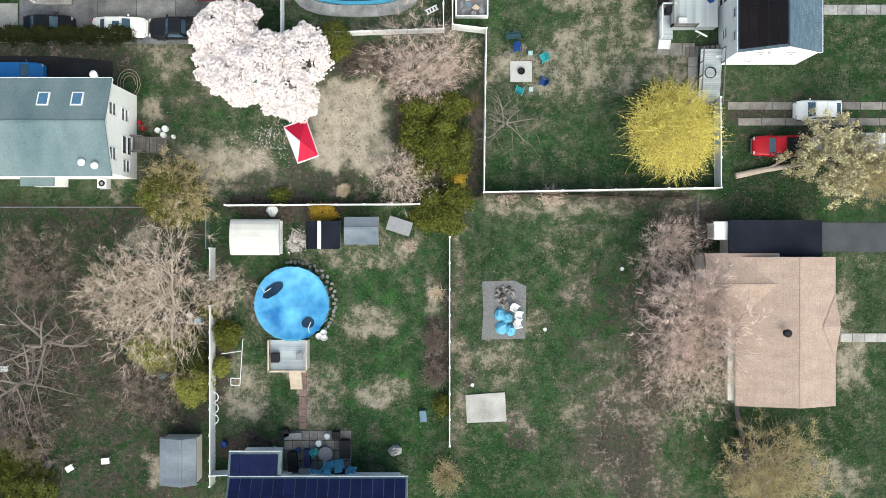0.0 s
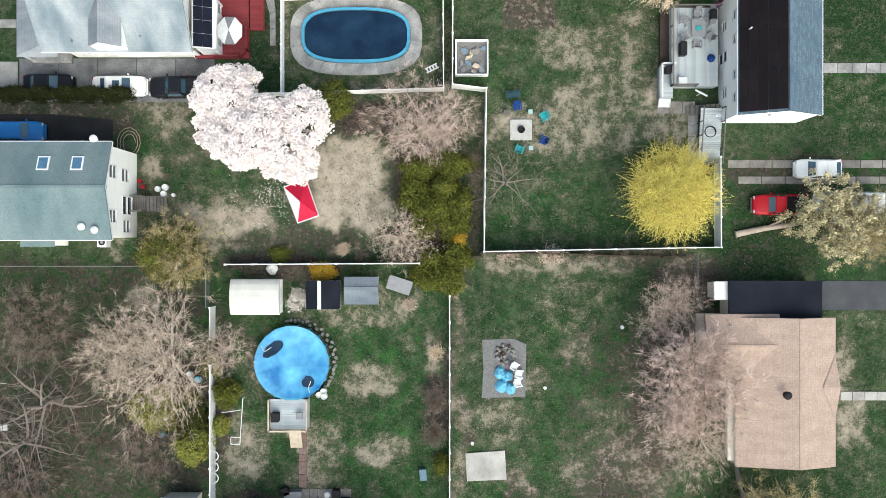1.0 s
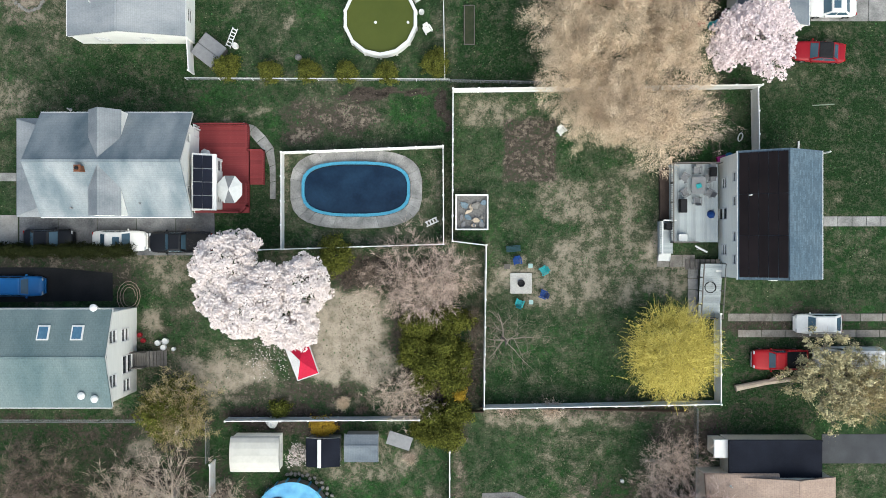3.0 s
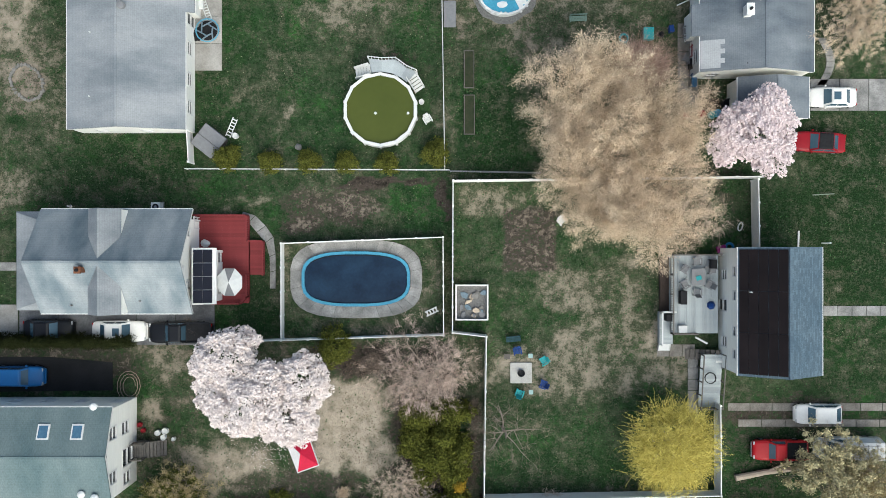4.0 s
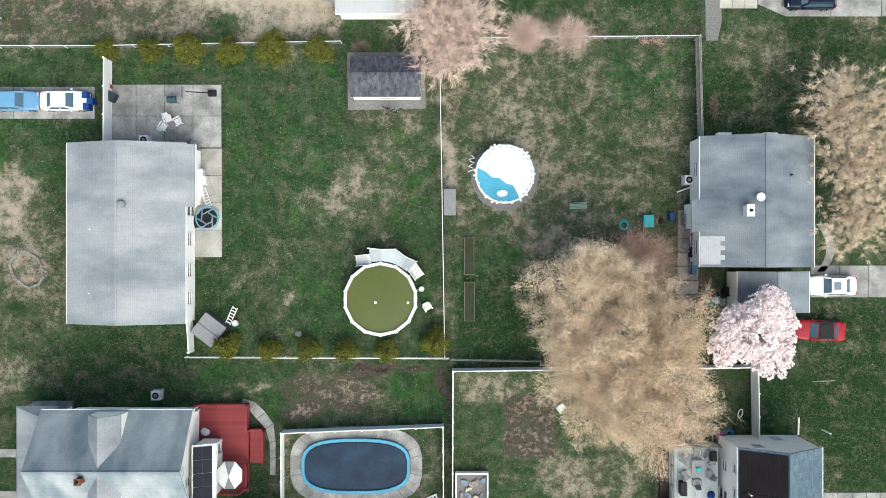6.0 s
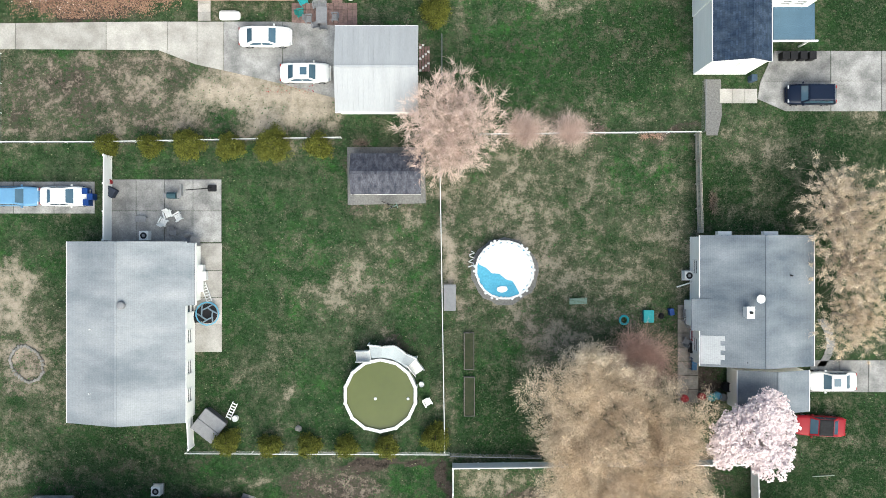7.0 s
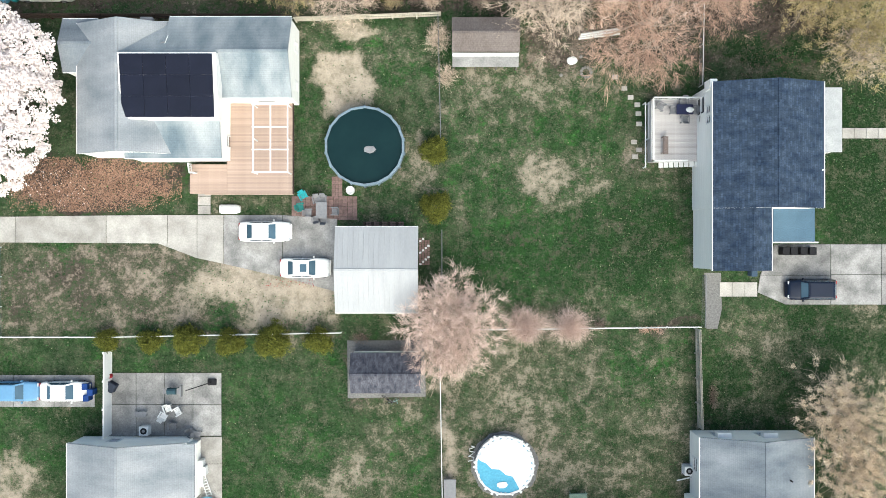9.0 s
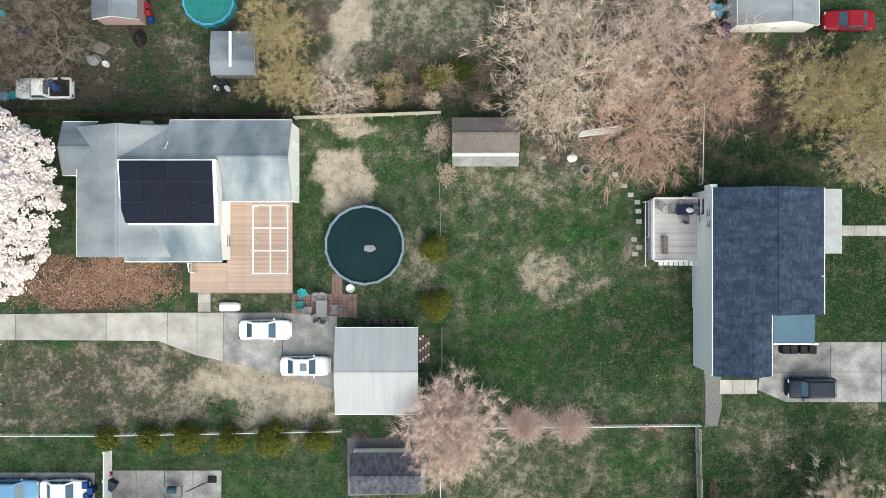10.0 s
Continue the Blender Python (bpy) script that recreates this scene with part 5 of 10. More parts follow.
def wire_fence(pts, h=1.2, label="chain-link fence with steel posts", rail_mat=None):
    """Steel posts with a top rail and strands of wire."""
    f = thing("wire_fence", *pts[0], label=label, category="fence", group="wire fences")
    for p, q in zip(pts, pts[1:]):
        d = Vector((q[0] - p[0], q[1] - p[1], 0))
        n = max(1, round(d.length / 3.0))
        for i in range(n + 1):
            at = Vector((*p, 0)) + d * (i / n)
            part("post", Geo().tube((at.x, at.y, 0), (at.x, at.y, h), 0.035, 0.035, 6), rail_mat or STEEL, f, local=False)
        part("rail", Geo().tube((*p, h - 0.03), (*q, h - 0.03), 0.04, 0.04, 6), rail_mat or STEEL, f, local=False)
        g = Geo()
        for k in range(6):
            z = 0.1 + k * (h - 0.2) / 6
            g.tube((*p, z), (*q, z), 0.008, 0.008, 3)
        m = int(d.length / 0.3)
        for i in range(m):
            at = Vector((*p, 0)) + d * (i / m)
            g.tube((at.x, at.y, 0.05), (at.x, at.y, h - 0.05), 0.006, 0.006, 3)
        part("mesh", g, STEEL, f, local=False)
    return f


def board_fence(pts, h=1.7, material=None, label="weathered wooden board fence", rail=True, seed=1):
    """Upright boards on rails between posts, each run one mesh of boards, uneven at the top."""
    g0 = random.Random(seed)
    m = material or WOOD_GREY
    board = Geo().box(0, 0.0, 0, 0.14, 0.03, h - 0.04).mesh("board", m)
    f = thing("board_fence", *pts[0], label=label, category="fence", group="board fences")
    for p, q in zip(pts, pts[1:]):
        d = Vector((q[0] - p[0], q[1] - p[1], 0))
        n = max(1, round(d.length / 2.4))
        turn = math.degrees(math.atan2(d.y, d.x))
        w = d.length / n
        for i in range(n):
            at = Vector((*p, 0)) + d * (i / n)
            o = part("post", Geo().box(-0.06, -0.12, 0, 0.06, 0.0, h + 0.05), m, f)
            o.matrix_basis = f.matrix_basis.inverted() @ pose(at.x, at.y, 0, 0, 0, turn)
            base = f.matrix_basis.inverted() @ pose(at.x, at.y, 0, 0, 0, turn + g0.uniform(-0.8, 0.8))
            k = int(w / 0.15)
            for j in range(k):
                o = part("board", board, None, f)
                o.matrix_basis = base @ pose(0.01 + j * w / k, 0, 0.04 - g0.uniform(0, 0.05), 0, g0.uniform(-0.8, 0.8), 0)
            for z in (0.35, h - 0.35):
                o = part("rail", Geo().box(0, -0.08, z, w, 0.0, z + 0.09), m, f)
                o.matrix_basis = base
    return f


vinyl_fence([(3.90, 19.80), (3.70, 5.12), (24.97, 5.52)])
vinyl_fence([(24.97, 5.52), (24.92, 13.62)], label="white vinyl fence closing the side yard")
vinyl_fence([(3.90, 19.80), (0.86, 20.17), (0.91, 33.85), (28.67, 34.20)])
vinyl_fence([(28.31, 33.95), (28.41, 27.67)], label="white vinyl fence beside the white house")
vinyl_fence([(-14.62, 28.20), (0.00, 28.76), (0.05, 19.90), (-14.62, 19.44), (-14.62, 28.20)], h=1.4, label="low white vinyl fence round the oval pool")
vinyl_fence([(-21.06, 19.20), (-14.60, 19.46)], h=1.5, label="white fence below the blossom tree")
vinyl_fence([(-19.61, 3.96), (-2.13, 4.06)], h=1.6, label="white vinyl fence behind the sheds")
vinyl_fence([(-20.95, 0.05), (-20.95, -2.74)], h=1.7, label="short white fence stretch beneath the bare tree")
vinyl_fence([(-20.95, -5.12), (-20.95, -21.35)], h=1.7, label="white vinyl fence along the pool yard")
vinyl_fence([(-20.95, -20.39), (-19.12, -20.34)], h=1.7, label="short white fence beside the solar house")
vinyl_fence([(0.61, 1.07), (0.61, -17.83)], h=1.2, label="narrow white fence between two lawns")
vinyl_fence([(-30.44, 62.00), (-30.49, 54.40)], label="white vinyl fence by the patio")
vinyl_fence([(-23.08, 39.03), (-22.88, 35.53)], h=1.7, label="white fence at the corner of the low house")
wire_fence([(-23.43, 34.99), (0.57, 34.88)], rail_mat=WHITE_P, h=1.0, label="thin white rail fence along the green pool lawn")
wire_fence([(0.68, 34.78), (8.88, 34.62)], label="chain-link fence behind the lawn")
wire_fence([(0.16, 35.04), (-0.31, 63.25)], label="thin wire fence between two long lawns", rail_mat=WHITE_P)
wire_fence([(-40.73, 63.31), (-31.38, 63.31), (-9.30, 63.72)], rail_mat=WHITE_P, h=1.0, label="pale rail fence behind the cedar row")
wire_fence([(-2.29, 63.93), (23.43, 64.24)], h=1.0, label="pale rail fence across two lawns", rail_mat=WHITE_P)
wire_fence([(-0.10, 73.08), (-0.10, 65.28)], h=1.0, label="wire fence beside the big garage")
wire_fence([(-0.47, 92.82), (-0.21, 81.39)], h=1.0, label="wire fence behind the round pool")
board_fence([(23.18, 64.04), (23.38, 55.01)], material=WOOD_BLEACHED, label="pale weathered board fence by the grey house")
wire_fence([(23.84, 68.92), (23.74, 64.24)], h=1.2, label="wire gate fence beside the gravel path")
board_fence([(-4.36, 4.73), (3.69, 4.68)], h=1.2, material=WOOD_DARK, label="dark low board fence behind the shrubs")
board_fence([(-13.45, 92.27), (-0.20, 92.72)], h=1.4, material=WOOD_BLEACHED, label="pale wooden fence at the back of the yard")
board_fence([(-40.73, 92.56), (-13.97, 92.50)], h=1.5, material=WOOD_DARK, label="dark board fence behind the grey house")
wire_fence([(23.65, 93.63), (23.50, 86.22)], h=1.2, label="white-railed fence behind the dark-roofed house", rail_mat=WHITE_P)
board_fence([(26.65, -14.08), (28.62, -23.84)], h=1.2, material=WOOD_GREY, label="leaning grey board fence in front of the brush")
wire_fence([(23.06, 4.99), (23.06, 0.05)], h=1.2, label="wire fence behind the tan house")
wire_fence([(-40.73, 3.79), (-21.77, 3.79)], h=1.2, label="wire fence along the wooded yard")
wire_fence([(-21.45, 3.79), (-21.45, 0.05)], h=1.3, label="wire fence at the corner of the pool yard")
board_fence([(3.43, 5.09), (22.39, 4.62)], h=1.0, material=WOOD_DARK, label="low brown rail fence behind the white fence")
wire_fence([(-40.62, 71.52), (-40.57, 63.31)], h=1.2, rail_mat=WHITE_P, label="pale rail fence beside the drive")


# ---- paving ----
WORN_CONCRETE = mat("worn_concrete", (0.27, 0.25, 0.225), (0.14, 0.125, 0.11), scale=1.2, fine=10, rough=0.95, bump=0.4, per=True, grime=0.3)
DRIVE_GREY = mat("stained_grey_concrete", (0.235, 0.232, 0.235), (0.085, 0.087, 0.094), scale=0.6, fine=8, rough=0.85, bump=0.25, per=True, grime=0.3, spread=0.2)
# dark asphalt; the shade of hedge and house is in its colour
SHADED_ASPHALT = mat("shaded_dark_asphalt", (0.035, 0.034, 0.034), (0.018, 0.018, 0.019), scale=0.5, fine=14, rough=0.95, bump=0.4, grime=0.35)
PAVED = []


def paving(name, label, pieces, material, top=0.05, gap=0.03, kind="structure", category="pavement", piece="slab"):
    """A paved surface of thick slabs with open joints. pieces: plan outlines, anticlockwise or not."""
    cx = sum(p[0] for p in pieces[0]) / len(pieces[0])
    cy = sum(p[1] for p in pieces[0]) / len(pieces[0])
    base = tagged(new(name), label, category, kind=kind)
    base.empty_display_size = 0.3
    base.matrix_basis = pose(cx, cy, 0)
    for poly in pieces:
        PAVED.append((min(p[0] for p in poly), min(p[1] for p in poly), max(p[0] for p in poly), max(p[1] for p in poly)))
        area = sum(p[0] * q[1] - q[0] * p[1] for p, q in zip(poly, poly[1:] + poly[:1]))
        if area < 0:
            poly = poly[::-1]
        mx, my = sum(p[0] for p in poly) / len(poly), sum(p[1] for p in poly) / len(poly)
        shrunk = []
        for x, y in poly:
            d = math.hypot(x - mx, y - my) or 1
            shrunk.append((x - (x - mx) / d * gap, y - (y - my) / d * gap))
        part(piece, Geo().prism(shrunk, -0.12, top, 0.012), material, base, local=False)
    return base


def tiles(a, b, nx, ny, skip=()):
    """Outlines of a grid of slabs between two plan corners."""
    (xa, ya), (xb, yb) = a, b
    out = []
    for i in range(nx):
        for j in range(ny):
            if (i, j) not in skip:
                x0, x1, y0, y1 = xa + (xb - xa) * i / nx, xa + (xb - xa) * (i + 1) / nx, ya + (yb - ya) * j / ny, ya + (yb - ya) * (j + 1) / ny
                out.append([(x0, y0), (x1, y0), (x1, y1), (x0, y1)])
    return out


paving("driveway", "long pale concrete driveway with slab joints", [
    [(-46.96, 74.32), (-39.27, 74.32), (-39.27, 71.93), (-46.96, 71.93)], [(-39.27, 74.32), (-30.96, 74.43), (-30.96, 71.88), (-39.27, 71.93)], [(-30.96, 74.43), (-25.30, 74.48), (-25.30, 71.83), (-30.96, 71.88)],
    [(-25.30, 74.48), (-22.60, 74.48), (-22.60, 70.48), (-26.18, 71.83), (-25.30, 71.83)], [(-22.60, 74.48), (-20.16, 74.48), (-20.16, 69.96), (-22.60, 70.48)]], CONCRETE_PALE)
paving("driveway", "worn grey parking apron in front of the garage", [
    [(-20.16, 74.48), (-14.75, 74.48), (-14.75, 68.71), (-20.16, 69.96)], [(-14.75, 74.48), (-9.71, 74.11), (-9.71, 67.36), (-14.75, 68.71)]], CONCRETE)
paving("footpath", "narrow concrete path to the deck steps", tiles((-22.55, 76.97), (-21.35, 74.53), 1, 3), CONCRETE_PALE)
paving("patio", "grey concrete patio in large slabs", tiles((-30.81, 59.97), (-20.36, 54.16), 4, 2), CONCRETE)
paving("patio", "concrete strip beside the long low house", tiles((-23.58, 54.10), (-20.31, 44.08), 1, 4), CONCRETE_PALE)
paving("driveway", "concrete drive with two parked sedans", tiles((-46.96, 59.77), (-32.00, 56.81), 4, 1), CONCRETE)
paving("driveway", "concrete drive of the grey house", tiles((33.77, 43.35), (44.47, 40.39), 4, 1), CONCRETE)
w = [((34.34, 47.14)[0] + 0.9 * math.sin(math.pi * k / 8), (34.34, 47.14)[1] - k * 0.55) for k in range(9)]
paving("footpath", "curved concrete path by the grey house", [[w[k], (w[k][0] + 0.8, w[k][1]), (w[k + 1][0] + 0.8, w[k + 1][1]), w[k + 1]] for k in range(8)], CONCRETE)
paving("driveway", "wide concrete drive in large slabs", tiles((35.64, 71.78), (44.99, 66.22), 2, 2) + [[(30.44, 71.78), (35.64, 71.78), (35.64, 68.92), (29.14, 68.92)], [(29.14, 68.92), (35.64, 68.92), (35.64, 66.22), (31.48, 66.22), (28.88, 67.36)]], CONCRETE)
paving("steps", "three pale stepping slabs", tiles((25.40, 68.30), (28.88, 66.95), 3, 1), CONCRETE_PALE, top=0.09)
paving("footpath", "grey gravel path beside the gate", [[(24.00, 69.18), (25.56, 69.18), (25.66, 65.80), (25.25, 63.98), (24.21, 63.98)]], GRAVEL, top=0.02)
paving("footpath", "front walk of pale concrete", tiles((36.68, 82.48), (45.51, 81.49), 8, 1), CONCRETE_PALE)
paving("footpath", "front walk of grey concrete", tiles((34.96, 22.47), (45.51, 21.53), 8, 1), CONCRETE)
paving("footpath", "front walk of pale concrete by the tan house", tiles((36.52, -7.74), (45.51, -8.57), 8, 1), CONCRETE_PALE)
paving("driveway", "short asphalt drive beside the garage", [[(34.81, 2.44), (45.51, 2.44), (45.51, -0.26), (34.81, -0.26)]], ASPHALT, top=0.03)
paving("wheel_track", "concrete wheel track in the grass", tiles((26.18, 13.53), (44.47, 12.81), 9, 1), WORN_CONCRETE)
paving("wheel_track", "concrete wheel track in the grass", tiles((27.12, 12.03), (44.47, 11.35), 8, 1), WORN_CONCRETE)
paving("driveway", "grey concrete drive beside the cross-gabled house", tiles((-44.88, 22.60), (-39.06, 18.94), 2, 1), CONCRETE_PALE)
paving("driveway", "worn grey concrete drive beside the cross-gabled house", tiles((-38.96, 22.90), (-20.99, 18.86), 5, 1), DRIVE_GREY, top=0.03)
paving("driveway", "dark asphalt strip with painted shade behind the green-roofed house", [[(-44.88, 17.79), (-36.05, 17.79), (-30.34, 17.27), (-30.34, 14.68), (-44.88, 14.52)]], SHADED_ASPHALT, top=0.02)
paving("footpath", "front walk at the west edge", tiles((-44.88, 26.47), (-39.17, 25.69), 3, 1), CONCRETE)
ca = [((-18.39, 31.14)), ((-17.25, 30.78)), ((-16.31, 29.84)), ((-15.58, 28.81)), ((-15.38, 27.25)), ((-15.38, 25.69)), ((-15.38, 24.03))]
cb = [((-18.65, 30.52)), ((-17.87, 30.10)), ((-17.14, 29.22)), ((-16.31, 28.29)), ((-15.95, 26.99)), ((-15.90, 25.58)), ((-15.90, 24.03))]
paving("footpath", "curving grey concrete path to the pool gate", [[ca[k], ca[k + 1], cb[k + 1], cb[k]] for k in range(6)], CONCRETE)
paving("slab", "pale concrete slab in the grass", [[(2.03, -13.40), (5.71, -13.14), (5.87, -15.84), (2.18, -16.00)]], CONCRETE_PALE, top=0.1)
paving("gravel_bed", "grey gravel bed with a stone ring", [[(3.58, -2.96), (6.55, -2.86), (7.69, -3.38), (7.58, -8.26), (3.53, -8.36), (3.69, -5.66)]], GRAVEL, top=0.03)
paving("footpath", "narrow brown brick path across the lawn", tiles((-13.25, -11.12), (-12.52, -16.57), 1, 9), BRICK, top=0.03)
paving("patio", "dark flagstone patio behind the solar house", tiles((-14.60, -16.68), (-8.42, -21.25), 8, 5), WORN_CONCRETE)
paving("patio", "brick-paved corner with garden chairs", tiles((-13.92, 76.19), (-7.90, 74.01), 14, 7) + tiles((-10.23, 78.01), (-9.25, 76.19), 3, 5), BRICK, top=0.04, gap=0.012)
paving("patio", "concrete slab beneath the white deck", tiles((19.64, 18.94), (23.17, 17.79), 3, 1), WORN_CONCRETE)
paving("patio", "paved strip below the ramp", tiles((22.49, 17.79), (23.48, 12.60), 1, 5), CONCRETE)
paving("patio", "paving behind the grey house", tiles((21.56, 48.44), (23.48, 39.35), 2, 7), WORN_CONCRETE)
paving("gravel_bed", "pale gravel pad round the charcoal shed", [[(-8.83, 62.95), (-1.66, 62.95), (-1.56, 57.75), (-8.78, 57.59)]], GRAVEL, top=0.02)
paving("stepping_stones", "pale square stepping stones", [[(x - 0.28, y - 0.22), (x + 0.28, y - 0.22), (x + 0.28, y + 0.22), (x - 0.28, y + 0.22)] for x, y in
       ((16.68, 86.11), (17.25, 85.28), (17.87, 84.61), (17.97, 83.78), (18.03, 82.84), (17.56, 81.18), (18.03, 80.45), (17.66, 79.83), (15.79, 87.15))], CONCRETE_PALE)
BED_GROWTH = mat("overgrown_bed", (0.022, 0.036, 0.016), (0.05, 0.05, 0.03), scale=2, fine=12, rough=0.95, bump=0.8)
SOIL_DARK = mat("dug_soil", (0.0759, 0.0561, 0.0462), (0.0429, 0.033, 0.0277), scale=1.2, fine=14, rough=0.95, bump=0.8, grime=0.35)
for a, b in (((1.92, 45.90), (2.86, 42.47)), ((1.92, 41.84), (2.91, 38.21))):
    bed = thing("raised_bed", *centre(a, b), label="narrow timber-edged raised garden bed", category="garden bed", group="raised beds")
    x0, y0, x1, y1 = a[0], b[1], b[0], a[1]
    part("soil", Geo().box(x0 + 0.06, y0 + 0.06, 0, x1 - 0.06, y1 - 0.06, 0.16), BED_GROWTH, bed, local=False)
    for q in ((x0, y0, x0 + 0.06, y1), (x1 - 0.06, y0, x1, y1), (x0 + 0.06, y0, x1 - 0.06, y0 + 0.06), (x0 + 0.06, y1 - 0.06, x1 - 0.06, y1)):
        part("board", Geo().box(q[0], q[1], 0, q[2], q[3], 0.24), WOOD_GREY, bed, local=False)


# ---- pools ----
WATER_GREEN = mat("green_pool_water", (0.070, 0.082, 0.016), (0.056, 0.070, 0.013), scale=0.3, fine=2, rough=0.2, bump=0.02, spec=0.3, grime=0.05)
WATER_DARK = mat("dark_pool_water", (0.0066, 0.0185, 0.0211), (0.0092, 0.0251, 0.0264), scale=0.4, fine=2, rough=0.2, bump=0.02, spec=0.1, grime=0.05)
WATER_BLUE = mat("dark_blue_pool_cover", (0.004, 0.013, 0.032), (0.013, 0.034, 0.068), scale=0.6, fine=4, rough=0.35, bump=0.1, spec=0.15, grime=0.2, spread=0.2)
# the paler blue patches paint glare and sheen onto the tarp
TARP_BLUE = mat("glare_blue_pool_tarp", (0.010, 0.125, 0.32), (0.11, 0.38, 0.58), scale=0.45, fine=3, rough=0.35, bump=0.3, spec=0.4, grime=0.12, spread=0.16)
LINER_BLUE = mat("light_blue_liner", (0.0858, 0.3036, 0.4356), (0.066, 0.2508, 0.3828), scale=1, fine=8, rough=0.4, bump=0.05)
STEEL_BLUE = mat("blue_grey_pool_wall", (0.132, 0.1848, 0.2244), (0.1848, 0.2376, 0.2772), scale=1, fine=8, rough=0.5, bump=0.1)


def rim_pieces(pool, pts_in, pts_out, z0, z1, material, name="rim"):
    for k in range(len(pts_in)):
        j = (k + 1) % len(pts_in)
        q = [pts_out[k], pts_out[j], pts_in[j], pts_in[k]]
        part(name, Geo().prism(q, z0, z1, 0.015), material, pool, local=False)


def round_pool(where, r, h, label, water, wall, rim, n=16, level=0.25, rim_w=0.2, sides=48, uprights=True):
    """An above-ground pool: ribbed wall, rim pieces, water below the rim."""
    pool = thing("pool", *where, label=label, category="pool", group="swimming pools")
    x, y = where
    part("wall", Geo().lathe(x, y, [(r - 0.02, 0), (r, 0.05), (r, h - 0.06), (r - 0.06, h - 0.06), (r - 0.06, 0.1)], sides), wall, pool, local=False)
    part("water", Geo().lathe(x, y, [(r - 0.07, h - level - 0.1), (r - 0.07, h - level)], sides), water, pool, local=False)
    turn = math.pi / n
    ins = [(x + (r - rim_w) * math.cos(2 * math.pi * i / n + turn), y + (r - rim_w) * math.sin(2 * math.pi * i / n + turn)) for i in range(n)]
    outs = [(x + (r + 0.06) * math.cos(2 * math.pi * i / n + turn), y + (r + 0.06) * math.sin(2 * math.pi * i / n + turn)) for i in range(n)]
    rim_pieces(pool, ins, outs, h - 0.06, h, rim)
    for i in range(n if uprights else 0):
        w = 2 * math.pi * i / n + turn
        o = part("upright", Geo().box(-0.05, -0.09, 0, 0.05, 0.09, h - 0.06), rim, pool)
        o.matrix_basis = pose((r + 0.05) * math.cos(w), (r + 0.05) * math.sin(w), 0, 0, 0, math.degrees(w))
    return pool


p = (-5.67, 40.30)
pool = round_pool(p, 3.32, 1.25, "round white-rimmed pool with algae-green water", WATER_GREEN, WHITE_P, WHITE_P, 14, 0.2, 0.22)
part("skimmer_float", Geo().lathe(p[0] - 0.45, p[1] - 0.3, [(0.1, 1.04), (0.14, 1.08), (0.1, 1.14)], 10), WHITE_P, pool, local=False)
part("drain_float", Geo().lathe(p[0] + 2.5, p[1] - 0.3, [(0.1, 1.04), (0.13, 1.08), (0.1, 1.13)], 10), WHITE_P, pool, local=False)
# its entry deck with two flights
deck = thing("pool_deck", *(-4.88, 43.25), label="white entry deck with steps at the green pool", category="deck")
ang = [radians(a) for a in (103, 88, 73, 58, 46)]
for k in range(4):
    q = [(p[0] + r * math.cos(a), p[1] + r * math.sin(a)) for r, a in ((3.45, ang[k]), (4.75 - 0.25 * (k % 2), ang[k]), (4.75 - 0.25 * ((k + 1) % 2), ang[k + 1]), (3.45, ang[k + 1]))]
    part("platform", Geo().prism(q[::-1], 1.1, 1.18), GREY_DECK, deck, local=False)
    part("rail", Geo().tube((*q[1], 2.0), (*q[2], 2.0), 0.045, 0.045, 6), WHITE_P, deck, local=False)
    for c in (q[1], q[2]):
        part("post", Geo().box(c[0] - 0.05, c[1] - 0.05, 0, c[0] + 0.05, c[1] + 0.05, 2.0), WHITE_P, deck, local=False)
    for f in (0.25, 0.5, 0.75):
        c = (q[1][0] + (q[2][0] - q[1][0]) * f, q[1][1] + (q[2][1] - q[1][1]) * f)
        part("baluster", Geo().box(c[0] - 0.02, c[1] - 0.02, 1.18, c[0] + 0.02, c[1] + 0.02, 1.97), WHITE_P, deck, local=False)
for where, turn in (((-6.66, 43.91), 187), ((-2.88, 43.38), -56)):
    fl = part("stair", Geo().box(-0.1, -0.5, 0.02, 0.0, 0.5, 1.1), WHITE_P, deck)
    fl.matrix_basis = deck.matrix_basis.inverted() @ pose(*where, 0, 0, 0, turn)
    for k in range(5):
        o = part("tread", Geo().box(0.02 + k * 0.27, -0.48, 0.9 - k * 0.2, 0.26 + k * 0.27, 0.48, 0.94 - k * 0.2), WHITE_P, fl)
    for s in (-0.5, 0.46):
        part("stringer", Geo().loft([[(0, s, 0.85), (0, s + 0.04, 0.85), (0, s + 0.04, 1.9), (0, s, 1.9)], [(1.4, s, 0.05), (1.4, s + 0.04, 0.05), (1.4, s + 0.04, 0.95), (1.4, s, 0.95)]]), WHITE_P, fl)

p = (-13.67, -4.95)
pool = round_pool(p, 3.32, 1.3, "round pool under a bright blue winter cover", TARP_BLUE, mat("stone_print_wall", (0.2244, 0.2046, 0.1782), (0.1584, 0.1452, 0.132), scale=3, fine=14), LINER_BLUE, 20, 0.14, 0.1)
g = Geo()
rings = []
gg = np.random.RandomState(4)
folds = gg.uniform(0, 6.28, 5)
for rr in np.linspace(0.02, 1, 16):
    ring = []
    for i in range(56):
        w = 2 * math.pi * i / 56
        z = 1.19 + 0.13 * rr ** 3 + 0.035 * math.sin(3 * w + 4 * rr + folds[0]) * rr + 0.02 * math.sin(17 * w + folds[1]) * rr ** 2 - 0.07 * math.exp(-((rr - 0.6) / 0.2) ** 2 - ((w - 2.2) / 0.35) ** 2)
        ring.append((p[0] + rr * 3.36 * math.cos(w), p[1] + rr * 3.36 * math.sin(w), z))
    rings.append(ring)
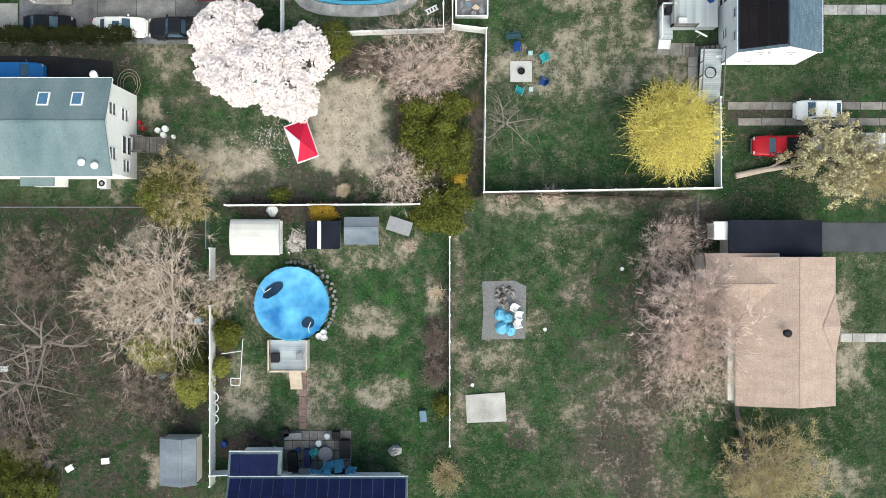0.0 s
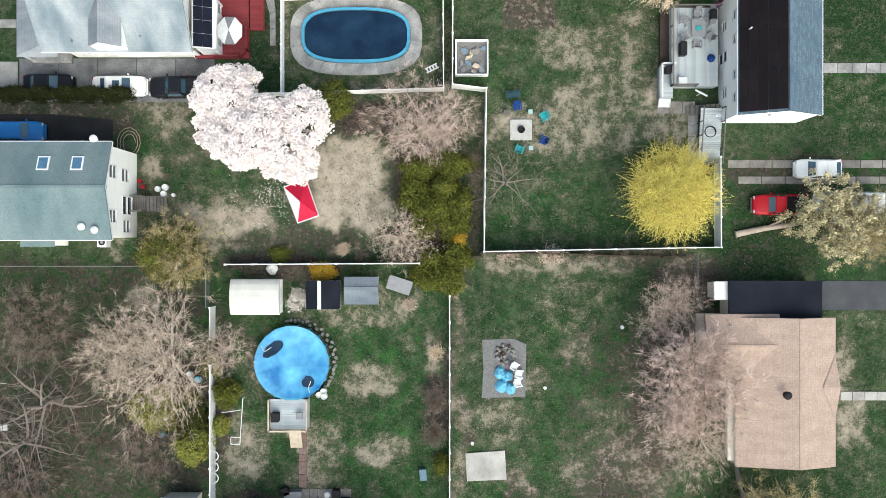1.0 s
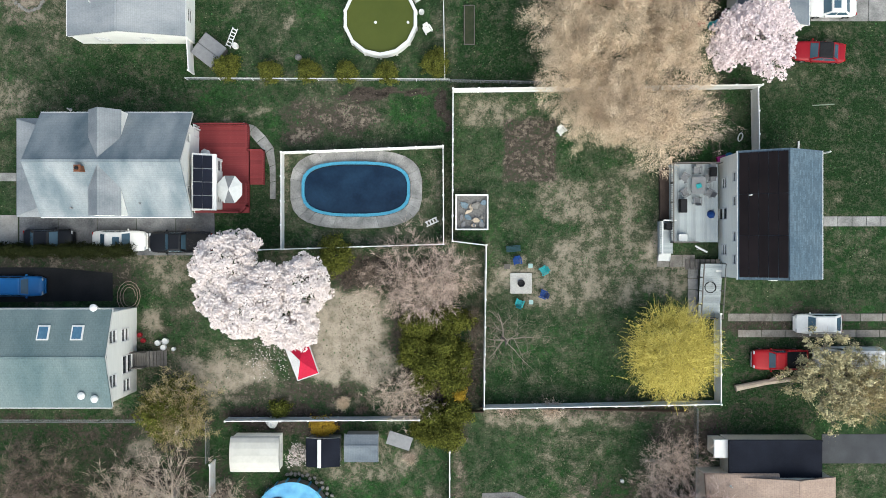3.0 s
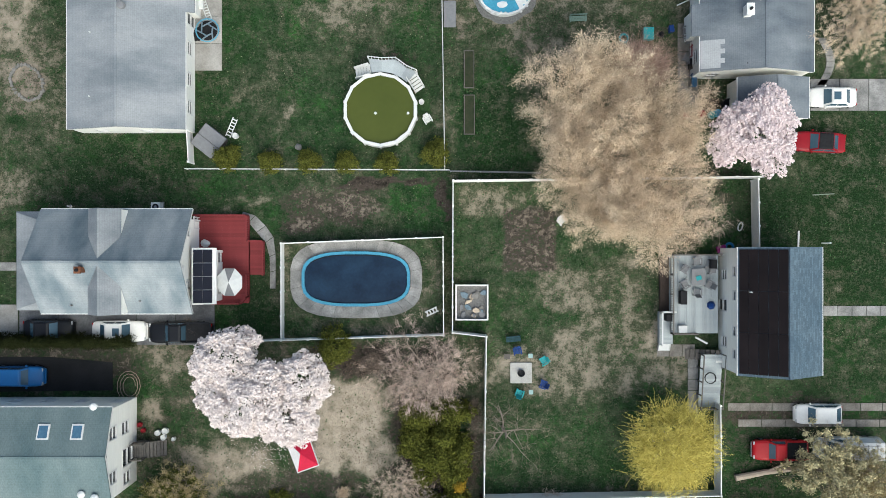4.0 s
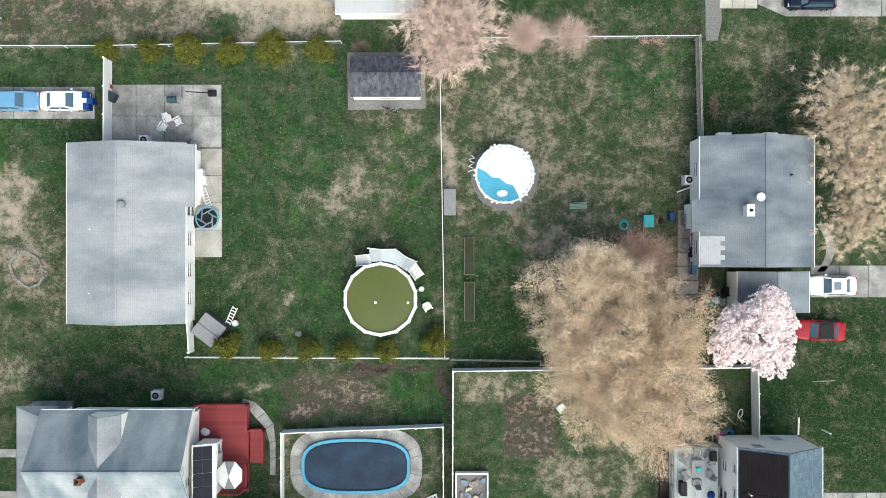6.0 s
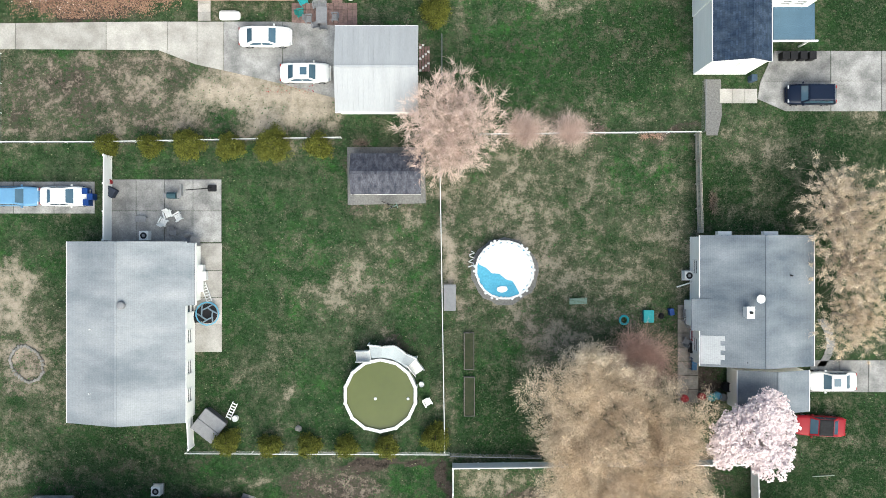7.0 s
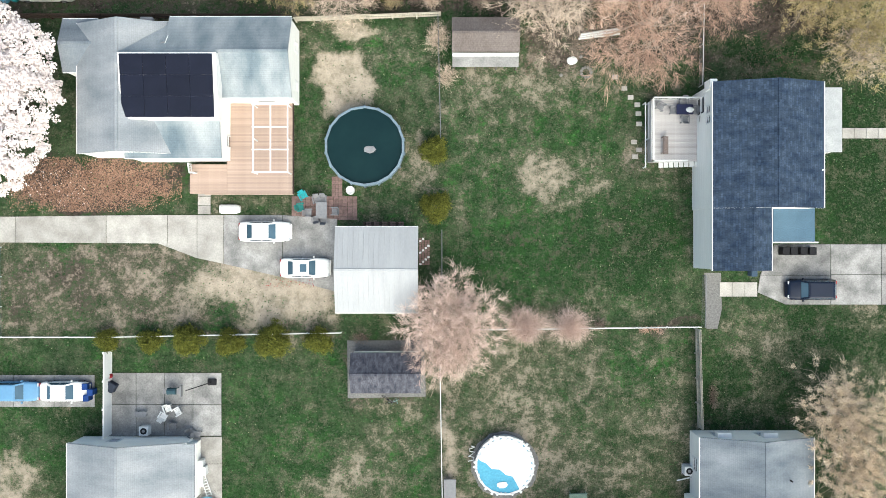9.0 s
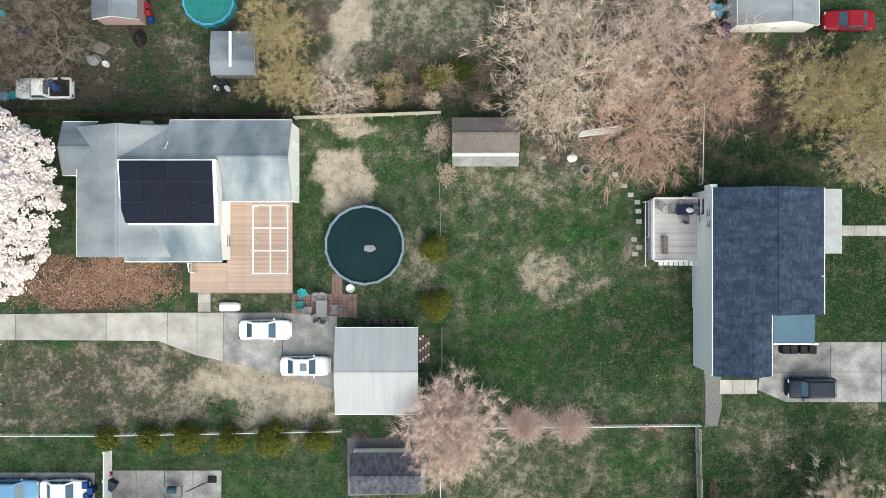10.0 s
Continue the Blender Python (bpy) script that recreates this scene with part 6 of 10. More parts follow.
for ring in rings:
    g.v += ring
for k in range(15):
    for i in range(56):
        j = (i + 1) % 56
        g.f.append((k * 56 + i, (k + 1) * 56 + i, (k + 1) * 56 + j, k * 56 + j))
part("cover", g, TARP_BLUE, pool, "bright blue wrinkled cover", True, local=False)
for q, rx, ry, tt in (((-15.35, -3.72), 1.05, 0.5, 35), ((-12.19, -6.68), 0.55, 0.5, 0)):
    part("puddle", Geo().prism(ring_poly(*q, rx, ry, 16, 0.12, 5, tt), 1.24, 1.3), WATER_BLUE, pool, local=False)
part("hose", Geo().path([(*(-16.40, -3.41), 1.34), (*(-16.10, -3.92), 1.36), (*(-15.49, -3.51), 1.36)], 0.03, 5), WHITE_P, pool, local=False)
part("hose", Geo().path([(*(-11.92, -6.57), 1.36), (*(-12.17, -7.18), 1.36), (*(-12.02, -7.59), 1.36)], 0.03, 5), WHITE_P, pool, local=False)
STONES = thing("stone_border", *(-11.01, -3.06), label="loose stones laid round the covered pool", category="stones")
for k in range(26):
    w = radians(100 - k * 5.6)
    q = (p[0] + (3.75 + 0.15 * math.sin(k * 3)) * math.cos(w), p[1] + (3.75 + 0.15 * math.sin(k * 3)) * math.sin(w))
    part("stone", Geo().prism(ring_poly(*q, 0.2, 0.15, 7, 0.2, k, k * 40), -0.02, 0.16, 0.03), STONE, STONES, local=False)

# oval pool with its paved surround
x0, y0 = (-12.91, 22.47)
x1, y1 = (-3.05, 27.43)
pool = thing("pool", (x0 + x1) / 2, (y0 + y1) / 2, label="oval pool with dark cover and pale blue rim", category="pool", group="swimming pools")


def oval(grow, n=28):
    a, b = (x1 - x0) / 2 + grow, (y1 - y0) / 2 + grow
    cx, cy = (x0 + x1) / 2, (y0 + y1) / 2
    out = []
    for i in range(n):
        w = 2 * math.pi * (i + 0.5) / n
        c, s = math.cos(w), math.sin(w)
        out.append((cx + a * math.copysign(abs(c) ** 0.72, c), cy + b * math.copysign(abs(s) ** 0.62, s)))
    return out


part("water", Geo().prism(oval(-0.1), 0.0, 0.22), WATER_BLUE, pool, local=False)
part("inner_liner", Geo().prism(oval(-0.05), 0.0, 0.17), LINER_BLUE, pool, local=False)
rim_pieces(pool, oval(-0.22), oval(0.05), 0.1, 0.42, LINER_BLUE)
part("hose", Geo().path([(x * 1.0, y, 0.45) for x, y in oval(-0.3)[3:12]], 0.035, 5), BLACK, pool, local=False)
so, si = oval(1.15, 26), oval(0.07, 26)
paving("pool_surround", "ring of concrete slabs round the oval pool", [[so[k], so[(k + 1) % 26], si[(k + 1) % 26], si[k]] for k in range(26)], CONCRETE, top=0.08, gap=0.012)

# small pool under a white sheet
p = (5.62, 51.66)
pool = round_pool(p, 2.65, 0.9, "small round pool half covered by a white sheet", mat("light_blue_cover", (0.066, 0.2772, 0.4092), (0.0924, 0.3432, 0.4752), scale=0.8, fine=6, rough=0.4), WHITE_P, WHITE_P, 20, 0.08, 0.12, uprights=False)
g = Geo()
gg = np.random.RandomState(8)
pts = []
for i in range(40):
    w = radians(-58 + i * 226 / 39)
    pts.append((p[0] + (2.5 + 0.12 * math.sin(i * 2.7)) * math.cos(w), p[1] + (2.5 + 0.12 * math.sin(i * 2.7)) * math.sin(w)))
pts += [(p[0] - 1.7, p[1] + 0.2), (p[0] - 1.2, p[1] - 0.3), (p[0] - 0.5, p[1] - 0.35), (p[0] + 0.1, p[1] - 0.85), (p[0] + 0.7, p[1] - 1.0), (p[0] + 1.0, p[1] - 1.5)]
part("white_sheet", Geo().prism(pts, 0.84, 0.93, 0.05), WHITE_P, pool, "crumpled white cover sheet", local=False)
part("white_sheet", Geo().prism(ring_poly(p[0] - 0.25, p[1] - 1.75, 0.45, 0.32, 9, 0.15, 2), 0.83, 0.9), WHITE_P, pool, local=False)
for k in range(30):
    w = radians(k * 12 + 5 * math.sin(k * 7.3))
    wr = 2.66 + 0.13 * math.sin(k * 5.1)
    part("weight_bag", Geo().lathe(p[0] + wr * math.cos(w), p[1] + wr * math.sin(w), [(0.1, 0.86), (0.14, 0.92), (0.08, 1.0)], 7), WHITE_P, pool, local=False)
part("ladder", Geo().path([(p[0] - 3.0 + 0.3 * math.sin(k * 1.9), p[1] + 1.7 - k * 0.16, 0.4 + 0.2 * math.cos(k * 2.3)) for k in range(10)], 0.05, 6), WHITE_P, pool, local=False)
paving("gravel_bed", "bare gravel ring round the small pool", [ring_poly(*(5.66, 51.51), 3.1, 3.1, 28, 0.05, 6)], GRAVEL, top=0.015)

# big dark round pool
p = (-7.09, 80.65)
pool = round_pool(p, 3.58, 1.3, "large round pool with dark water and blue-grey wall", WATER_DARK, STEEL_BLUE, STEEL_BLUE, 18, 0.22, 0.16)
part("float", Geo().prism(ring_poly(p[0] + 0.45, p[1] - 0.3, 0.6, 0.36, 12, 0.15, 7), 1.0, 1.12, 0.04), GREY_P, pool, local=False)
p = (-21.25, 102.93)
round_pool(p, 2.34, 1.2, "round pool with a teal cover", mat("teal_cover", (0.0198, 0.1386, 0.132), (0.033, 0.1848, 0.1716), scale=0.6, fine=4, rough=0.4), TEAL_P, LINER_BLUE, 16, 0.12, 0.12)


# ---- vehicles ----
# the sky's blue reflection is put into the colour of this glass
CAR_GLASS = mat("sky_tinted_car_glass", (0.035, 0.070, 0.100), (0.075, 0.125, 0.165), scale=0.5, fine=3, rough=0.05, bump=0, spec=0.6, grime=0.05)
CHROME = mat("wheel_alloy", (0.297, 0.3036, 0.3102), (0.2508, 0.2574, 0.264), scale=3, fine=20, rough=0.3, metal=0.8, bump=0)
LAMP_W = mat("headlight_lens", (0.462, 0.4752, 0.4884), (0.396, 0.4092, 0.4224), scale=5, fine=20, rough=0.1, bump=0)
LAMP_R = mat("tail_light_lens", (0.297, 0.0132, 0.0132), (0.2508, 0.0099, 0.0099), scale=5, fine=20, rough=0.15, bump=0)


def paint(name, c):
    return mat(name, c, tuple(v * 0.88 for v in c), scale=0.8, fine=6, rough=0.3, bump=0.0, spec=0.18, grime=0.06)


P_WHITE, P_BLACK, P_BLUE, P_NAVY = paint("white_car_paint", (0.702, 0.693, 0.675)), paint("black_car_paint", (0.0112, 0.012, 0.015)), paint("blue_car_paint", (0.03, 0.15, 0.38)), paint("navy_car_paint", (0.006, 0.011, 0.026))
P_RED, P_PALE, P_MAROON = paint("red_car_paint", (0.315, 0.009, 0.015)), paint("pale_blue_car_paint", (0.12, 0.2475, 0.39)), paint("crimson_car_paint", (0.24, 0.0112, 0.0188))
STYLES = {"sedan": (0.27, 0.41, 0.70, 0.85, 0.60), "suv": (0.25, 0.36, 0.88, 0.97, 0.62), "van": (0.13, 0.26, 0.965, 0.99, 0.55), "pickup": (0.27, 0.36, 0.55, 0.60, 0.60), "hatch": (0.24, 0.38, 0.80, 0.97, 0.62)}


def car(where, turn, length, width, height, body_mat, style, label, sunroof=False, roof_mat=None, load=None):
    """A vehicle, its nose along +x before it is turned."""
    f1, f2, f3, f4, belt = STYLES[style]
    c = thing("pickup_truck" if style == "pickup" else "van" if style == "van" else "car", *where, 0, turn, label, "pickup" if style == "pickup" else "van" if style == "van" else "car", "parked vehicles")
    L, W, Hh = length, width / 2, height
    X = lambda f: L / 2 - f * L
    zb = belt * Hh
    rings = []
    for f, wk, zt in ((0.0, 0.55, 0.66), (0.012, 0.74, 0.76), (0.035, 0.86, 0.83), (0.08, 0.95, 0.88), (0.16, 0.99, 0.93), (f1, 1.0, 1.0), (0.5, 1.0, 1.0), (f4, 0.99, 1.0), (0.93, 0.96, 0.97), (0.97, 0.88, 0.94), (0.99, 0.78, 0.9), (1.0, 0.62, 0.8)):
        w, zz, x = W * wk, zb * zt, X(f)
        rings.append([(x, -w * 0.94, 0.22), (x, -w, 0.36), (x, -w, zz - 0.16), (x, -w * 0.93, zz - 0.03), (x, -w * 0.7, zz), (x, w * 0.7, zz), (x, w * 0.93, zz - 0.03), (x, w, zz - 0.16), (x, w, 0.36), (x, w * 0.94, 0.22)])
    part("body", Geo().loft(rings), body_mat, c, smooth=True)
    g = Geo()
    wb, wt = W * 0.93, W * 0.80
    lo = [(X(f1), -wb, zb - 0.03), (X(f1), wb, zb - 0.03), (X(f4), wb, zb - 0.03), (X(f4), -wb, zb - 0.03)]
    hi = [(X(f2), -wt, Hh - 0.05), (X(f2), wt, Hh - 0.05), (X(f3), wt, Hh - 0.05), (X(f3), -wt, Hh - 0.05)]
    g.loft([lo, hi])
    cabin = part("cabin", g, body_mat, c)
    top = [(X(f2) - 0.02, -wt * 0.97), (X(f2) - 0.02, wt * 0.97), (X(f3) + 0.02, wt * 0.97), (X(f3) + 0.02, -wt * 0.97)]
    mid = [(X(f2) - 0.16, -wt * 0.82), (X(f2) - 0.16, wt * 0.82), (X(f3) + 0.16, wt * 0.82), (X(f3) + 0.16, -wt * 0.82)]
    roof = part("roof", Geo().loft([[(x, y, Hh - 0.06) for x, y in top], [(x, y, Hh - 0.02) for x, y in top], [(x, y, Hh + 0.02) for x, y in mid]]), roof_mat or body_mat, c)
    if sunroof:
        xm = X(f2) - 0.45
        part("sunroof", Geo().box(xm - 0.32, -0.36, Hh + 0.005, xm + 0.32, 0.36, Hh + 0.035, 0.01), CAR_GLASS, roof)

    def pane(name, a, b, cc, d, u0=0.06, u1=0.94, v0=0.08, v1=0.94):
        f = on_slope(a, b, d, cc)
        q = [f(u0, v0), f(u1, v0), f(u1, v1), f(u0, v1)]
        n = (q[1] - q[0]).cross(q[3] - q[0]).normalized()
        mid_p = sum(q, Vector()) / 4
        if n.dot(mid_p - Vector((X(0.5), 0, Hh * 0.5))) < 0:
            n = -n
        part(name, Geo().loft([[p - n * 0.01 for p in q], [p + n * 0.012 for p in q]]), CAR_GLASS, cabin)

    pane("windscreen", lo[0], lo[1], hi[1], hi[0], 0.09, 0.91, 0.10, 0.92)
    if style != "van":
        pane("rear_window", lo[3], lo[2], hi[2], hi[3], 0.12, 0.88, 0.12, 0.88)
    cuts = (0.05, 0.44, 0.48, 0.93) if style in ("sedan", "suv", "hatch") else (0.08, 0.92) if style == "pickup" else (0.06, 0.24)
    for k in range(0, len(cuts), 2):
        pane("side_window", lo[0], lo[3], hi[3], hi[0], cuts[k], cuts[k + 1], 0.12, 0.9)
        pane("side_window", lo[1], lo[2], hi[2], hi[1], cuts[k], cuts[k + 1], 0.12, 0.9)
    for s in (-1, 1):
        for f in (0.17, 0.80):
            wh = part("wheel", Geo().tube((X(f), s * (W - 0.2), 0.33), (X(f), s * (W + 0.01), 0.33), 0.33, 0.33, 18), RUBBER, c)
            part("rim", Geo().tube((X(f), s * (W - 0.05), 0.33), (X(f), s * (W + 0.02), 0.33), 0.21, 0.19, 14), CHROME, wh)
        part("wing_mirror", Geo().box(X(f1) - 0.28, s * (W + 0.08) - 0.09, zb - 0.02, X(f1) - 0.14, s * (W + 0.08) + 0.09, zb + 0.14, 0.02), body_mat, c)
        part("headlight", Geo().box(X(0.035), s * W * 0.68 - 0.16, zb * 0.68, X(0.01), s * W * 0.68 + 0.14, zb * 0.81), LAMP_W, c)
        part("tail_light", Geo().box(X(0.998), s * W * 0.7 - 0.13, zb * 0.70, X(0.975), s * W * 0.7 + 0.13, zb * 0.9), LAMP_R, c)
    for f, n in ((-0.002, "front_bumper"), (0.985, "rear_bumper")):
        part(n, Geo().prism(rounded(X(f) - 0.08, -W * 0.74, X(f) + 0.06, W * 0.74, 0.06), 0.28, 0.5), body_mat if style != "pickup" else CHROME, c)
    if style == "pickup":
        part("bed_liner", Geo().box(X(0.975), -W * 0.80, zb + 0.004, X(0.615), W * 0.80, zb + 0.012), BLACK, c)
        for s in (-1, 1):
            part("bed_rail", Geo().box(X(0.985), s * W * 0.9 - 0.07, zb - 0.05, X(0.605), s * W * 0.9 + 0.07, zb + 0.12), body_mat, c)
        part("tailgate", Geo().box(X(0.99), -W * 0.82, zb - 0.05, X(0.97), W * 0.82, zb + 0.12), body_mat, c)
    if style == "van":
        part("ladder_rack", Geo().path([(X(0.4), -0.5, Hh + 0.1), (X(0.9), -0.5, Hh + 0.1)], 0.025, 6), CHROME, c)
        part("ladder_rack", Geo().path([(X(0.4), 0.5, Hh + 0.1), (X(0.9), 0.5, Hh + 0.1)], 0.025, 6), CHROME, c)
        for f in (0.42, 0.56, 0.7, 0.84):
            part("rack_bar", Geo().box(X(f) - 0.03, -0.62, Hh + 0.02, X(f) + 0.03, 0.62, Hh + 0.08), CHROME, c)
    return c


car((-16.23, 72.93), 0, 4.75, 1.85, 1.45, P_WHITE, "sedan", "white sedan parked on the concrete drive")
car((-12.57, 69.63), 0, 4.55, 1.8, 1.45, P_WHITE, "sedan", "white sedan with a dark sunroof facing the garage", True)
car((33.54, 67.64), 180, 4.45, 1.85, 1.65, P_NAVY, "suv", "navy blue suv on the wide drive")
car((-36.27, 94.89), 180, 5.3, 1.9, 1.75, P_WHITE, "pickup", "white pickup with tools in its bed")
car((36.99, 101.11), 180, 4.6, 1.85, 1.45, P_MAROON, "sedan", "red car beside the white garage")
car((-39.10, 58.36), 0, 4.6, 1.8, 1.45, P_PALE, "sedan", "light blue sedan on the drive")
car((-34.52, 58.36), 0, 4.4, 1.8, 1.45, P_WHITE, "sedan", "white sedan by the patio fence")
car((35.49, 41.52), 180, 4.3, 1.8, 1.5, P_WHITE, "sedan", "white car with a dark sunroof on the drive", True)
car((34.36, 37.43), 177, 4.6, 1.85, 1.4, P_MAROON, "sedan", "crimson convertible with a black soft top on the grass", roof_mat=BLACK)
car((34.21, 12.65), 180, 4.25, 1.8, 1.4, P_WHITE, "hatch", "white hatchback on concrete wheel tracks")
car((30.66, 9.39), 180, 4.95, 1.85, 1.65, P_RED, "pickup", "red pickup parked on the grass")
car((36.83, 9.56), 180, 5.8, 2.0, 2.1, P_WHITE, "van", "white work van with a roof rack")
car((-35.91, 20.35), 0, 4.5, 1.85, 1.65, P_BLACK, "sedan", "black sedan beside the cross-gabled house")
car((-29.48, 20.19), 0, 4.9, 1.9, 1.5, P_WHITE, "sedan", "white sedan with a sunroof beside the house", True)
car((-23.87, 20.09), 180, 5.8, 1.95, 1.75, P_BLACK, "pickup", "black pickup at the end of the drive")
car((-38.79, 16.08), 0, 4.9, 1.85, 1.55, P_BLUE, "suv", "bright blue car on the asphalt strip")


# ---- trees and shrubs ----
def leaf_mat(name, dark, light, rough=0.8, translucent=0.0):
    """Foliage or twigs: every leaf or twig its own shade."""
    m = bpy.data.materials.new(name)
    m.use_nodes = True
    t = m.node_tree
    b = t.nodes["Principled BSDF"]
    b.inputs["Roughness"].default_value, b.inputs["Specular IOR Level"].default_value = rough, 0.05
    gi, co, n = t.nodes.new("ShaderNodeNewGeometry"), t.nodes.new("ShaderNodeTexCoord"), t.nodes.new("ShaderNodeTexNoise")
    n.inputs["Scale"].default_value = 0.9
    t.links.new(co.outputs["Object"], n.inputs[0])
    ad = t.nodes.new("ShaderNodeMath")
    ad.operation = "MULTIPLY_ADD"
    ad.inputs[1].default_value, ad.inputs[2].default_value = 0.75, -0.12
    t.links.new(gi.outputs["Random Per Island"], ad.inputs[0])
    a2 = t.nodes.new("ShaderNodeMath")
    a2.operation, a2.use_clamp = "MULTIPLY_ADD", True
    a2.inputs[1].default_value = 0.7
    t.links.new(n.outputs["Fac"], a2.inputs[0])
    t.links.new(ad.outputs[0], a2.inputs[2])
    mx = t.nodes.new("ShaderNodeMix")
    mx.data_type = "RGBA"
    mx.inputs[6].default_value, mx.inputs[7].default_value = (*dark, 1), (*light, 1)
    t.links.new(a2.outputs[0], mx.inputs[0])
    t.links.new(mx.outputs[2], b.inputs["Base Color"])
    return m


BARK_PALE = mat("pale_bark", (0.4356, 0.363, 0.2904), (0.3168, 0.2574, 0.2046), scale=3, fine=20, rough=0.95, bump=0.5)
BARK_DARK = mat("dark_bark", (0.0924, 0.0726, 0.0594), (0.0594, 0.0462, 0.0396), scale=3, fine=20, rough=0.95, bump=0.5)
TWIG_BEIGE = leaf_mat("beige_twigs", (0.33, 0.25, 0.19), (0.72, 0.59, 0.475))
TWIG_PINK = leaf_mat("pinkish_twigs", (0.28, 0.205, 0.165), (0.68, 0.54, 0.455))
TWIG_PEACH = leaf_mat("pale_peach_twigs", (0.38, 0.275, 0.23), (0.74, 0.585, 0.505))
TWIG_RUSSET = leaf_mat("russet_twigs", (0.20, 0.115, 0.090), (0.66, 0.45, 0.37))
TWIG_RED = leaf_mat("reddish_twigs", (0.24, 0.155, 0.115), (0.56, 0.38, 0.29))
TWIG_DULL = leaf_mat("dull_brown_twigs", (0.09, 0.07, 0.057), (0.27, 0.21, 0.168))
TWIG_OLIVE = leaf_mat("olive_budding_twigs", (0.18, 0.135, 0.07), (0.52, 0.42, 0.255))
BUD_TAN = leaf_mat("tan_buds", (0.46, 0.355, 0.245), (0.80, 0.655, 0.485))
TWIG_TAN = leaf_mat("tan_twigs", (0.42, 0.32, 0.225), (0.80, 0.655, 0.49))
BARK_DULL = mat("dull_grey_bark", (0.24, 0.20, 0.17), (0.17, 0.14, 0.12), scale=3, fine=20, rough=0.95, bump=0.5)
BUD_OLIVE = leaf_mat("olive_buds", (0.10, 0.078, 0.025), (0.50, 0.41, 0.20))
BUD_PALE = leaf_mat("pale_cream_green_leaves", (0.10, 0.10, 0.055), (0.66, 0.58, 0.34))
BUD_BEIGE = leaf_mat("beige_buds", (0.38, 0.295, 0.19), (0.76, 0.63, 0.46))
PETAL_WHITE = leaf_mat("white_blossom", (0.58, 0.49, 0.46), (0.78, 0.695, 0.665))
PETAL_PINK = leaf_mat("pale_pink_blossom", (0.50, 0.39, 0.39), (0.78, 0.67, 0.665))
YELLOW = leaf_mat("yellow_spring_twigs", (0.27, 0.215, 0.03), (0.7, 0.6, 0.17))
NEEDLE = leaf_mat("dark_evergreen", (0.0135, 0.0195, 0.006), (0.0638, 0.075, 0.0188))
NEEDLE_OLIVE = leaf_mat("olive_evergreen", (0.012, 0.016, 0.004), (0.15, 0.16, 0.032))
NEEDLE_GREEN = leaf_mat("fresh_evergreen", (0.003, 0.006, 0.002), (0.150, 0.160, 0.030))
HEDGE = leaf_mat("dark_cedar", (0.005, 0.007, 0.003), (0.034, 0.040, 0.013))
NEEDLE_YELLOW = leaf_mat("yellow_green_evergreen", (0.03, 0.036, 0.006), (0.30, 0.30, 0.07))
ORANGE = leaf_mat("orange_leaves", (0.225, 0.12, 0.015), (0.465, 0.315, 0.0375))


def quad_mesh(name, corners, material):
    """corners: N x 4 x 3."""
    n = len(corners)
    m = bpy.data.meshes.new(name)
    m.vertices.add(n * 4)
    m.vertices.foreach_set("co", np.ascontiguousarray(corners, dtype=np.float32).ravel())
    m.loops.add(n * 4)
    m.loops.foreach_set("vertex_index", np.arange(n * 4))
    m.polygons.add(n)
    m.polygons.foreach_set("loop_start", np.arange(n) * 4)
    m.update(calc_edges=True)
    m.materials.append(material)
    return m


def leaves(centres, size, g, flat=0.5):
    """Small four-cornered leaves at the centres, turned at random; flat: how much they face the sky."""
    n = len(centres)
    nrm = g.normal(size=(n, 3))
    nrm[:, 2] = np.abs(nrm[:, 2]) + flat
    nrm /= np.linalg.norm(nrm, axis=1)[:, None]
    a = np.cross(nrm, g.normal(size=(n, 3)))
    a /= np.linalg.norm(a, axis=1)[:, None]
    b = np.cross(nrm, a)
    s = (size * g.uniform(0.55, 1.35, n))[:, None]
    a, b = a * s, b * s * g.uniform(0.5, 1.0, n)[:, None]
    c = np.asarray(centres)
    return np.stack([c - a, c - b * 0.9, c + a, c + b], 1)


def strands(start, way, length, droop, width, g, steps=4, wiggle=0.12):
    """Thin ribbons that leave the start points along way and bend down (droop above 0) or up."""
    n = len(start)
    p = np.array(start, float)
    d = np.array(way, float)
    d /= np.linalg.norm(d, axis=1)[:, None]
    out = []
    L = np.broadcast_to(length, (n,))[:, None] / steps
    for k in range(steps):
        side = np.cross(d, g.normal(size=(n, 3)))
        side /= np.linalg.norm(side, axis=1)[:, None] + 1e-9
        w0, w1 = width * (1 - k / steps * 0.75), width * (1 - (k + 1) / steps * 0.75)
        q = p + d * L
        out.append(np.stack([p - side * w0, p + side * w0, q + side * w1, q - side * w1], 1))
        p = q
        d = d + g.normal(scale=wiggle, size=(n, 3))
        d[:, 2] -= droop
        d /= np.linalg.norm(d, axis=1)[:, None]
    return np.concatenate(out), p


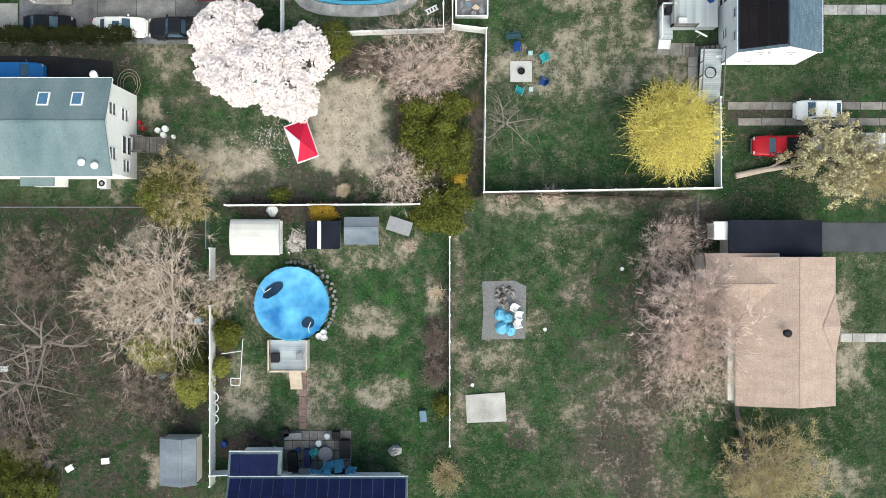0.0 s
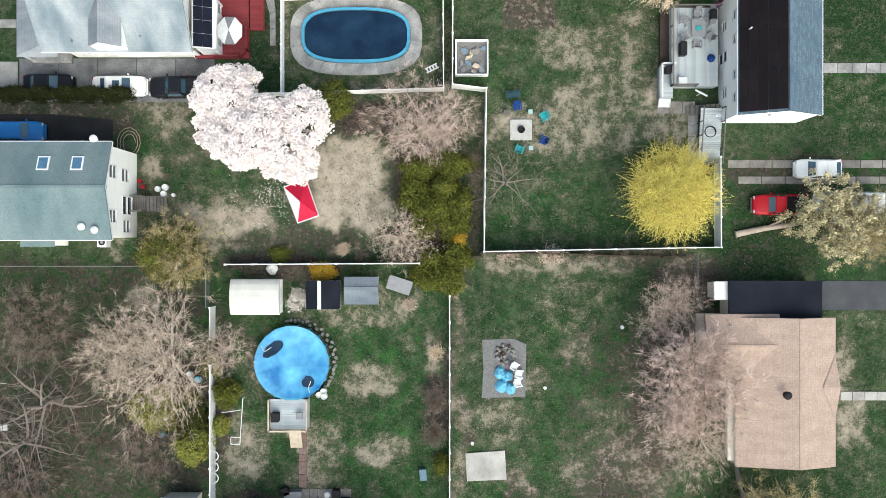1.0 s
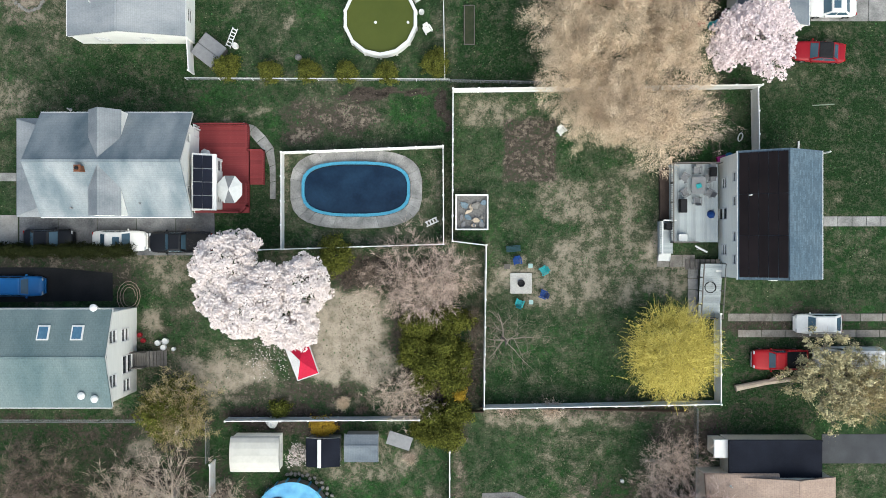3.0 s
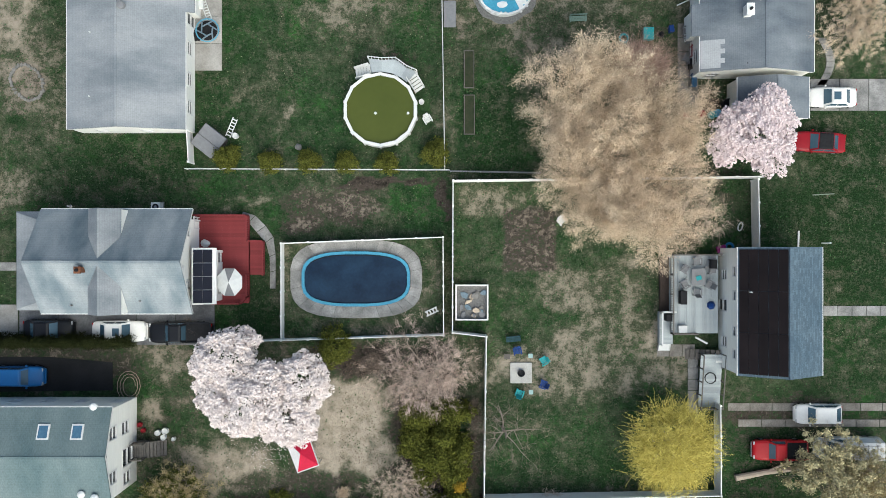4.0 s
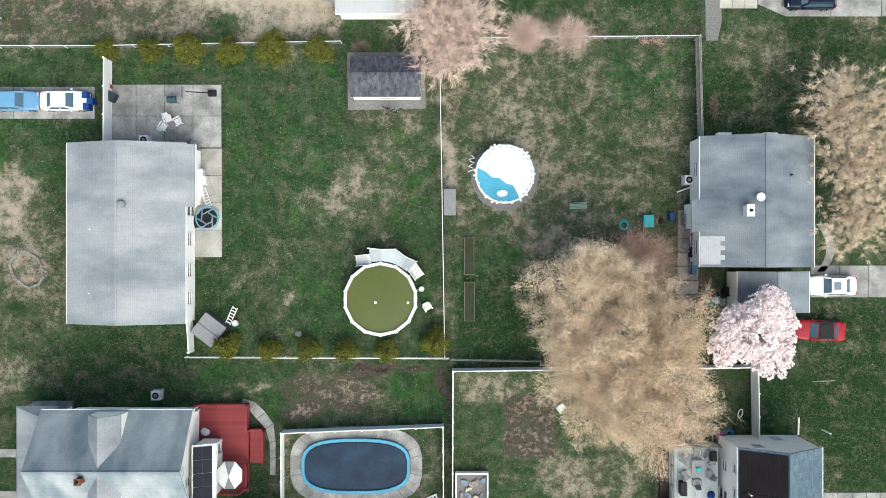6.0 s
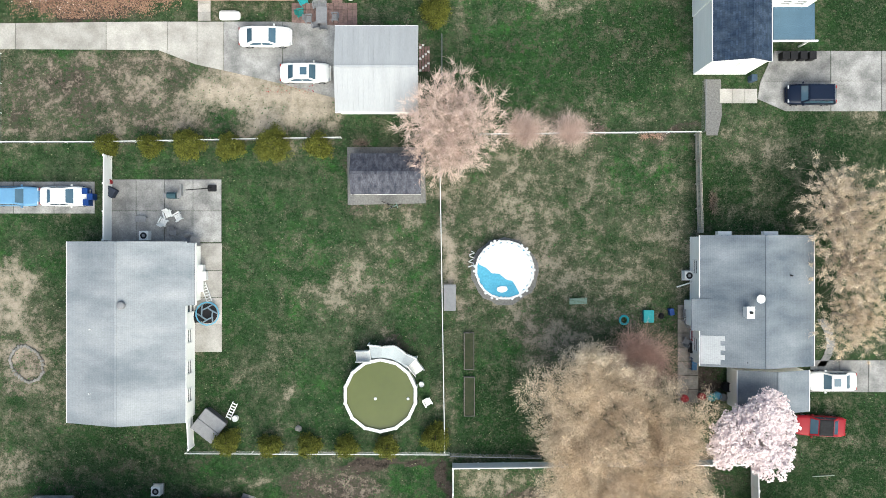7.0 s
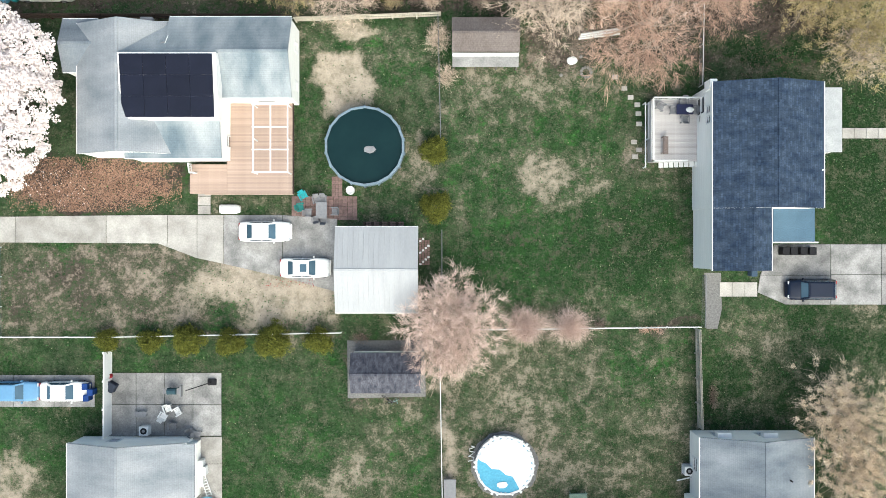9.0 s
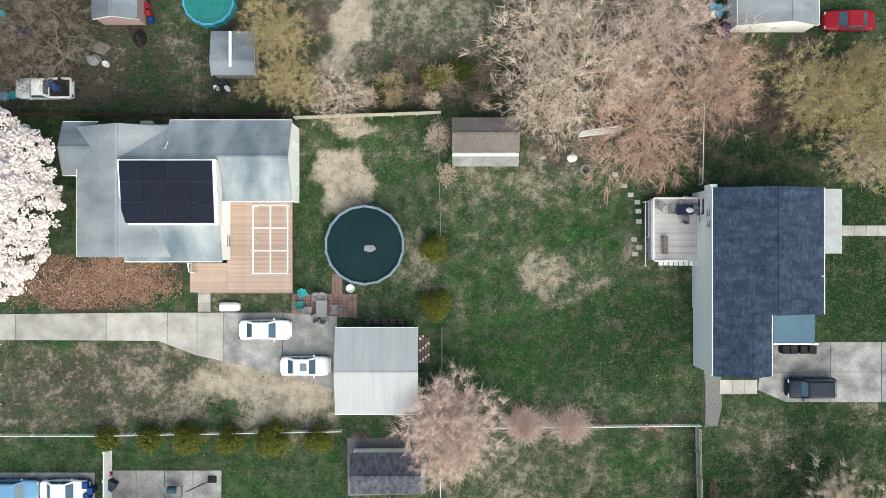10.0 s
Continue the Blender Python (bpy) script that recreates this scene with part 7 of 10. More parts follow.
class Limb(Geo):
    """A trunk with limbs that fork; it keeps the ends of its finest limbs."""

    def __init__(self, seed, forks, lean=(0, 0), spread=0.8, rise=0.25, start=0.25, girth=0.035):
        self.v, self.f = [], []
        self.g, self.ends, self.forks, self.spread, self.rise = random.Random(seed), [], forks, spread, rise
        self.limb(Vector((0, 0, 0)), Vector((lean[0], lean[1], 1)).normalized(), 1.0, girth, 0, start)

    def limb(self, p, d, length, r, level, first=0.3):
        g = self.g
        segs = 4 if level == 0 else 3
        last = level == len(self.forks)
        pts = []
        for k in range(segs):
            d = (d + Vector((g.gauss(0, 0.13), g.gauss(0, 0.13), g.gauss(0, 0.08) + (0.05 if level else 0)))).normalized()
            q = p + d * (length / segs)
            r0, r1 = r * (1 - 0.6 * k / segs), r * (1 - 0.6 * (k + 1) / segs)
            self.tube(p, q, r0, r1, (7, 5, 4, 3, 3)[min(level, 4)], cap=False)
            pts.append((p, q, d, r1))
            p = q
        if last:
            self.ends.append((p, d))
            return
        n = self.forks[level]
        for i in range(n):
            t = first + (1 - first) * (i + g.random()) / n
            a, b, dd, rr = pts[min(segs - 1, int(t * segs))]
            o = a.lerp(b, t * segs - int(t * segs)) if t < 1 else b
            w = i * 2.4 + g.uniform(-0.5, 0.5)
            x = dd.orthogonal().normalized()
            y = dd.cross(x)
            out = (x * math.cos(w) + y * math.sin(w)) * self.spread
            nd = (dd * g.uniform(0.35, 0.7) + out + Vector((0, 0, self.rise))).normalized()
            self.limb(o, nd, length * g.uniform(0.48, 0.68), rr * 0.72, level + 1, 0.2)


def crown_fit(ends):
    e = np.array([p for p, d in ends])
    return np.percentile(np.hypot(e[:, 0] - e[:, 0].mean(), e[:, 1] - e[:, 1].mean()), 90), e


class TreeKind:
    """Meshes of one kind of bare or budding tree, made once at unit size: metres at a crown radius of 1 and a height of 1."""

    def __init__(self, seed, twig_mat, bark_mat, forks=(7, 5, 5), twigs=5, twig_len=0.28, width=0.010, bud=0, bud_size=0.03, bud_mat=None, spread=0.85, rise=0.2, droop=0.03, lean=(0, 0), girth=0.035, clump=0.0):
        g = np.random.RandomState(seed)
        limb = Limb(seed, forks, lean, spread, rise, girth=girth)
        rad, e = crown_fit(limb.ends)
        v = np.array(limb.v)
        k = np.array([0.85 / rad, 0.85 / rad, 0.9 / max(e[:, 2].max(), 0.1)])
        v = v * k
        limb.v = [tuple(p) for p in v]
        self.trunk = limb.mesh("trunk", bark_mat)
        ends = e * k
        ways = np.array([tuple(d) for p, d in limb.ends]) * k
        ways /= np.linalg.norm(ways, axis=1)[:, None]
        st = np.repeat(ends, twigs, 0) + g.normal(scale=0.015, size=(len(ends) * twigs, 3))
        wy = np.repeat(ways, twigs, 0) + g.normal(scale=0.55, size=st.shape)
        q, tips = strands(st, wy, twig_len * g.uniform(0.5, 1.2, len(st)), droop, width, g, steps=3, wiggle=0.2)
        self.crown = quad_mesh("crown", q, twig_mat)
        self.buds = None
        if bud:
            if clump:  # buds gathered in tufts round the ends of the limbs
                c = np.repeat(ends, bud * twigs, 0) + g.normal(scale=clump, size=(len(ends) * bud * twigs, 3))
            else:
                c = np.repeat(tips, bud, 0) + g.normal(scale=twig_len * 0.11, size=(len(tips) * bud, 3))
            self.buds = quad_mesh("buds", leaves(c, bud_size, g), bud_mat)


def tree(kind, where, radius, height, label, turn=0.0, name="tree", category="tree", ry=None, group="trees of the yards"):
    t = thing(name, *where, turn=turn, label=label, category=category, group=group)
    s = Matrix.Diagonal((radius, ry or radius, height, 1))
    for n, m in (("trunk", kind.trunk), ("crown", kind.crown), ("bud_crown", kind.buds)):
        if m:
            o = part(n, m, None, t)
            o.matrix_basis = s
    return t


BARE_A = TreeKind(11, TWIG_BEIGE, BARK_PALE, (8, 6, 5), 11, 0.24, 0.0022, girth=0.05)
BARE_B = TreeKind(12, TWIG_PINK, BARK_PALE, (8, 6, 6), 16, 0.24, 0.0020, rise=0.3, girth=0.04)
BARE_P = TreeKind(22, TWIG_PEACH, BARK_PALE, (9, 6, 6), 18, 0.22, 0.0032, rise=0.3, girth=0.05)
BARE_C = TreeKind(13, TWIG_RED, BARK_PALE, (8, 6, 6), 17, 0.28, 0.0022, rise=0.15, droop=0.10)
BARE_D = TreeKind(14, TWIG_DULL, BARK_DARK, (7, 5, 5), 15, 0.28, 0.0024)
SPARSE = TreeKind(15, TWIG_DULL, BARK_DULL, (6, 4, 3), 5, 0.3, 0.0022, spread=0.95, rise=0.05)
OLIVE = TreeKind(16, TWIG_OLIVE, BARK_PALE, (8, 6, 5), 10, 0.24, 0.0026, bud=5, bud_size=0.0110, bud_mat=BUD_OLIVE, clump=0.045, girth=0.045)
TANTREE = TreeKind(17, TWIG_TAN, BARK_PALE, (9, 6, 6), 14, 0.20, 0.0024, bud=8, bud_size=0.0088, bud_mat=BUD_TAN, rise=0.35, clump=0.062)
PALEBUD = TreeKind(26, TWIG_OLIVE, BARK_DULL, (8, 6, 5), 6, 0.20, 0.0026, bud=12, bud_size=0.0185, bud_mat=BUD_PALE, rise=0.25, clump=0.036)
BEIGEBUD = TreeKind(18, TWIG_BEIGE, BARK_PALE, (8, 6, 5), 11, 0.22, 0.0026, bud=6, bud_size=0.0105, bud_mat=BUD_BEIGE, rise=0.25, clump=0.026)


def brush(where, rx, ry, h, n, material, label, seed, width=0.014, droop=0.05, name="shrub", category="shrub", wiggle=0.16, buds=None):
    """A shrub of thin stems that fan out from the ground, forking once."""
    g = np.random.RandomState(seed)
    t = thing(name, *where, label=label, category=category, group="shrubs")
    n = int(n * 0.9)
    w, rr = g.uniform(0, 2 * np.pi, n), np.sqrt(g.uniform(0, 1, n)) * g.uniform(0.75, 1.05, n)
    rag = 1 + 0.12 * np.sin(4 * w + seed) + 0.10 * np.sin(9 * w + 2 * seed)
    st = np.stack([np.cos(w + 0.6) * rr * rx * 0.3, np.sin(w + 0.6) * rr * ry * 0.3, np.full(n, 0.02)], 1)
    wy = np.stack([np.cos(w) * rx * rr * rag * 0.72, np.sin(w) * ry * rr * rag * 0.72, h * g.uniform(0.5, 1.0, n)], 1)
    ln = np.linalg.norm(wy, axis=1) * g.uniform(0.6, 1.0, n)
    q, tips = strands(st, wy, ln, droop, width * 0.75, g, 4, wiggle * 1.5)
    part("trunk", quad_mesh("trunk", q, material), None, t)
    st2 = np.repeat((q[n * 2:n * 3].mean(1)), 5, 0)
    wy2 = np.repeat(wy / np.linalg.norm(wy, axis=1)[:, None], 5, 0) + g.normal(scale=0.6, size=(n * 5, 3))
    q2, tips2 = strands(st2, wy2, np.repeat(ln, 5) * g.uniform(0.2, 0.5, n * 5), droop, width * 0.5, g, 3, wiggle * 1.6)
    part("crown", quad_mesh("crown", q2, material), None, t)
    if buds:
        c = np.repeat(tips2, 3, 0) + g.normal(scale=0.12, size=(n * 15, 3))
        part("leaves", quad_mesh("leaves", leaves(c, 0.06, g), buds), None, t)
    return t


def lobed(lobes, n, g, shell=0.35):
    """Points near the skin of overlapping balls, denser at the top."""
    lobes = np.array(lobes, float)
    weight = lobes[:, 3] * lobes[:, 4]
    k = g.choice(len(lobes), n, p=weight / weight.sum())
    d = g.normal(size=(n, 3))
    d[:, 2] = np.where(g.rand(n) < 0.8, np.abs(d[:, 2]), d[:, 2])
    d /= np.linalg.norm(d, axis=1)[:, None]
    r = 1 - shell * g.rand(n) ** 2
    # lumps break up the skin
    lump = 1 + 0.10 * np.sin(d[:, 0] * 9 + k * 2) * np.sin(d[:, 1] * 8 + k) + 0.06 * np.sin(d[:, 2] * 13 + d[:, 0] * 11)
    return lobes[k, :3] + d * lobes[k, 3:6] * (r * lump)[:, None]


def clustered(points, per, scale, g):
    return np.repeat(points, per, 0) + g.normal(scale=scale, size=(len(points) * per, 3))


def blossom_tree(where, lobes, material, label, seed, n=600, per=70, size=0.095, height=5.0):
    """Trunk and limbs reaching into every lobe of a crown of flower clusters."""
    g = np.random.RandomState(seed)
    lobes = [(x * 0.93, y * 0.93, z, a * 0.92, b_ * 0.92, c_ * 0.92) for x, y, z, a, b_, c_ in lobes]
    t = thing("blossom_tree", *where, label=label, category="tree", group="blossom trees")
    b = Geo()
    b.tube((0, 0, 0), (0.1, 0.05, height * 0.3), 0.32, 0.24, 9, cap=False)
    for lx, ly, lz, *_ in lobes:
        m = (lx * 0.45 + 0.1, ly * 0.45, height * 0.3 + (lz - height * 0.3) * 0.6)
        b.tube((0.1, 0.05, height * 0.28), m, 0.17, 0.11, 6, cap=False)
        b.tube(m, (lx, ly, lz), 0.11, 0.05, 5, cap=False)
        for _ in range(7):
            e = (lx + g.normal() * 1.0, ly + g.normal() * 1.0, lz + abs(g.normal()) * 0.7)
            b.tube((lx * 0.9, ly * 0.9, lz * 0.97), e, 0.05, 0.012, 4, cap=False)
    part("trunk", b, BARK_DARK, t)
    pts = lobed(lobes, n, g, 0.22)
    # openings where the crown thins out
    keep = np.sin(pts[:, 0] * 1.9 + seed) * np.sin(pts[:, 1] * 2.1 + 2 * seed) + g.normal(scale=0.35, size=n) > -0.95
    pts = pts[keep]
    # each puff: flowers over the upper skin of a small ball
    d = g.normal(size=(len(pts) * per, 3))
    d[:, 2] = np.abs(d[:, 2]) * 0.8
    d /= np.linalg.norm(d, axis=1)[:, None]
    puff = np.repeat(g.uniform(0.22, 0.50, len(pts)), per)
    c = np.repeat(pts, per, 0) + d * (puff * g.uniform(0.75, 1.08, len(puff)))[:, None]
    part("crown", quad_mesh("crown", leaves(c, size, g, 1.6), material), None, t)
    return t


def evergreen(where, rx, ry, h, material, label, seed, name="evergreen_shrub", n=900, lobes=None, size=0.07, category="shrub", per=9):
    """A dense bush or conifer: sprays of small leaves over one or more rounded cones."""
    g = np.random.RandomState(seed)
    t = thing(name, *where, label=label, category=category, group="evergreens")
    part("trunk", Geo().tube((0, 0, 0), (0, 0, h * 0.7), 0.09, 0.04, 6), BARK_DARK, t)
    if lobes is None:
        u = g.rand(n) ** 0.7
        w = g.uniform(0, 2 * np.pi, n)
        prof = np.sqrt(np.clip(1 - (1 - u) ** 2.2, 0, 1)) if h < 2.2 * max(rx, ry) else u ** 0.75
        lump = 1 + 0.16 * np.sin(3 * w + seed) + 0.16 * np.sin(7 * w + 9 * u + seed) + 0.1 * np.sin(13 * w + 17 * u)
        k = prof * lump * (1 - 0.5 * g.rand(n) ** 2)
        pts = np.stack([np.cos(w) * rx * k, np.sin(w) * ry * k, h * (1 - u * 0.92)], 1)
    else:
        pts = lobed(lobes, n // 2, g, 0.6)
    pts = pts[::3]
    c = clustered(pts, per * 3, (size * 2.1, size * 2.1, size * 1.3), g)
    part("foliage", quad_mesh("foliage", leaves(c, size, g, 0.3), material), None, t)
    return t


# blossom trees
blossom_tree((-15.65, 15.50), [(-3.2, 2.9, 5.6, 2.7, 2.6, 2.0), (4.1, 0.9, 5.4, 2.2, 2.7, 1.9), (-1.0, -1.0, 6.2, 3.2, 2.6, 1.9), (2.6, -2.4, 5.4, 2.6, 2.3, 1.8), (-3.7, 0.1, 5.2, 2.1, 2.1, 1.8), (0.6, 1.1, 5.8, 2.3, 1.7, 1.6), (-1.8, 4.6, 5.0, 1.7, 1.2, 1.4), (3.6, -3.2, 4.8, 1.7, 1.6, 1.4)],
             PETAL_WHITE, "large tree in full white blossom", 31, 1300, 44)
blossom_tree((26.20, 37.56), [(0.0, 0.3, 5.2, 2.8, 2.5, 1.7), (1.5, 2.4, 5.2, 1.9, 1.8, 1.4), (1.9, -2.0, 4.9, 1.8, 1.8, 1.4), (-1.7, 0.4, 4.9, 1.7, 1.6, 1.3), (-2.0, -1.4, 4.6, 1.5, 1.4, 1.2), (3.0, 0.6, 4.8, 1.3, 1.8, 1.2)],
             PETAL_PINK, "small tree in pale pink blossom", 32, 640, 40)
blossom_tree((-37.97, 84.02), [(-1.0, 6.0, 5.2, 3.6, 3.0, 1.9), (2.2, 4.0, 5.3, 3.2, 3.0, 1.8), (2.7, 0.0, 5.6, 3.2, 3.2, 2.0), (1.6, -4.2, 5.4, 3.0, 3.0, 1.9), (-2.8, -2.5, 5.8, 3.5, 4.0, 2.2), (-3.5, 2.5, 6.0, 3.5, 3.5, 2.2), (-0.6, -6.8, 4.8, 2.5, 2.0, 1.6), (0.5, 1.5, 6.2, 3, 3, 2)],
             PETAL_WHITE, "broad white-flowering tree over the drive", 33, 1700, 42)

# yellow weeping tree
g = np.random.RandomState(41)
t = thing("yellow_tree", *(20.15, 10.35), label="bright yellow spring tree with fine drooping twigs", category="tree", group="trees of the yards")
b = Geo().tube((0, 0, 0), (0.1, 0, 2.2), 0.22, 0.17, 8, cap=False)
for i in range(9):
    w = i * 0.7
    b.tube((0.1, 0, 2.0), (2.2 * math.cos(w), 2.2 * math.sin(w), 4.0 + 0.3 * (i % 3)), 0.1, 0.04, 5, cap=False)
part("trunk", b, BARK_PALE, t)
n = 5200
hubs = np.array([(3.0 * f * math.cos(a), 3.2 * f * math.sin(a), 5.0 - 1.9 * f * f) for f, m in ((0.0, 1), (0.45, 6), (0.85, 11)) for a in (2 * math.pi * (k + 0.3 * f) / m for k in range(m))])
hub = hubs[g.randint(0, len(hubs), n)]
st = hub + g.normal(scale=(0.55, 0.55, 0.3), size=(n, 3))
wy = hub * (0.22, 0.22, 0) + g.normal(scale=(0.75, 0.75, 0.35), size=(n, 3)) + (0, 0, 0.15)
q, tips = strands(st, wy, g.uniform(0.6, 2.0, n), 0.13, 0.02, g, 4, 0.22)
part("crown", quad_mesh("crown", q, YELLOW), None, t)
part("leaves", quad_mesh("leaves", leaves(clustered(q[::4].mean(1), 2, 0.08, g), 0.05, g), YELLOW), None, t)

# the great tan tree, three stems grown together, and its neighbours
tree(TANTREE, (13.70, 41.40), 5.4, 11.5, "very large budding tree with dense tan twigs", 20)
tree(TANTREE, (16.50, 32.70), 5.2, 10.5, "large budding tree with dense tan twigs", 130)
tree(TANTREE, (18.00, 37.00), 4.5, 11.0, "budding tree with tan twigs", 250)
tree(TANTREE, (12.60, 36.60), 4.6, 9.5, "budding tree with tan twigs at the lawn's edge", 70)
tree(TANTREE, (14.60, 30.80), 4.0, 8.0, "smaller budding tree with tan twigs", 310)
tree(BARE_A, (21.80, 31.18), 4.0, 6.5, "bare tree with pale branches by the white fence", 10)
brush((17.50, 43.60), 3.4, 3.3, 6.2, 1500, TWIG_RUSSET, "bare reddish-brown shrub on the lawn", 51, droop=0.03)
tree(BEIGEBUD, (34.64, 56.58), 4.4, 7.5, "budding beige tree by the street", 40)
tree(BEIGEBUD, (36.82, 52.94), 4.6, 8.0, "budding beige tree in front of the grey house", 160)
tree(BEIGEBUD, (35.88, 47.67), 3.4, 6.0, "small budding beige tree by the walk", 280)

# south: bare trees of the pool yard and the wooded yards
tree(BARE_B, (-0.60, 16.20), 4.6, 5.2, "bare tree with fine pinkish twigs", 15)
brush((0.31, 15.82), 3.0, 2.6, 3.0, 220, TWIG_PINK, "fine pinkish undergrowth by the white fence", 16, width=0.02)
tree(BARE_A, (-4.25, 6.23), 2.9, 4.2, "small bare tree with pale beige branches", 200)
tree(SPARSE, (5.47, 11.33), 4.0, 5.0, "thin bare tree with few branches", 75)
tree(BARE_A, (-24.48, -2.89), 6.9, 8.5, "spreading bare tree with thick beige branches", 95, ry=5.0)
tree(BARE_A, (-28.41, -4.44), 4.0, 6.0, "bare beige tree in the wooded yard", 300)
tree(BARE_A, (-19.26, -3.46), 2.6, 4.5, "small bare tree beside the pool fence", 30)
tree(SPARSE, (-35.29, -8.35), 6.5, 8.0, "gaunt bare tree with long pale limbs", 330)
tree(SPARSE, (-37.54, -11.90), 6.0, 7.0, "gaunt bare tree with forked limbs", 60)
tree(BARE_D, (-26.36, -12.58), 3.4, 4.5, "dull brown bare tree with fine twigs", 45)
tree(BARE_D, (-36.30, -1.45), 4.0, 5.0, "dull bare tree over brown undergrowth", 145)
tree(BARE_D, (-38.31, -16.00), 4.5, 5.0, "dull brown bare tree by the path", 215)
tree(OLIVE, (-23.35, 4.53), 3.4, 6.0, "half-leafed olive-green tree behind the house", 0)
evergreen((-24.36, 4.83), 2.6, 2.6, 4.6, NEEDLE_OLIVE, "loose olive-green conifer behind the house", 61, n=1300, size=0.09)
for k, (p, r, m) in enumerate((((-25.97, -9.19), 1.9, NEEDLE_YELLOW), ((-22.70, -12.31), 1.6, NEEDLE_YELLOW), ((-23.58, -8.26), 1.2, NEEDLE_GREEN), ((-38.39, -21.51), 2.7, NEEDLE_OLIVE), ((-38.65, -18.65), 1.8, NEEDLE_GREEN), ((-21.25, -5.40), 0.8, NEEDLE_GREEN), ((-22.81, -9.82), 1.2, NEEDLE), ((-20.36, -10.75), 0.7, NEEDLE_YELLOW), ((-19.69, -7.74), 1.1, NEEDLE_GREEN))):
    evergreen(p, r, r, 1.7 * r, m, "bushy evergreen shrub at the wooded yard's edge", 62 + k, n=int(330 * r * r) + 200, size=0.075)
evergreen((-9.82, 18.86), 1.35, 1.7, 2.6, NEEDLE_OLIVE, "rounded olive evergreen beside the blossom tree", 71, n=800)
for k, (p, rx, ry, h) in enumerate((((-2.18, 12.52), 1.5, 1.2, 3.0), ((0.83, 12.94), 1.6, 1.1, 3.2), ((-2.55, 10.44), 1.3, 1.5, 2.8), ((0.05, 10.86), 1.5, 1.4, 3.6), ((-0.83, 8.99), 1.7, 1.3, 3.2), ((1.45, 9.30), 1.0, 1.5, 2.6), ((-1.66, 7.32), 1.1, 0.9, 2.2), ((0.83, 7.32), 1.2, 0.9, 2.6),
                                    ((-0.99, 4.47), 1.3, 1.2, 3.0), ((1.09, 4.73), 1.3, 1.1, 2.6), ((0.05, 2.75), 1.7, 1.3, 3.0), ((-1.77, 2.91), 0.9, 1.0, 2.0))):
    evergreen(p, rx, ry, h, NEEDLE_GREEN, "tall shaggy evergreen in a dark clump", 170 + k, n=int(300 * rx * ry) + 180, size=0.085)
evergreen((1.45, 6.29), 0.6, 0.85, 2.2, ORANGE, "small yellow-leaved shrub by the evergreens", 74, n=260)
brush((-9.14, 5.35), 0.9, 0.9, 1.0, 260, BUD_TAN, "round tan ornamental grass", 75, droop=0.12, name="ornamental_grass", category="grass")
evergreen((-14.91, 4.88), 0.8, 0.7, 0.9, NEEDLE_OLIVE, "small olive shrub by the fence", 76, n=220)
evergreen((-10.96, 3.27), 1.1, 0.7, 1.4, ORANGE, "orange-yellow flowering shrub behind the sheds", 77, n=420)
brush((-13.35, 0.68), 1.2, 1.3, 1.6, 45, TWIG_DULL, "shrub with small white flower specks", 78, buds=PETAL_WHITE)
brush((-0.73, -8.26), 1.5, 1.9, 1.9, 330, TWIG_DULL, "bare brown shrub along the fence", 79)
brush((-0.83, -11.38), 1.6, 2.0, 1.8, 330, TWIG_DULL, "bare brown shrub along the fence", 80)
brush((-0.62, -4.10), 1.0, 1.0, 1.1, 220, BUD_TAN, "tan ornamental grass by the fence", 81, droop=0.12, name="ornamental_grass", category="grass")
brush((-3.06, 0.21), 1.0, 0.9, 1.0, 160, TWIG_BEIGE, "low bare shrub on the lawn", 82)
evergreen((-0.05, -14.39), 0.75, 0.9, 1.2, NEEDLE_GREEN, "low evergreen by the fence", 83, n=260)
brush((0.31, -20.73), 2.0, 2.3, 2.4, 380, TWIG_OLIVE, "tangled olive-brown shrub by the fence", 84)
brush((-6.44, 17.19), 1.9, 1.4, 2.0, 330, TWIG_DULL, "dull bare shrub by the fence", 85)
brush((2.91, 12.52), 1.0, 2.4, 2.0, 240, TWIG_DULL, "bare shrub along the white fence", 86)
brush((-0.73, 7.32), 2.0, 1.4, 2.2, 260, TWIG_DULL, "bare brown undergrowth by the evergreens", 87)
brush((-7.48, 4.73), 1.0, 0.7, 1.0, 120, TWIG_DULL, "low bare shrub by the fence", 88)
brush((-23.06, 20.57), 1.0, 1.2, 1.5, 160, TWIG_DULL, "bare shrub beside the parked pickup", 89)
brush((9.85, 4.80), 1.9, 1.3, 1.6, 260, TWIG_BEIGE, "dry beige vine on the fence", 90)
brush((5.98, 4.59), 1.6, 0.8, 1.2, 160, TWIG_PINK, "dry twigs along the fence", 91)

# south-east: bare trees over the tan house
tree(BARE_P, (21.65, -6.62), 5.0, 8.0, "large bare tree with pinkish-beige twigs", 35)
tree(BARE_A, (22.02, -10.19), 4.2, 6.5, "bare beige tree beside the tan house", 125)
tree(BARE_B, (19.10, 0.05), 3.3, 5.5, "bare pinkish tree at the back fence", 215)
tree(SPARSE, (22.62, -5.84), 5.0, 8.0, "thin bare limbs reaching over the tan roof", 290)
tree(OLIVE, (30.27, -19.59), 4.8, 5.5, "olive-brown brush at the roadside", 80)
tree(OLIVE, (27.77, -21.31), 3.0, 3.6, "low olive-brown brush by the road", 180)
tree(PALEBUD, (33.90, 7.71), 4.2, 6.0, "grey-green leafing tree with a leaning trunk", 10)
tree(OLIVE, (37.86, 7.22), 3.3, 6.0, "olive leafing tree by the street", 100)
t = thing("fallen_trunk", *(26.81, 6.70), label="pale tree trunk lying across the grass", category="log")
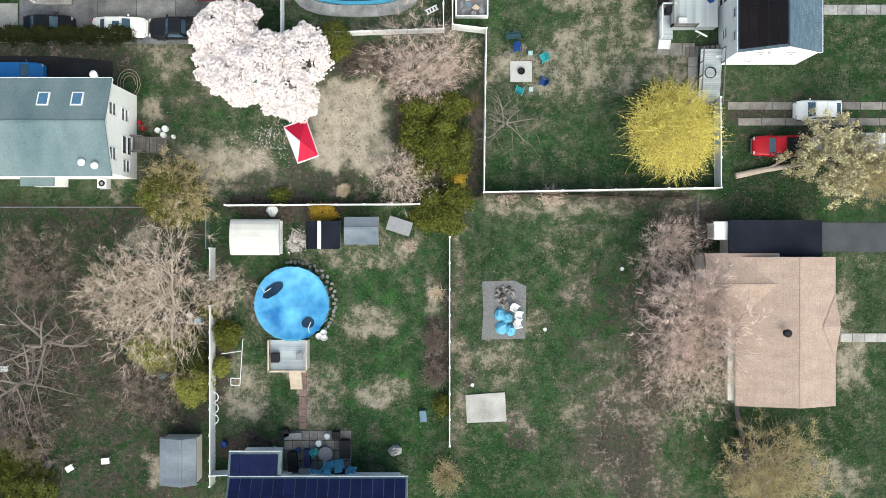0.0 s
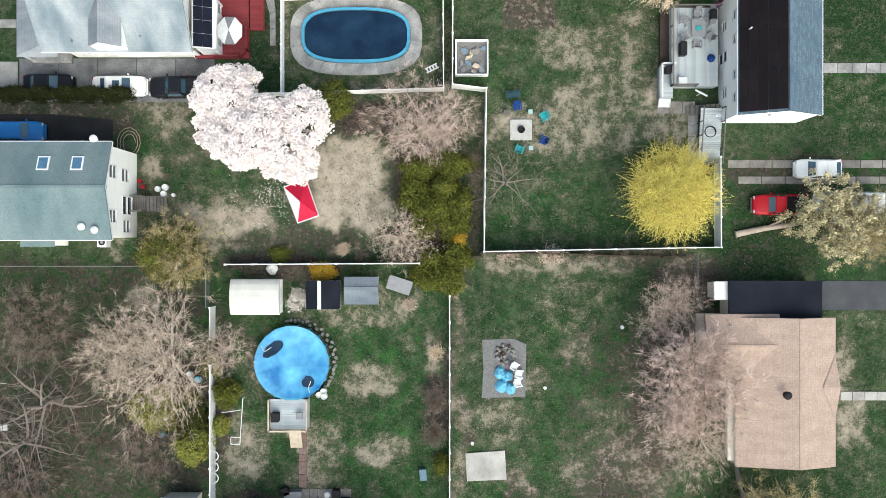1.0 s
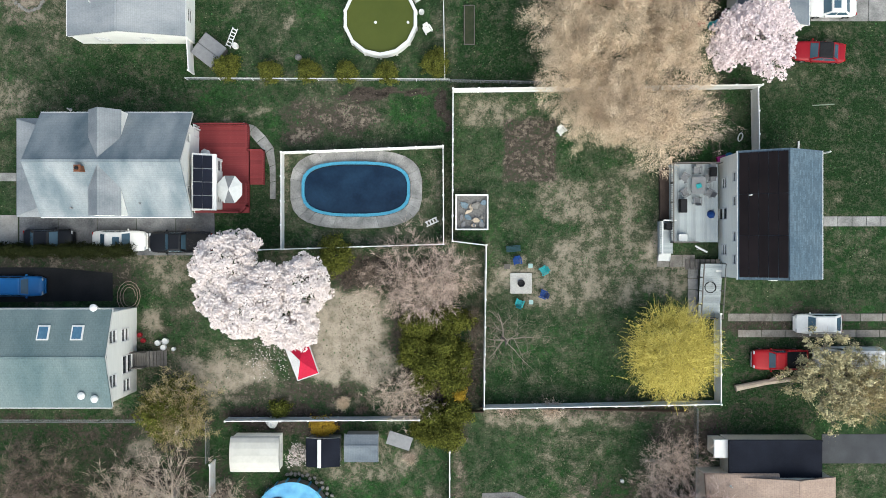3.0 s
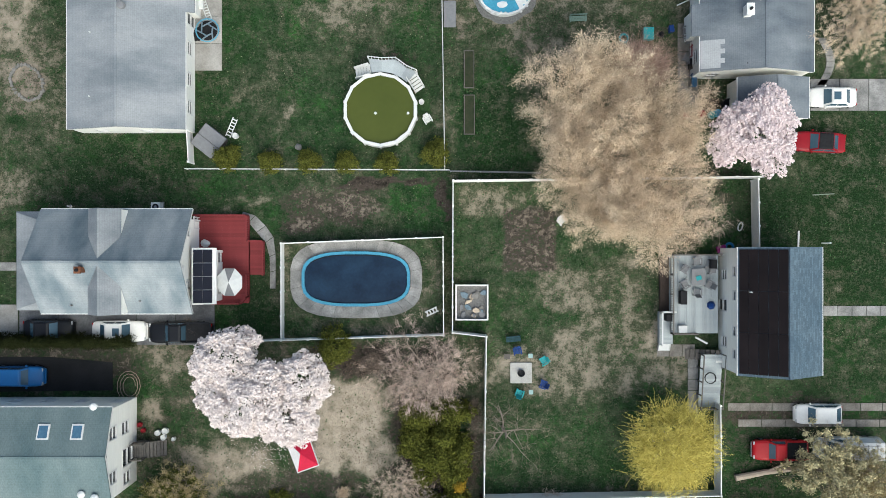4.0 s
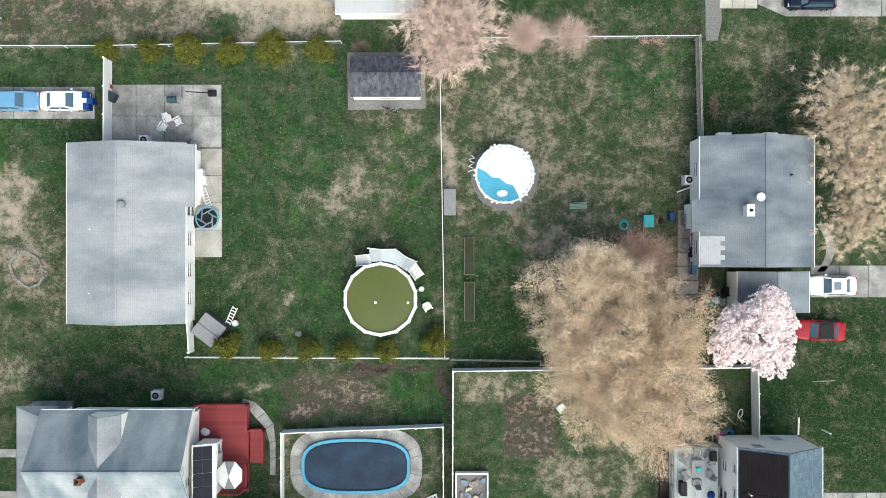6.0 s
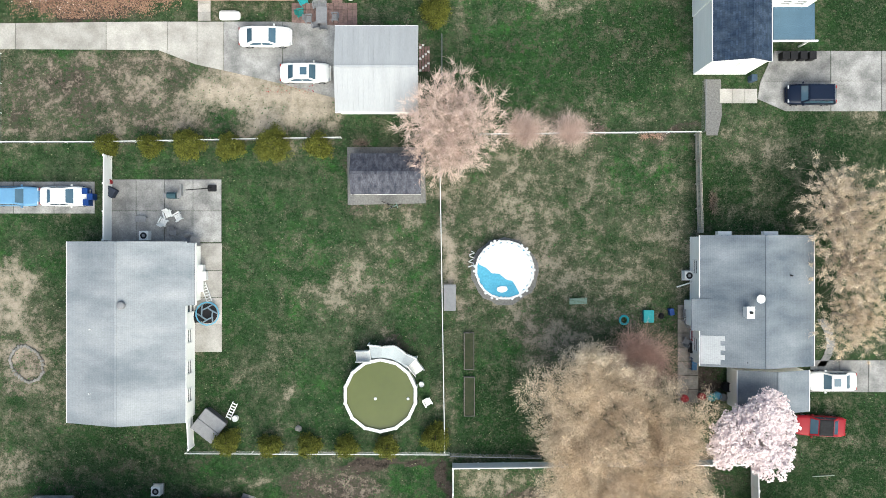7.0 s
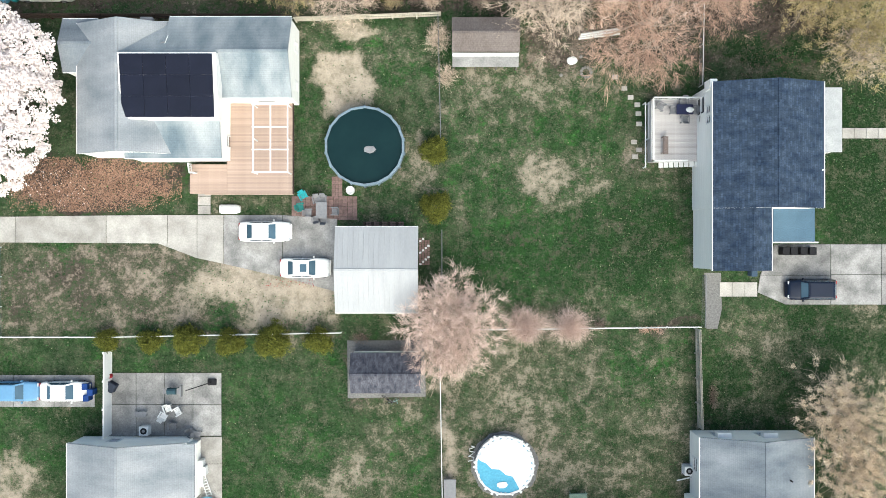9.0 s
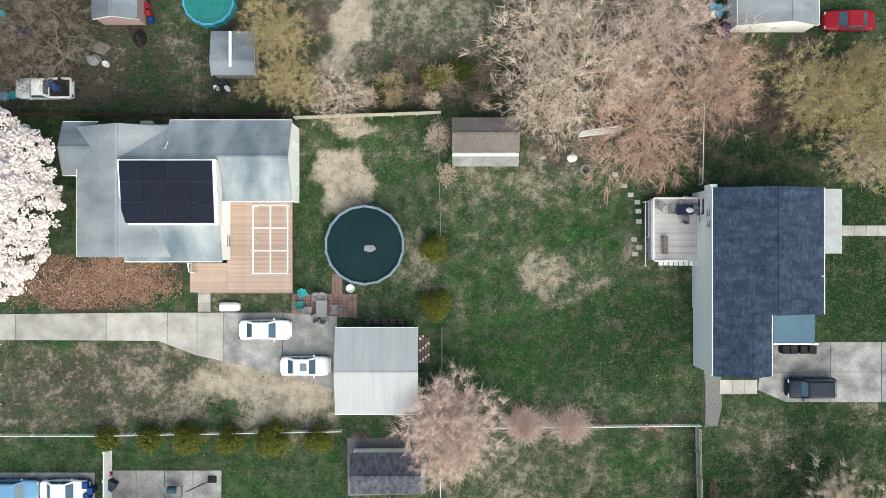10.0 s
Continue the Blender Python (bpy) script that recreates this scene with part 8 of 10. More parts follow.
a, b = (26.65, 6.65), (33.30, 7.90)
g = Geo()
pts = [(0, 0, 0.22), ((b[0] - a[0]) * 0.4, (b[1] - a[1]) * 0.45, 0.3), ((b[0] - a[0]) * 0.75, (b[1] - a[1]) * 0.7, 0.5), (b[0] - a[0], b[1] - a[1], 0.9)]
for p, q, r0, r1 in zip(pts, pts[1:], (0.3, 0.26, 0.21), (0.26, 0.21, 0.16)):
    g.tube(p, q, r0, r1, 9)
part("trunk", g, BARK_PALE, t)
part("branch", Geo().tube(pts[1], (pts[2][0], pts[2][1] + 0.9, 0.9), 0.12, 0.05, 6), BARK_PALE, t)

# conifer rows
for k, (p, r) in enumerate((((-19.69, 35.97), 1.15), ((-15.79, 35.61), 1.0), ((-12.21, 35.66), 1.0), ((-8.78, 35.56), 1.0), ((-5.14, 35.51), 1.0), ((-0.68, 36.39), 1.25),
                            ((-30.60, 62.99), 1.0), ((-26.65, 62.94), 1.05), ((-23.17, 63.04), 1.4), ((-19.38, 62.88), 1.2), ((-15.43, 62.99), 1.6), ((-11.32, 62.99), 1.2),
                            ((-0.78, 80.35), 1.25), ((-0.68, 75.15), 1.35))):
    evergreen(p, 0.88 * r, 0.88 * r, 1.9 * r if k < 12 else 1.5 * r, NEEDLE_OLIVE, "clipped olive-green cedar bush", 100 + k, n=int(420 * r * r) + 150, size=0.06)
for k in range(17):
    x, y = (-40.52, 19.48)[0] + k * 0.76, (-40.52, 19.48)[1] - (k % 3) * 0.12
    evergreen((x, y), 0.5, 0.62, 3.4 + 0.3 * math.sin(k * 2.1), HEDGE, "narrow cedar in a driveway hedge", 120 + k, n=330, size=0.055, per=8)

# middle: bare shrubs on the cross fence
tree(BARE_P, (0.80, 64.47), 4.7, 5.5, "dense round bare tree with pinkish twigs", 55)
tree(BARE_P, (0.55, 64.19), 4.4, 5.0, "second stem of the dense pinkish bare tree", 205)
brush((0.81, 64.26), 3.6, 3.6, 3.6, 300, TWIG_PINK, "fine pinkish undergrowth beneath the bare tree", 56, width=0.02)
brush((7.48, 64.39), 2.7, 2.3, 2.4, 800, TWIG_PEACH, "fine pale reddish bare shrub on the fence", 140)
brush((7.48, 64.18), 1.6, 1.4, 2.8, 300, TWIG_PEACH, "upright pale stems on the fence", 145, width=0.024)
brush((11.64, 64.29), 2.6, 2.0, 2.2, 700, TWIG_PEACH, "fine pale reddish bare shrub on the fence", 141)
brush((11.48, 64.18), 1.5, 1.3, 2.5, 240, TWIG_PEACH, "upright pale stems on the fence", 146, width=0.022)
brush((14.34, 64.39), 0.8, 0.6, 0.9, 140, TWIG_DULL, "dark low shrub by the fence", 142)
brush((19.01, 63.92), 1.8, 0.5, 0.5, 140, TWIG_RED, "low dead vines along the fence", 143)
brush((-7.48, 63.25), 1.3, 0.6, 1.2, 160, TWIG_DULL, "dark bare shrub behind the shed", 144)
brush((24.73, 57.79), 0.7, 1.6, 0.9, 160, TWIG_DULL, "dull shrub beside the board fence", 145)

# north: thicket behind the yards
tree(BARE_A, (12.65, 96.66), 7.2, 8.5, "great bare tree with spreading beige limbs", 25)
tree(BARE_C, (19.36, 92.38), 6.2, 5.5, "bare tree with drooping pinkish twigs", 85)
tree(BARE_B, (17.10, 99.13), 6.5, 8.0, "bare tree with pinkish twigs in the thicket", 195)
tree(BARE_C, (23.87, 94.89), 4.5, 5.5, "reddish bare tree in the thicket", 265)
tree(BARE_A, (9.65, 92.47), 4.0, 5.0, "bare beige tree beside the old shed", 320)
tree(BARE_A, (8.76, 101.25), 4.6, 6.5, "bare beige tree in the thicket", 120)
tree(OLIVE, (33.66, 93.94), 4.3, 6.5, "olive-brown leafing tree by the street", 50)
tree(OLIVE, (37.61, 91.47), 4.6, 7.0, "tall olive-brown leafing tree by the street", 170)
tree(OLIVE, (37.39, 96.28), 3.0, 6.0, "olive-brown leafing tree behind the garage", 260)
tree(BARE_A, (37.89, 88.56), 3.0, 5.5, "bare tree with pale twisted limbs", 20)
tree(BARE_D, (-35.30, 99.76), 4.8, 6.5, "dull bare tree over the parking yard", 5)
tree(BARE_D, (-38.03, 96.77), 3.5, 5.0, "dull bare tree by the fence", 95)
tree(SPARSE, (-34.05, 97.77), 4.5, 5.5, "thin bare tree by the sheds", 210)
tree(OLIVE, (-14.74, 99.65), 3.4, 4.8, "bare olive-brown bush behind the shed", 15)
tree(BARE_A, (-9.83, 94.28), 3.0, 3.8, "bare tan shrub behind the fence", 150)
tree(OLIVE, (-14.38, 95.54), 3.0, 3.8, "bare olive shrub behind the house", 240)
brush((-4.88, 95.41), 2.2, 1.8, 1.6, 300, TWIG_OLIVE, "olive scrub behind the fence", 150)
brush((-0.21, 95.93), 2.4, 1.8, 1.8, 320, TWIG_OLIVE, "olive scrub behind the shed", 151)
brush((-0.47, 90.48), 1.6, 2.0, 2.0, 280, TWIG_BEIGE, "bare tan shrub beside the old shed", 152)
brush((0.31, 87.10), 1.5, 1.6, 1.6, 200, TWIG_BEIGE, "bare tan shrub by the wire fence", 153)
for k, (x, y, r, m) in enumerate(((-6.8, 94.2, 1.4, TWIG_BEIGE), (-4.6, 94.0, 1.3, TWIG_OLIVE), (-2.6, 94.4, 1.6, TWIG_DULL), (-1.0, 93.9, 1.2, TWIG_BEIGE), (0.9, 95.0, 1.5, TWIG_DULL), (3.4, 94.0, 1.5, TWIG_DULL), (5.6, 95.2, 1.7, TWIG_DULL), (-3.2, 97.2, 1.8, TWIG_DULL))):
    brush((x, y), r, r * 0.9, 1.7, 220, m, "tangled bare scrub along the back fence", 400 + k)
evergreen((1.6, 96.6), 1.0, 0.9, 1.4, NEEDLE, "dark green shrub in the scrub", 410, n=260)
evergreen((-5.6, 94.9), 0.7, 0.7, 1.0, NEEDLE, "dark green shrub by the back fence", 411, n=180)
brush((3.95, 96.45), 1.8, 1.8, 1.6, 240, TWIG_DULL, "dull brown scrub in the thicket", 154)
brush((-11.12, 101.13), 1.6, 1.6, 1.6, 200, TWIG_DULL, "dull brown scrub in the thicket", 155)
brush((-17.87, 94.89), 1.6, 1.6, 1.6, 220, TWIG_OLIVE, "olive scrub by the back fence", 156)
evergreen((11.84, 98.01), 0.9, 0.9, 1.2, NEEDLE_OLIVE, "green shrub in the thicket", 157, n=220)
evergreen((-0.73, 95.93), 1.2, 1.0, 1.2, NEEDLE_OLIVE, "olive shrub behind the shed", 158, n=300)


# ---- decks ----
def plank_floor(deck, a, b, z, material, along="x", board=0.14, skip=None):
    """Deck boards with open joints, each one a part."""
    x0, x1 = sorted((a[0], b[0]))
    y0, y1 = sorted((a[1], b[1]))
    span = (y1 - y0) if along == "x" else (x1 - x0)
    n = max(1, round(span / board))
    w = span / n
    length = (x1 - x0) if along == "x" else (y1 - y0)
    m = (Geo().box(0, 0.006, -0.035, length, w - 0.006, 0) if along == "x" else Geo().box(0.006, 0, -0.035, w - 0.006, length, 0)).mesh("plank", material)
    for k in range(n):
        o = part("plank", m, None, deck)
        o.matrix_basis = deck.matrix_basis.inverted() @ (pose(x0, y0 + k * w, z) if along == "x" else pose(x0 + k * w, y0, z))
    part("skirt", Geo().box(x0 + 0.05, y0 + 0.05, 0, x1 - 0.05, y1 - 0.05, z - 0.04), material, deck, local=False)


def railing(deck, pts, z, material, h=0.95, step=0.16):
    """Posts, a top rail and balusters along a plan line."""
    for p, q in zip(pts, pts[1:]):
        d = Vector((q[0] - p[0], q[1] - p[1], 0))
        n = max(1, round(d.length / 1.8))
        turn = math.degrees(math.atan2(d.y, d.x))
        inv = deck.matrix_basis.inverted()
        for i in range(n + 1):
            c = Vector((*p, 0)) + d * (i / n)
            part("post", Geo().box(c.x - 0.05, c.y - 0.05, z, c.x + 0.05, c.y + 0.05, z + h + 0.06), material, deck, local=False)
        o = part("top_rail", Geo().box(0, -0.06, h - 0.04, d.length, 0.06, h), material, deck)
        o.matrix_basis = inv @ pose(*p, z, 0, 0, turn)
        g = Geo()
        for i in range(int(d.length / step)):
            g.box(i * step + 0.06, -0.018, 0.08, i * step + 0.096, 0.018, h - 0.04)
        g.box(0, -0.03, 0.04, d.length, 0.03, 0.08)
        o = part("balustrade", g, material, deck)
        o.matrix_basis = inv @ pose(*p, z, 0, 0, turn)


def flight(deck, where, turn, width, rise, material, run=0.26):
    """Open steps going down along +x from a height."""
    n = max(1, round(rise / 0.18))
    inv = deck.matrix_basis.inverted()
    base = part("stair", Geo().box(0, -width / 2, 0, 0.05, width / 2, rise - 0.05), material, deck)
    base.matrix_basis = inv @ pose(*where, 0, 0, 0, turn)
    for k in range(n):
        z = rise - (k + 1) * rise / (n + 1)
        part("tread", Geo().box(0.05 + k * run, -width / 2, z - 0.04, 0.05 + (k + 1) * run + 0.02, width / 2, z), material, base)
    for s in (-width / 2 - 0.04, width / 2):
        part("stringer", Geo().loft([[(0.05, s, rise - 0.35), (0.05, s + 0.04, rise - 0.35), (0.05, s + 0.04, rise - 0.02), (0.05, s, rise - 0.02)],
                                     [(n * run + 0.1, s, 0), (n * run + 0.1, s + 0.04, 0), (n * run + 0.1, s + 0.04, 0.2), (n * run + 0.1, s, 0.2)]]), material, base)


# red deck
a, b = (-22.58, 30.74), (-17.70, 22.76)
deck = thing("deck", *centre(a, b), label="red-painted wooden deck with railings", category="deck", group="house decks")
plank_floor(deck, a, b, 0.7, RED_DECK, "x", 0.2)
c, d = (-17.64, 28.42), (-16.31, 25.34)
plank_floor(deck, c, d, 0.5, RED_DECK, "x", 0.2)
railing(deck, [(a[0] + 0.1, a[1]), (b[0], a[1]), (b[0], c[1])], 0.7, RED_DECK)
railing(deck, [(b[0], d[1]), (b[0], b[1] + 0.6), (b[0] - 0.6, b[1]), (a[0] + 1.8, b[1])], 0.7, RED_DECK)
railing(deck, [(c[0], c[1]), (d[0], c[1]), (d[0], d[1])], 0.5, RED_DECK, 0.8)
part("white_edge", Geo().box(a[0] - 0.06, b[1], 0.3, a[0], a[1], 0.8), TRIM, deck, local=False)
u = thing("parasol", *(-18.95, 24.75), z=0.7, label="white and grey striped garden parasol", category="parasol")
part("pole", Geo().tube((0, 0, 0), (0, 0, 1.95), 0.03, 0.025, 8), GREY_P, u)
part("base", Geo().lathe(0, 0, [(0.28, 0), (0.28, 0.06), (0.06, 0.12)], 14), GREY_P, u)
for k in range(8):
    w0, w1 = math.pi / 4 * k + 0.39, math.pi / 4 * (k + 1) + 0.39
    g = Geo()
    g.loft([[(0, 0, 2.15), (1.2 * math.cos(w0), 1.32 * math.sin(w0), 1.75), (1.2 * math.cos(w1), 1.32 * math.sin(w1), 1.75)],
            [(0, 0, 2.17), (1.2 * math.cos(w0), 1.32 * math.sin(w0), 1.77), (1.2 * math.cos(w1), 1.32 * math.sin(w1), 1.77)]])
    part("canopy_panel", g, GREY_P if k in (1, 5) else WHITE_P, u)
# grey deck with ramp behind the white house
a, b = (20.59, 27.17), (24.88, 20.07)
deck = thing("deck", *centre(a, b), label="large grey board deck with white rails", category="deck", group="house decks")
plank_floor(deck, a, b, 1.2, GREY_DECK, "y", 0.2)
railing(deck, [(b[0], a[1]), (a[0], a[1]), (a[0], b[1]), (a[0] + 2.2, b[1])], 1.2, WOOD_GREY)
c, d = (19.68, 22.03), (20.86, 19.04)
plank_floor(deck, c, d, 0.9, GREY_DECK, "x", 0.2)
railing(deck, [(d[0], c[1]), (c[0], c[1]), (c[0], d[1])], 0.9, WHITE_P)
flight(deck, (centre(c, d)[0], d[1] + 0.7), -90, 1.0, 0.9, WHITE_P)
bed = thing("planting_bed", *(20.31, 24.49), label="dark planting bed with dead brush beside the deck", category="garden bed")
part("soil", Geo().box(*(19.84, 21.95), 0, *(20.83, 26.94), 0.5), SOIL_DARK, bed, local=False)
ramp = thing("ramp", *(24.47, 15.45), label="grey wooden access ramp with pale rails", category="ramp")
a, b = (23.36, 18.13), (25.33, 13.20)
g = Geo()
n = 26
for k in range(n):
    y = b[1] + (a[1] - b[1]) * k / n
    z = 0.25 + 0.85 * k / n
    part("plank", Geo().box(a[0], y + 0.006, z - 0.04, b[0], y + (a[1] - b[1]) / n - 0.006, z), GREY_DECK, ramp, local=False)
for x in (a[0], b[0]):
    part("rail", Geo().loft([[(x - 0.05, b[1], 1.15), (x + 0.05, b[1], 1.15), (x + 0.05, b[1], 1.22), (x - 0.05, b[1], 1.22)], [(x - 0.05, a[1], 2.0), (x + 0.05, a[1], 2.0), (x + 0.05, a[1], 2.07), (x - 0.05, a[1], 2.07)]]), WOOD_GREY, ramp, local=False)
    for k in range(5):
        y, z = b[1] + (a[1] - b[1]) * k / 4, 1.15 + 0.85 * k / 4
        part("post", Geo().box(x - 0.045, y - 0.045, 0, x + 0.045, y + 0.045, z), WOOD_GREY, ramp, local=False)
part("end_board", Geo().box(a[0] - 0.05, b[1] - 0.08, 0, b[0] + 0.05, b[1], 1.2), WOOD_GREY, ramp, local=False)
st = thing("steps", *(23.79, 18.10), label="pale wooden flight beside the ramp", category="steps")
for k in range(7):
    x = (22.23, 18.42)[0] + k * 0.42
    part("tread", Geo().box(x, (22.23, 17.58)[1], 0.1 + k * 0.14, x + 0.38, (22.23, 18.52)[1], 0.16 + k * 0.14), WOOD_GREY, st, local=False)
# steps of the green-roofed house
st = thing("steps", *(-27.12, 9.61), label="weathered grey wooden entry steps with rails", category="steps")
a, b = (-28.07, 10.14), (-25.73, 8.78)
plank_floor(st, a, (a[0] + 1.1, b[1]), 1.1, WOOD_GREY, "y", 0.16)
flight(st, (a[0] + 1.1, (a[1] + b[1]) / 2), 0, abs(a[1] - b[1]), 1.1, WOOD_GREY)
railing(st, [(a[0] + 0.1, a[1]), (a[0] + 1.1, a[1])], 1.1, WOOD_GREY)
railing(st, [(a[0] + 0.1, b[1]), (a[0] + 1.1, b[1])], 1.1, WOOD_GREY)
# pool platform
a, b = (-15.63, -8.22), (-12.21, -10.98)
deck = thing("pool_deck", *centre(a, b), label="small pool platform with pale timber rails", category="deck")
plank_floor(deck, a, b, 1.2, GREY_DECK, "x", 0.2)
railing(deck, [(a[0], a[1]), (a[0], b[1]), (b[0], b[1]), (b[0], a[1])], 1.2, WOOD_PALE, 0.8)
flight(deck, ((a[0] + b[0]) / 2 + 0.5, b[1]), -90, 1.0, 1.2, WOOD_PALE)
# tan deck with a white pergola frame
a, b = (-19.57, 84.60), (-13.63, 76.35)
deck = thing("deck", *centre(a, b), label="tan cedar deck with wrap-around boards", category="deck", group="house decks")
plank_floor(deck, a, b, 1.0, WOOD_TAN, "x", 0.15)
c, d = (-22.95, 79.02), (-19.57, 76.35)
plank_floor(deck, c, (d[0] - 0.01, d[1]), 1.0, WOOD_TAN, "x", 0.15)
part("edge_board", Geo().box(b[0], b[1], 0.6, b[0] + 0.06, a[1], 1.06), WOOD_DARK, deck, local=False)
part("edge_board", Geo().box(c[0] + 1.3, b[1] - 0.06, 0.5, b[0], b[1], 1.05), WOOD_TAN, deck, local=False)
flight(deck, (-21.88, 78.40), -90, 1.1, 1.0, WOOD_TAN)
railing(deck, [(-22.85, 79.02), (-22.74, 78.20), (-22.33, 78.20)], 1.0, WHITE_P, 0.9)
pg = thing("pergola", *(-15.90, 81.18), z=1.0, label="white timber pergola frame standing on the deck", category="pergola")
x0, y0 = (-16.82, 78.14)
x1, y1 = (-13.77, 84.15)
for x in (x0, (x0 + x1) / 2, x1):
    part("beam", Geo().box(x - 0.05, y0, 2.55, x + 0.05, y1, 2.68), TRIM, pg, local=False)
for k in range(4):
    y = y0 + (y1 - y0) * k / 3
    part("rafter", Geo().box(x0 - 0.1, y - 0.05, 2.684, x1 + 0.1, y + 0.05, 2.8), TRIM, pg, local=False)
for x in (x0, x1):
    for y in (y0, (y0 + y1) / 2, y1):
        part("post", Geo().box(x - 0.05, y - 0.05, 1.0, x + 0.05, y + 0.05, 2.55), TRIM, pg, local=False)
# deck of the dark-roofed house
a, b = (18.75, 84.83), (23.53, 79.23)
deck = thing("deck", *centre(a, b), label="pale grey deck with white railings", category="deck", group="house decks")
plank_floor(deck, a, b, 1.4, mat("pale_deck_boards", (0.50, 0.47, 0.455), (0.42, 0.395, 0.38), scale=1, fine=16, rough=0.8, per=True), "x", 0.2)
railing(deck, [(b[0] - 0.1, a[1]), (a[0], a[1]), (a[0], b[1]), (b[0] - 1.8, b[1])], 1.4, WHITE_P)
st = thing("steps", *(22.13, 79.36), label="white wooden steps along the deck", category="steps")
for k in range(8):
    x = (19.79, 79.57)[0] + k * 0.42
    part("tread", Geo().box(x, (19.79, 78.79)[1], 0.1 + k * 0.16, x + 0.38, (19.79, 79.52)[1] - 0.1, 0.16 + k * 0.16), WHITE_P, st, local=False)
ar = thing("trellis", *(18.39, 81.91), label="white timber trellis beside the deck", category="trellis")
for q in (((18.39, 84.61), (18.39, 78.79)), ((18.70, 84.61), (18.70, 81.39))):
    part("rail", Geo().tube((*q[0], 0.9), (*q[1], 0.9), 0.06, 0.06, 6), WHITE_P, ar, local=False)
    for c in q:
        part("post", Geo().box(c[0] - 0.05, c[1] - 0.05, 0, c[0] + 0.05, c[1] + 0.05, 0.95), WHITE_P, ar, local=False)


# ---- garden furniture and loose things ----
def chair(where, turn, material, label, z=0.0, low=False):
    """A slatted garden chair with arms."""
    c = thing("garden_chair", *where, z, turn, label, "chair", "garden chairs")
    for k in range(5):
        part("seat_slat", Geo().box(-0.25, -0.24 + k * 0.1, 0.38 - k * 0.012, 0.25, -0.15 + k * 0.1, 0.41 - k * 0.012), material, c)
    for k in range(5):
        x = -0.25 + k * 0.102
        part("back_slat", Geo().loft([[(x, 0.22, 0.35), (x + 0.09, 0.22, 0.35), (x + 0.09, 0.25, 0.35), (x, 0.25, 0.35)], [(x, 0.48, 0.98), (x + 0.09, 0.48, 0.98), (x + 0.09, 0.51, 0.98), (x, 0.51, 0.98)]]), material, c)
    for s in (-1, 1):
        part("arm", Geo().box(s * 0.33 - 0.06, -0.32, 0.56, s * 0.33 + 0.06, 0.36, 0.59), material, c)
        part("leg", Geo().box(s * 0.31 - 0.03, -0.28, 0, s * 0.31 + 0.03, -0.2, 0.56), material, c)
        part("leg", Geo().box(s * 0.31 - 0.03, 0.26, 0, s * 0.31 + 0.03, 0.34, 0.56), material, c)
    return c


def table(where, turn, w, d, material, label, z=0.0, h=0.72, round_top=False):
    t = thing("garden_table", *where, z, turn, label, "table", "garden tables")
    part("top", Geo().lathe(0, 0, [(w / 2 - 0.03, h - 0.04), (w / 2, h - 0.02), (w / 2 - 0.01, h)], 20) if round_top else Geo().prism(rounded(-w / 2, -d / 2, w / 2, d / 2, 0.05, 3), h - 0.04, h, 0.01), material, t)
    for sx in (-1, 1):
        for sy in (-1, 1):
            part("leg", Geo().tube((sx * w * 0.36, sy * d * 0.36, 0), (sx * w * 0.33, sy * d * 0.33, h - 0.04), 0.025, 0.025, 6), material, t)
    return t


def bench(where, turn, w, material, label, z=0.0):
    b = thing("bench", *where, z, turn, label, "bench", "benches")
    for k in range(4):
        part("slat", Geo().box(-w / 2, -0.22 + k * 0.12, 0.41, w / 2, -0.12 + k * 0.12, 0.45), material, b)
    for k in range(2):
        part("back_slat", Geo().box(-w / 2, 0.28 + k * 0.03, 0.55 + k * 0.18, w / 2, 0.31 + k * 0.03, 0.67 + k * 0.18), material, b)
    for s in (-1, 1):
        part("leg", Geo().box(s * (w / 2 - 0.1) - 0.03, -0.2, 0, s * (w / 2 - 0.1) + 0.03, -0.14, 0.41), material, b)
        part("leg", Geo().box(s * (w / 2 - 0.1) - 0.03, 0.26, 0, s * (w / 2 - 0.1) + 0.03, 0.32, 0.9), material, b)
    return b


def air_conditioner(where, turn=0):
    a = thing("air_conditioner", *where, 0.06, turn, "white outdoor air-conditioning unit with round fan", "air conditioner", "outdoor units")
    part("pad", Geo().box(-0.5, -0.5, -0.08, 0.5, 0.5, 0.0), CONCRETE, a)
    part("case", Geo().prism(rounded(-0.42, -0.42, 0.42, 0.42, 0.06, 3), 0, 0.8, 0.02), WHITE_P, a)
    fan = part("fan_well", Geo().lathe(0, 0, [(0.3, 0.795), (0.3, 0.815), (0.27, 0.815)], 20), BLACK, a)
    part("grille", Geo().lathe(0, 0, [(0.14, 0.818), (0.14, 0.83), (0.05, 0.835)], 14), GREY_P, fan)


def barrel(where, r, h, material, label, name="barrel", z=0.0):
    b = thing(name, *where, z, 0, label, name.replace("_", " "), "tubs and barrels")
    part("body", Geo().lathe(0, 0, [(r * 0.88, 0), (r, h * 0.3), (r, h * 0.7), (r * 0.94, h), (r * 0.84, h), (r * 0.8, h * 0.75)], 16), material, b)
    part("hoop", Geo().lathe(0, 0, [(r * 1.02, h * 0.48), (r * 1.02, h * 0.54), (r, h * 0.55)], 16), material, b)
    return b


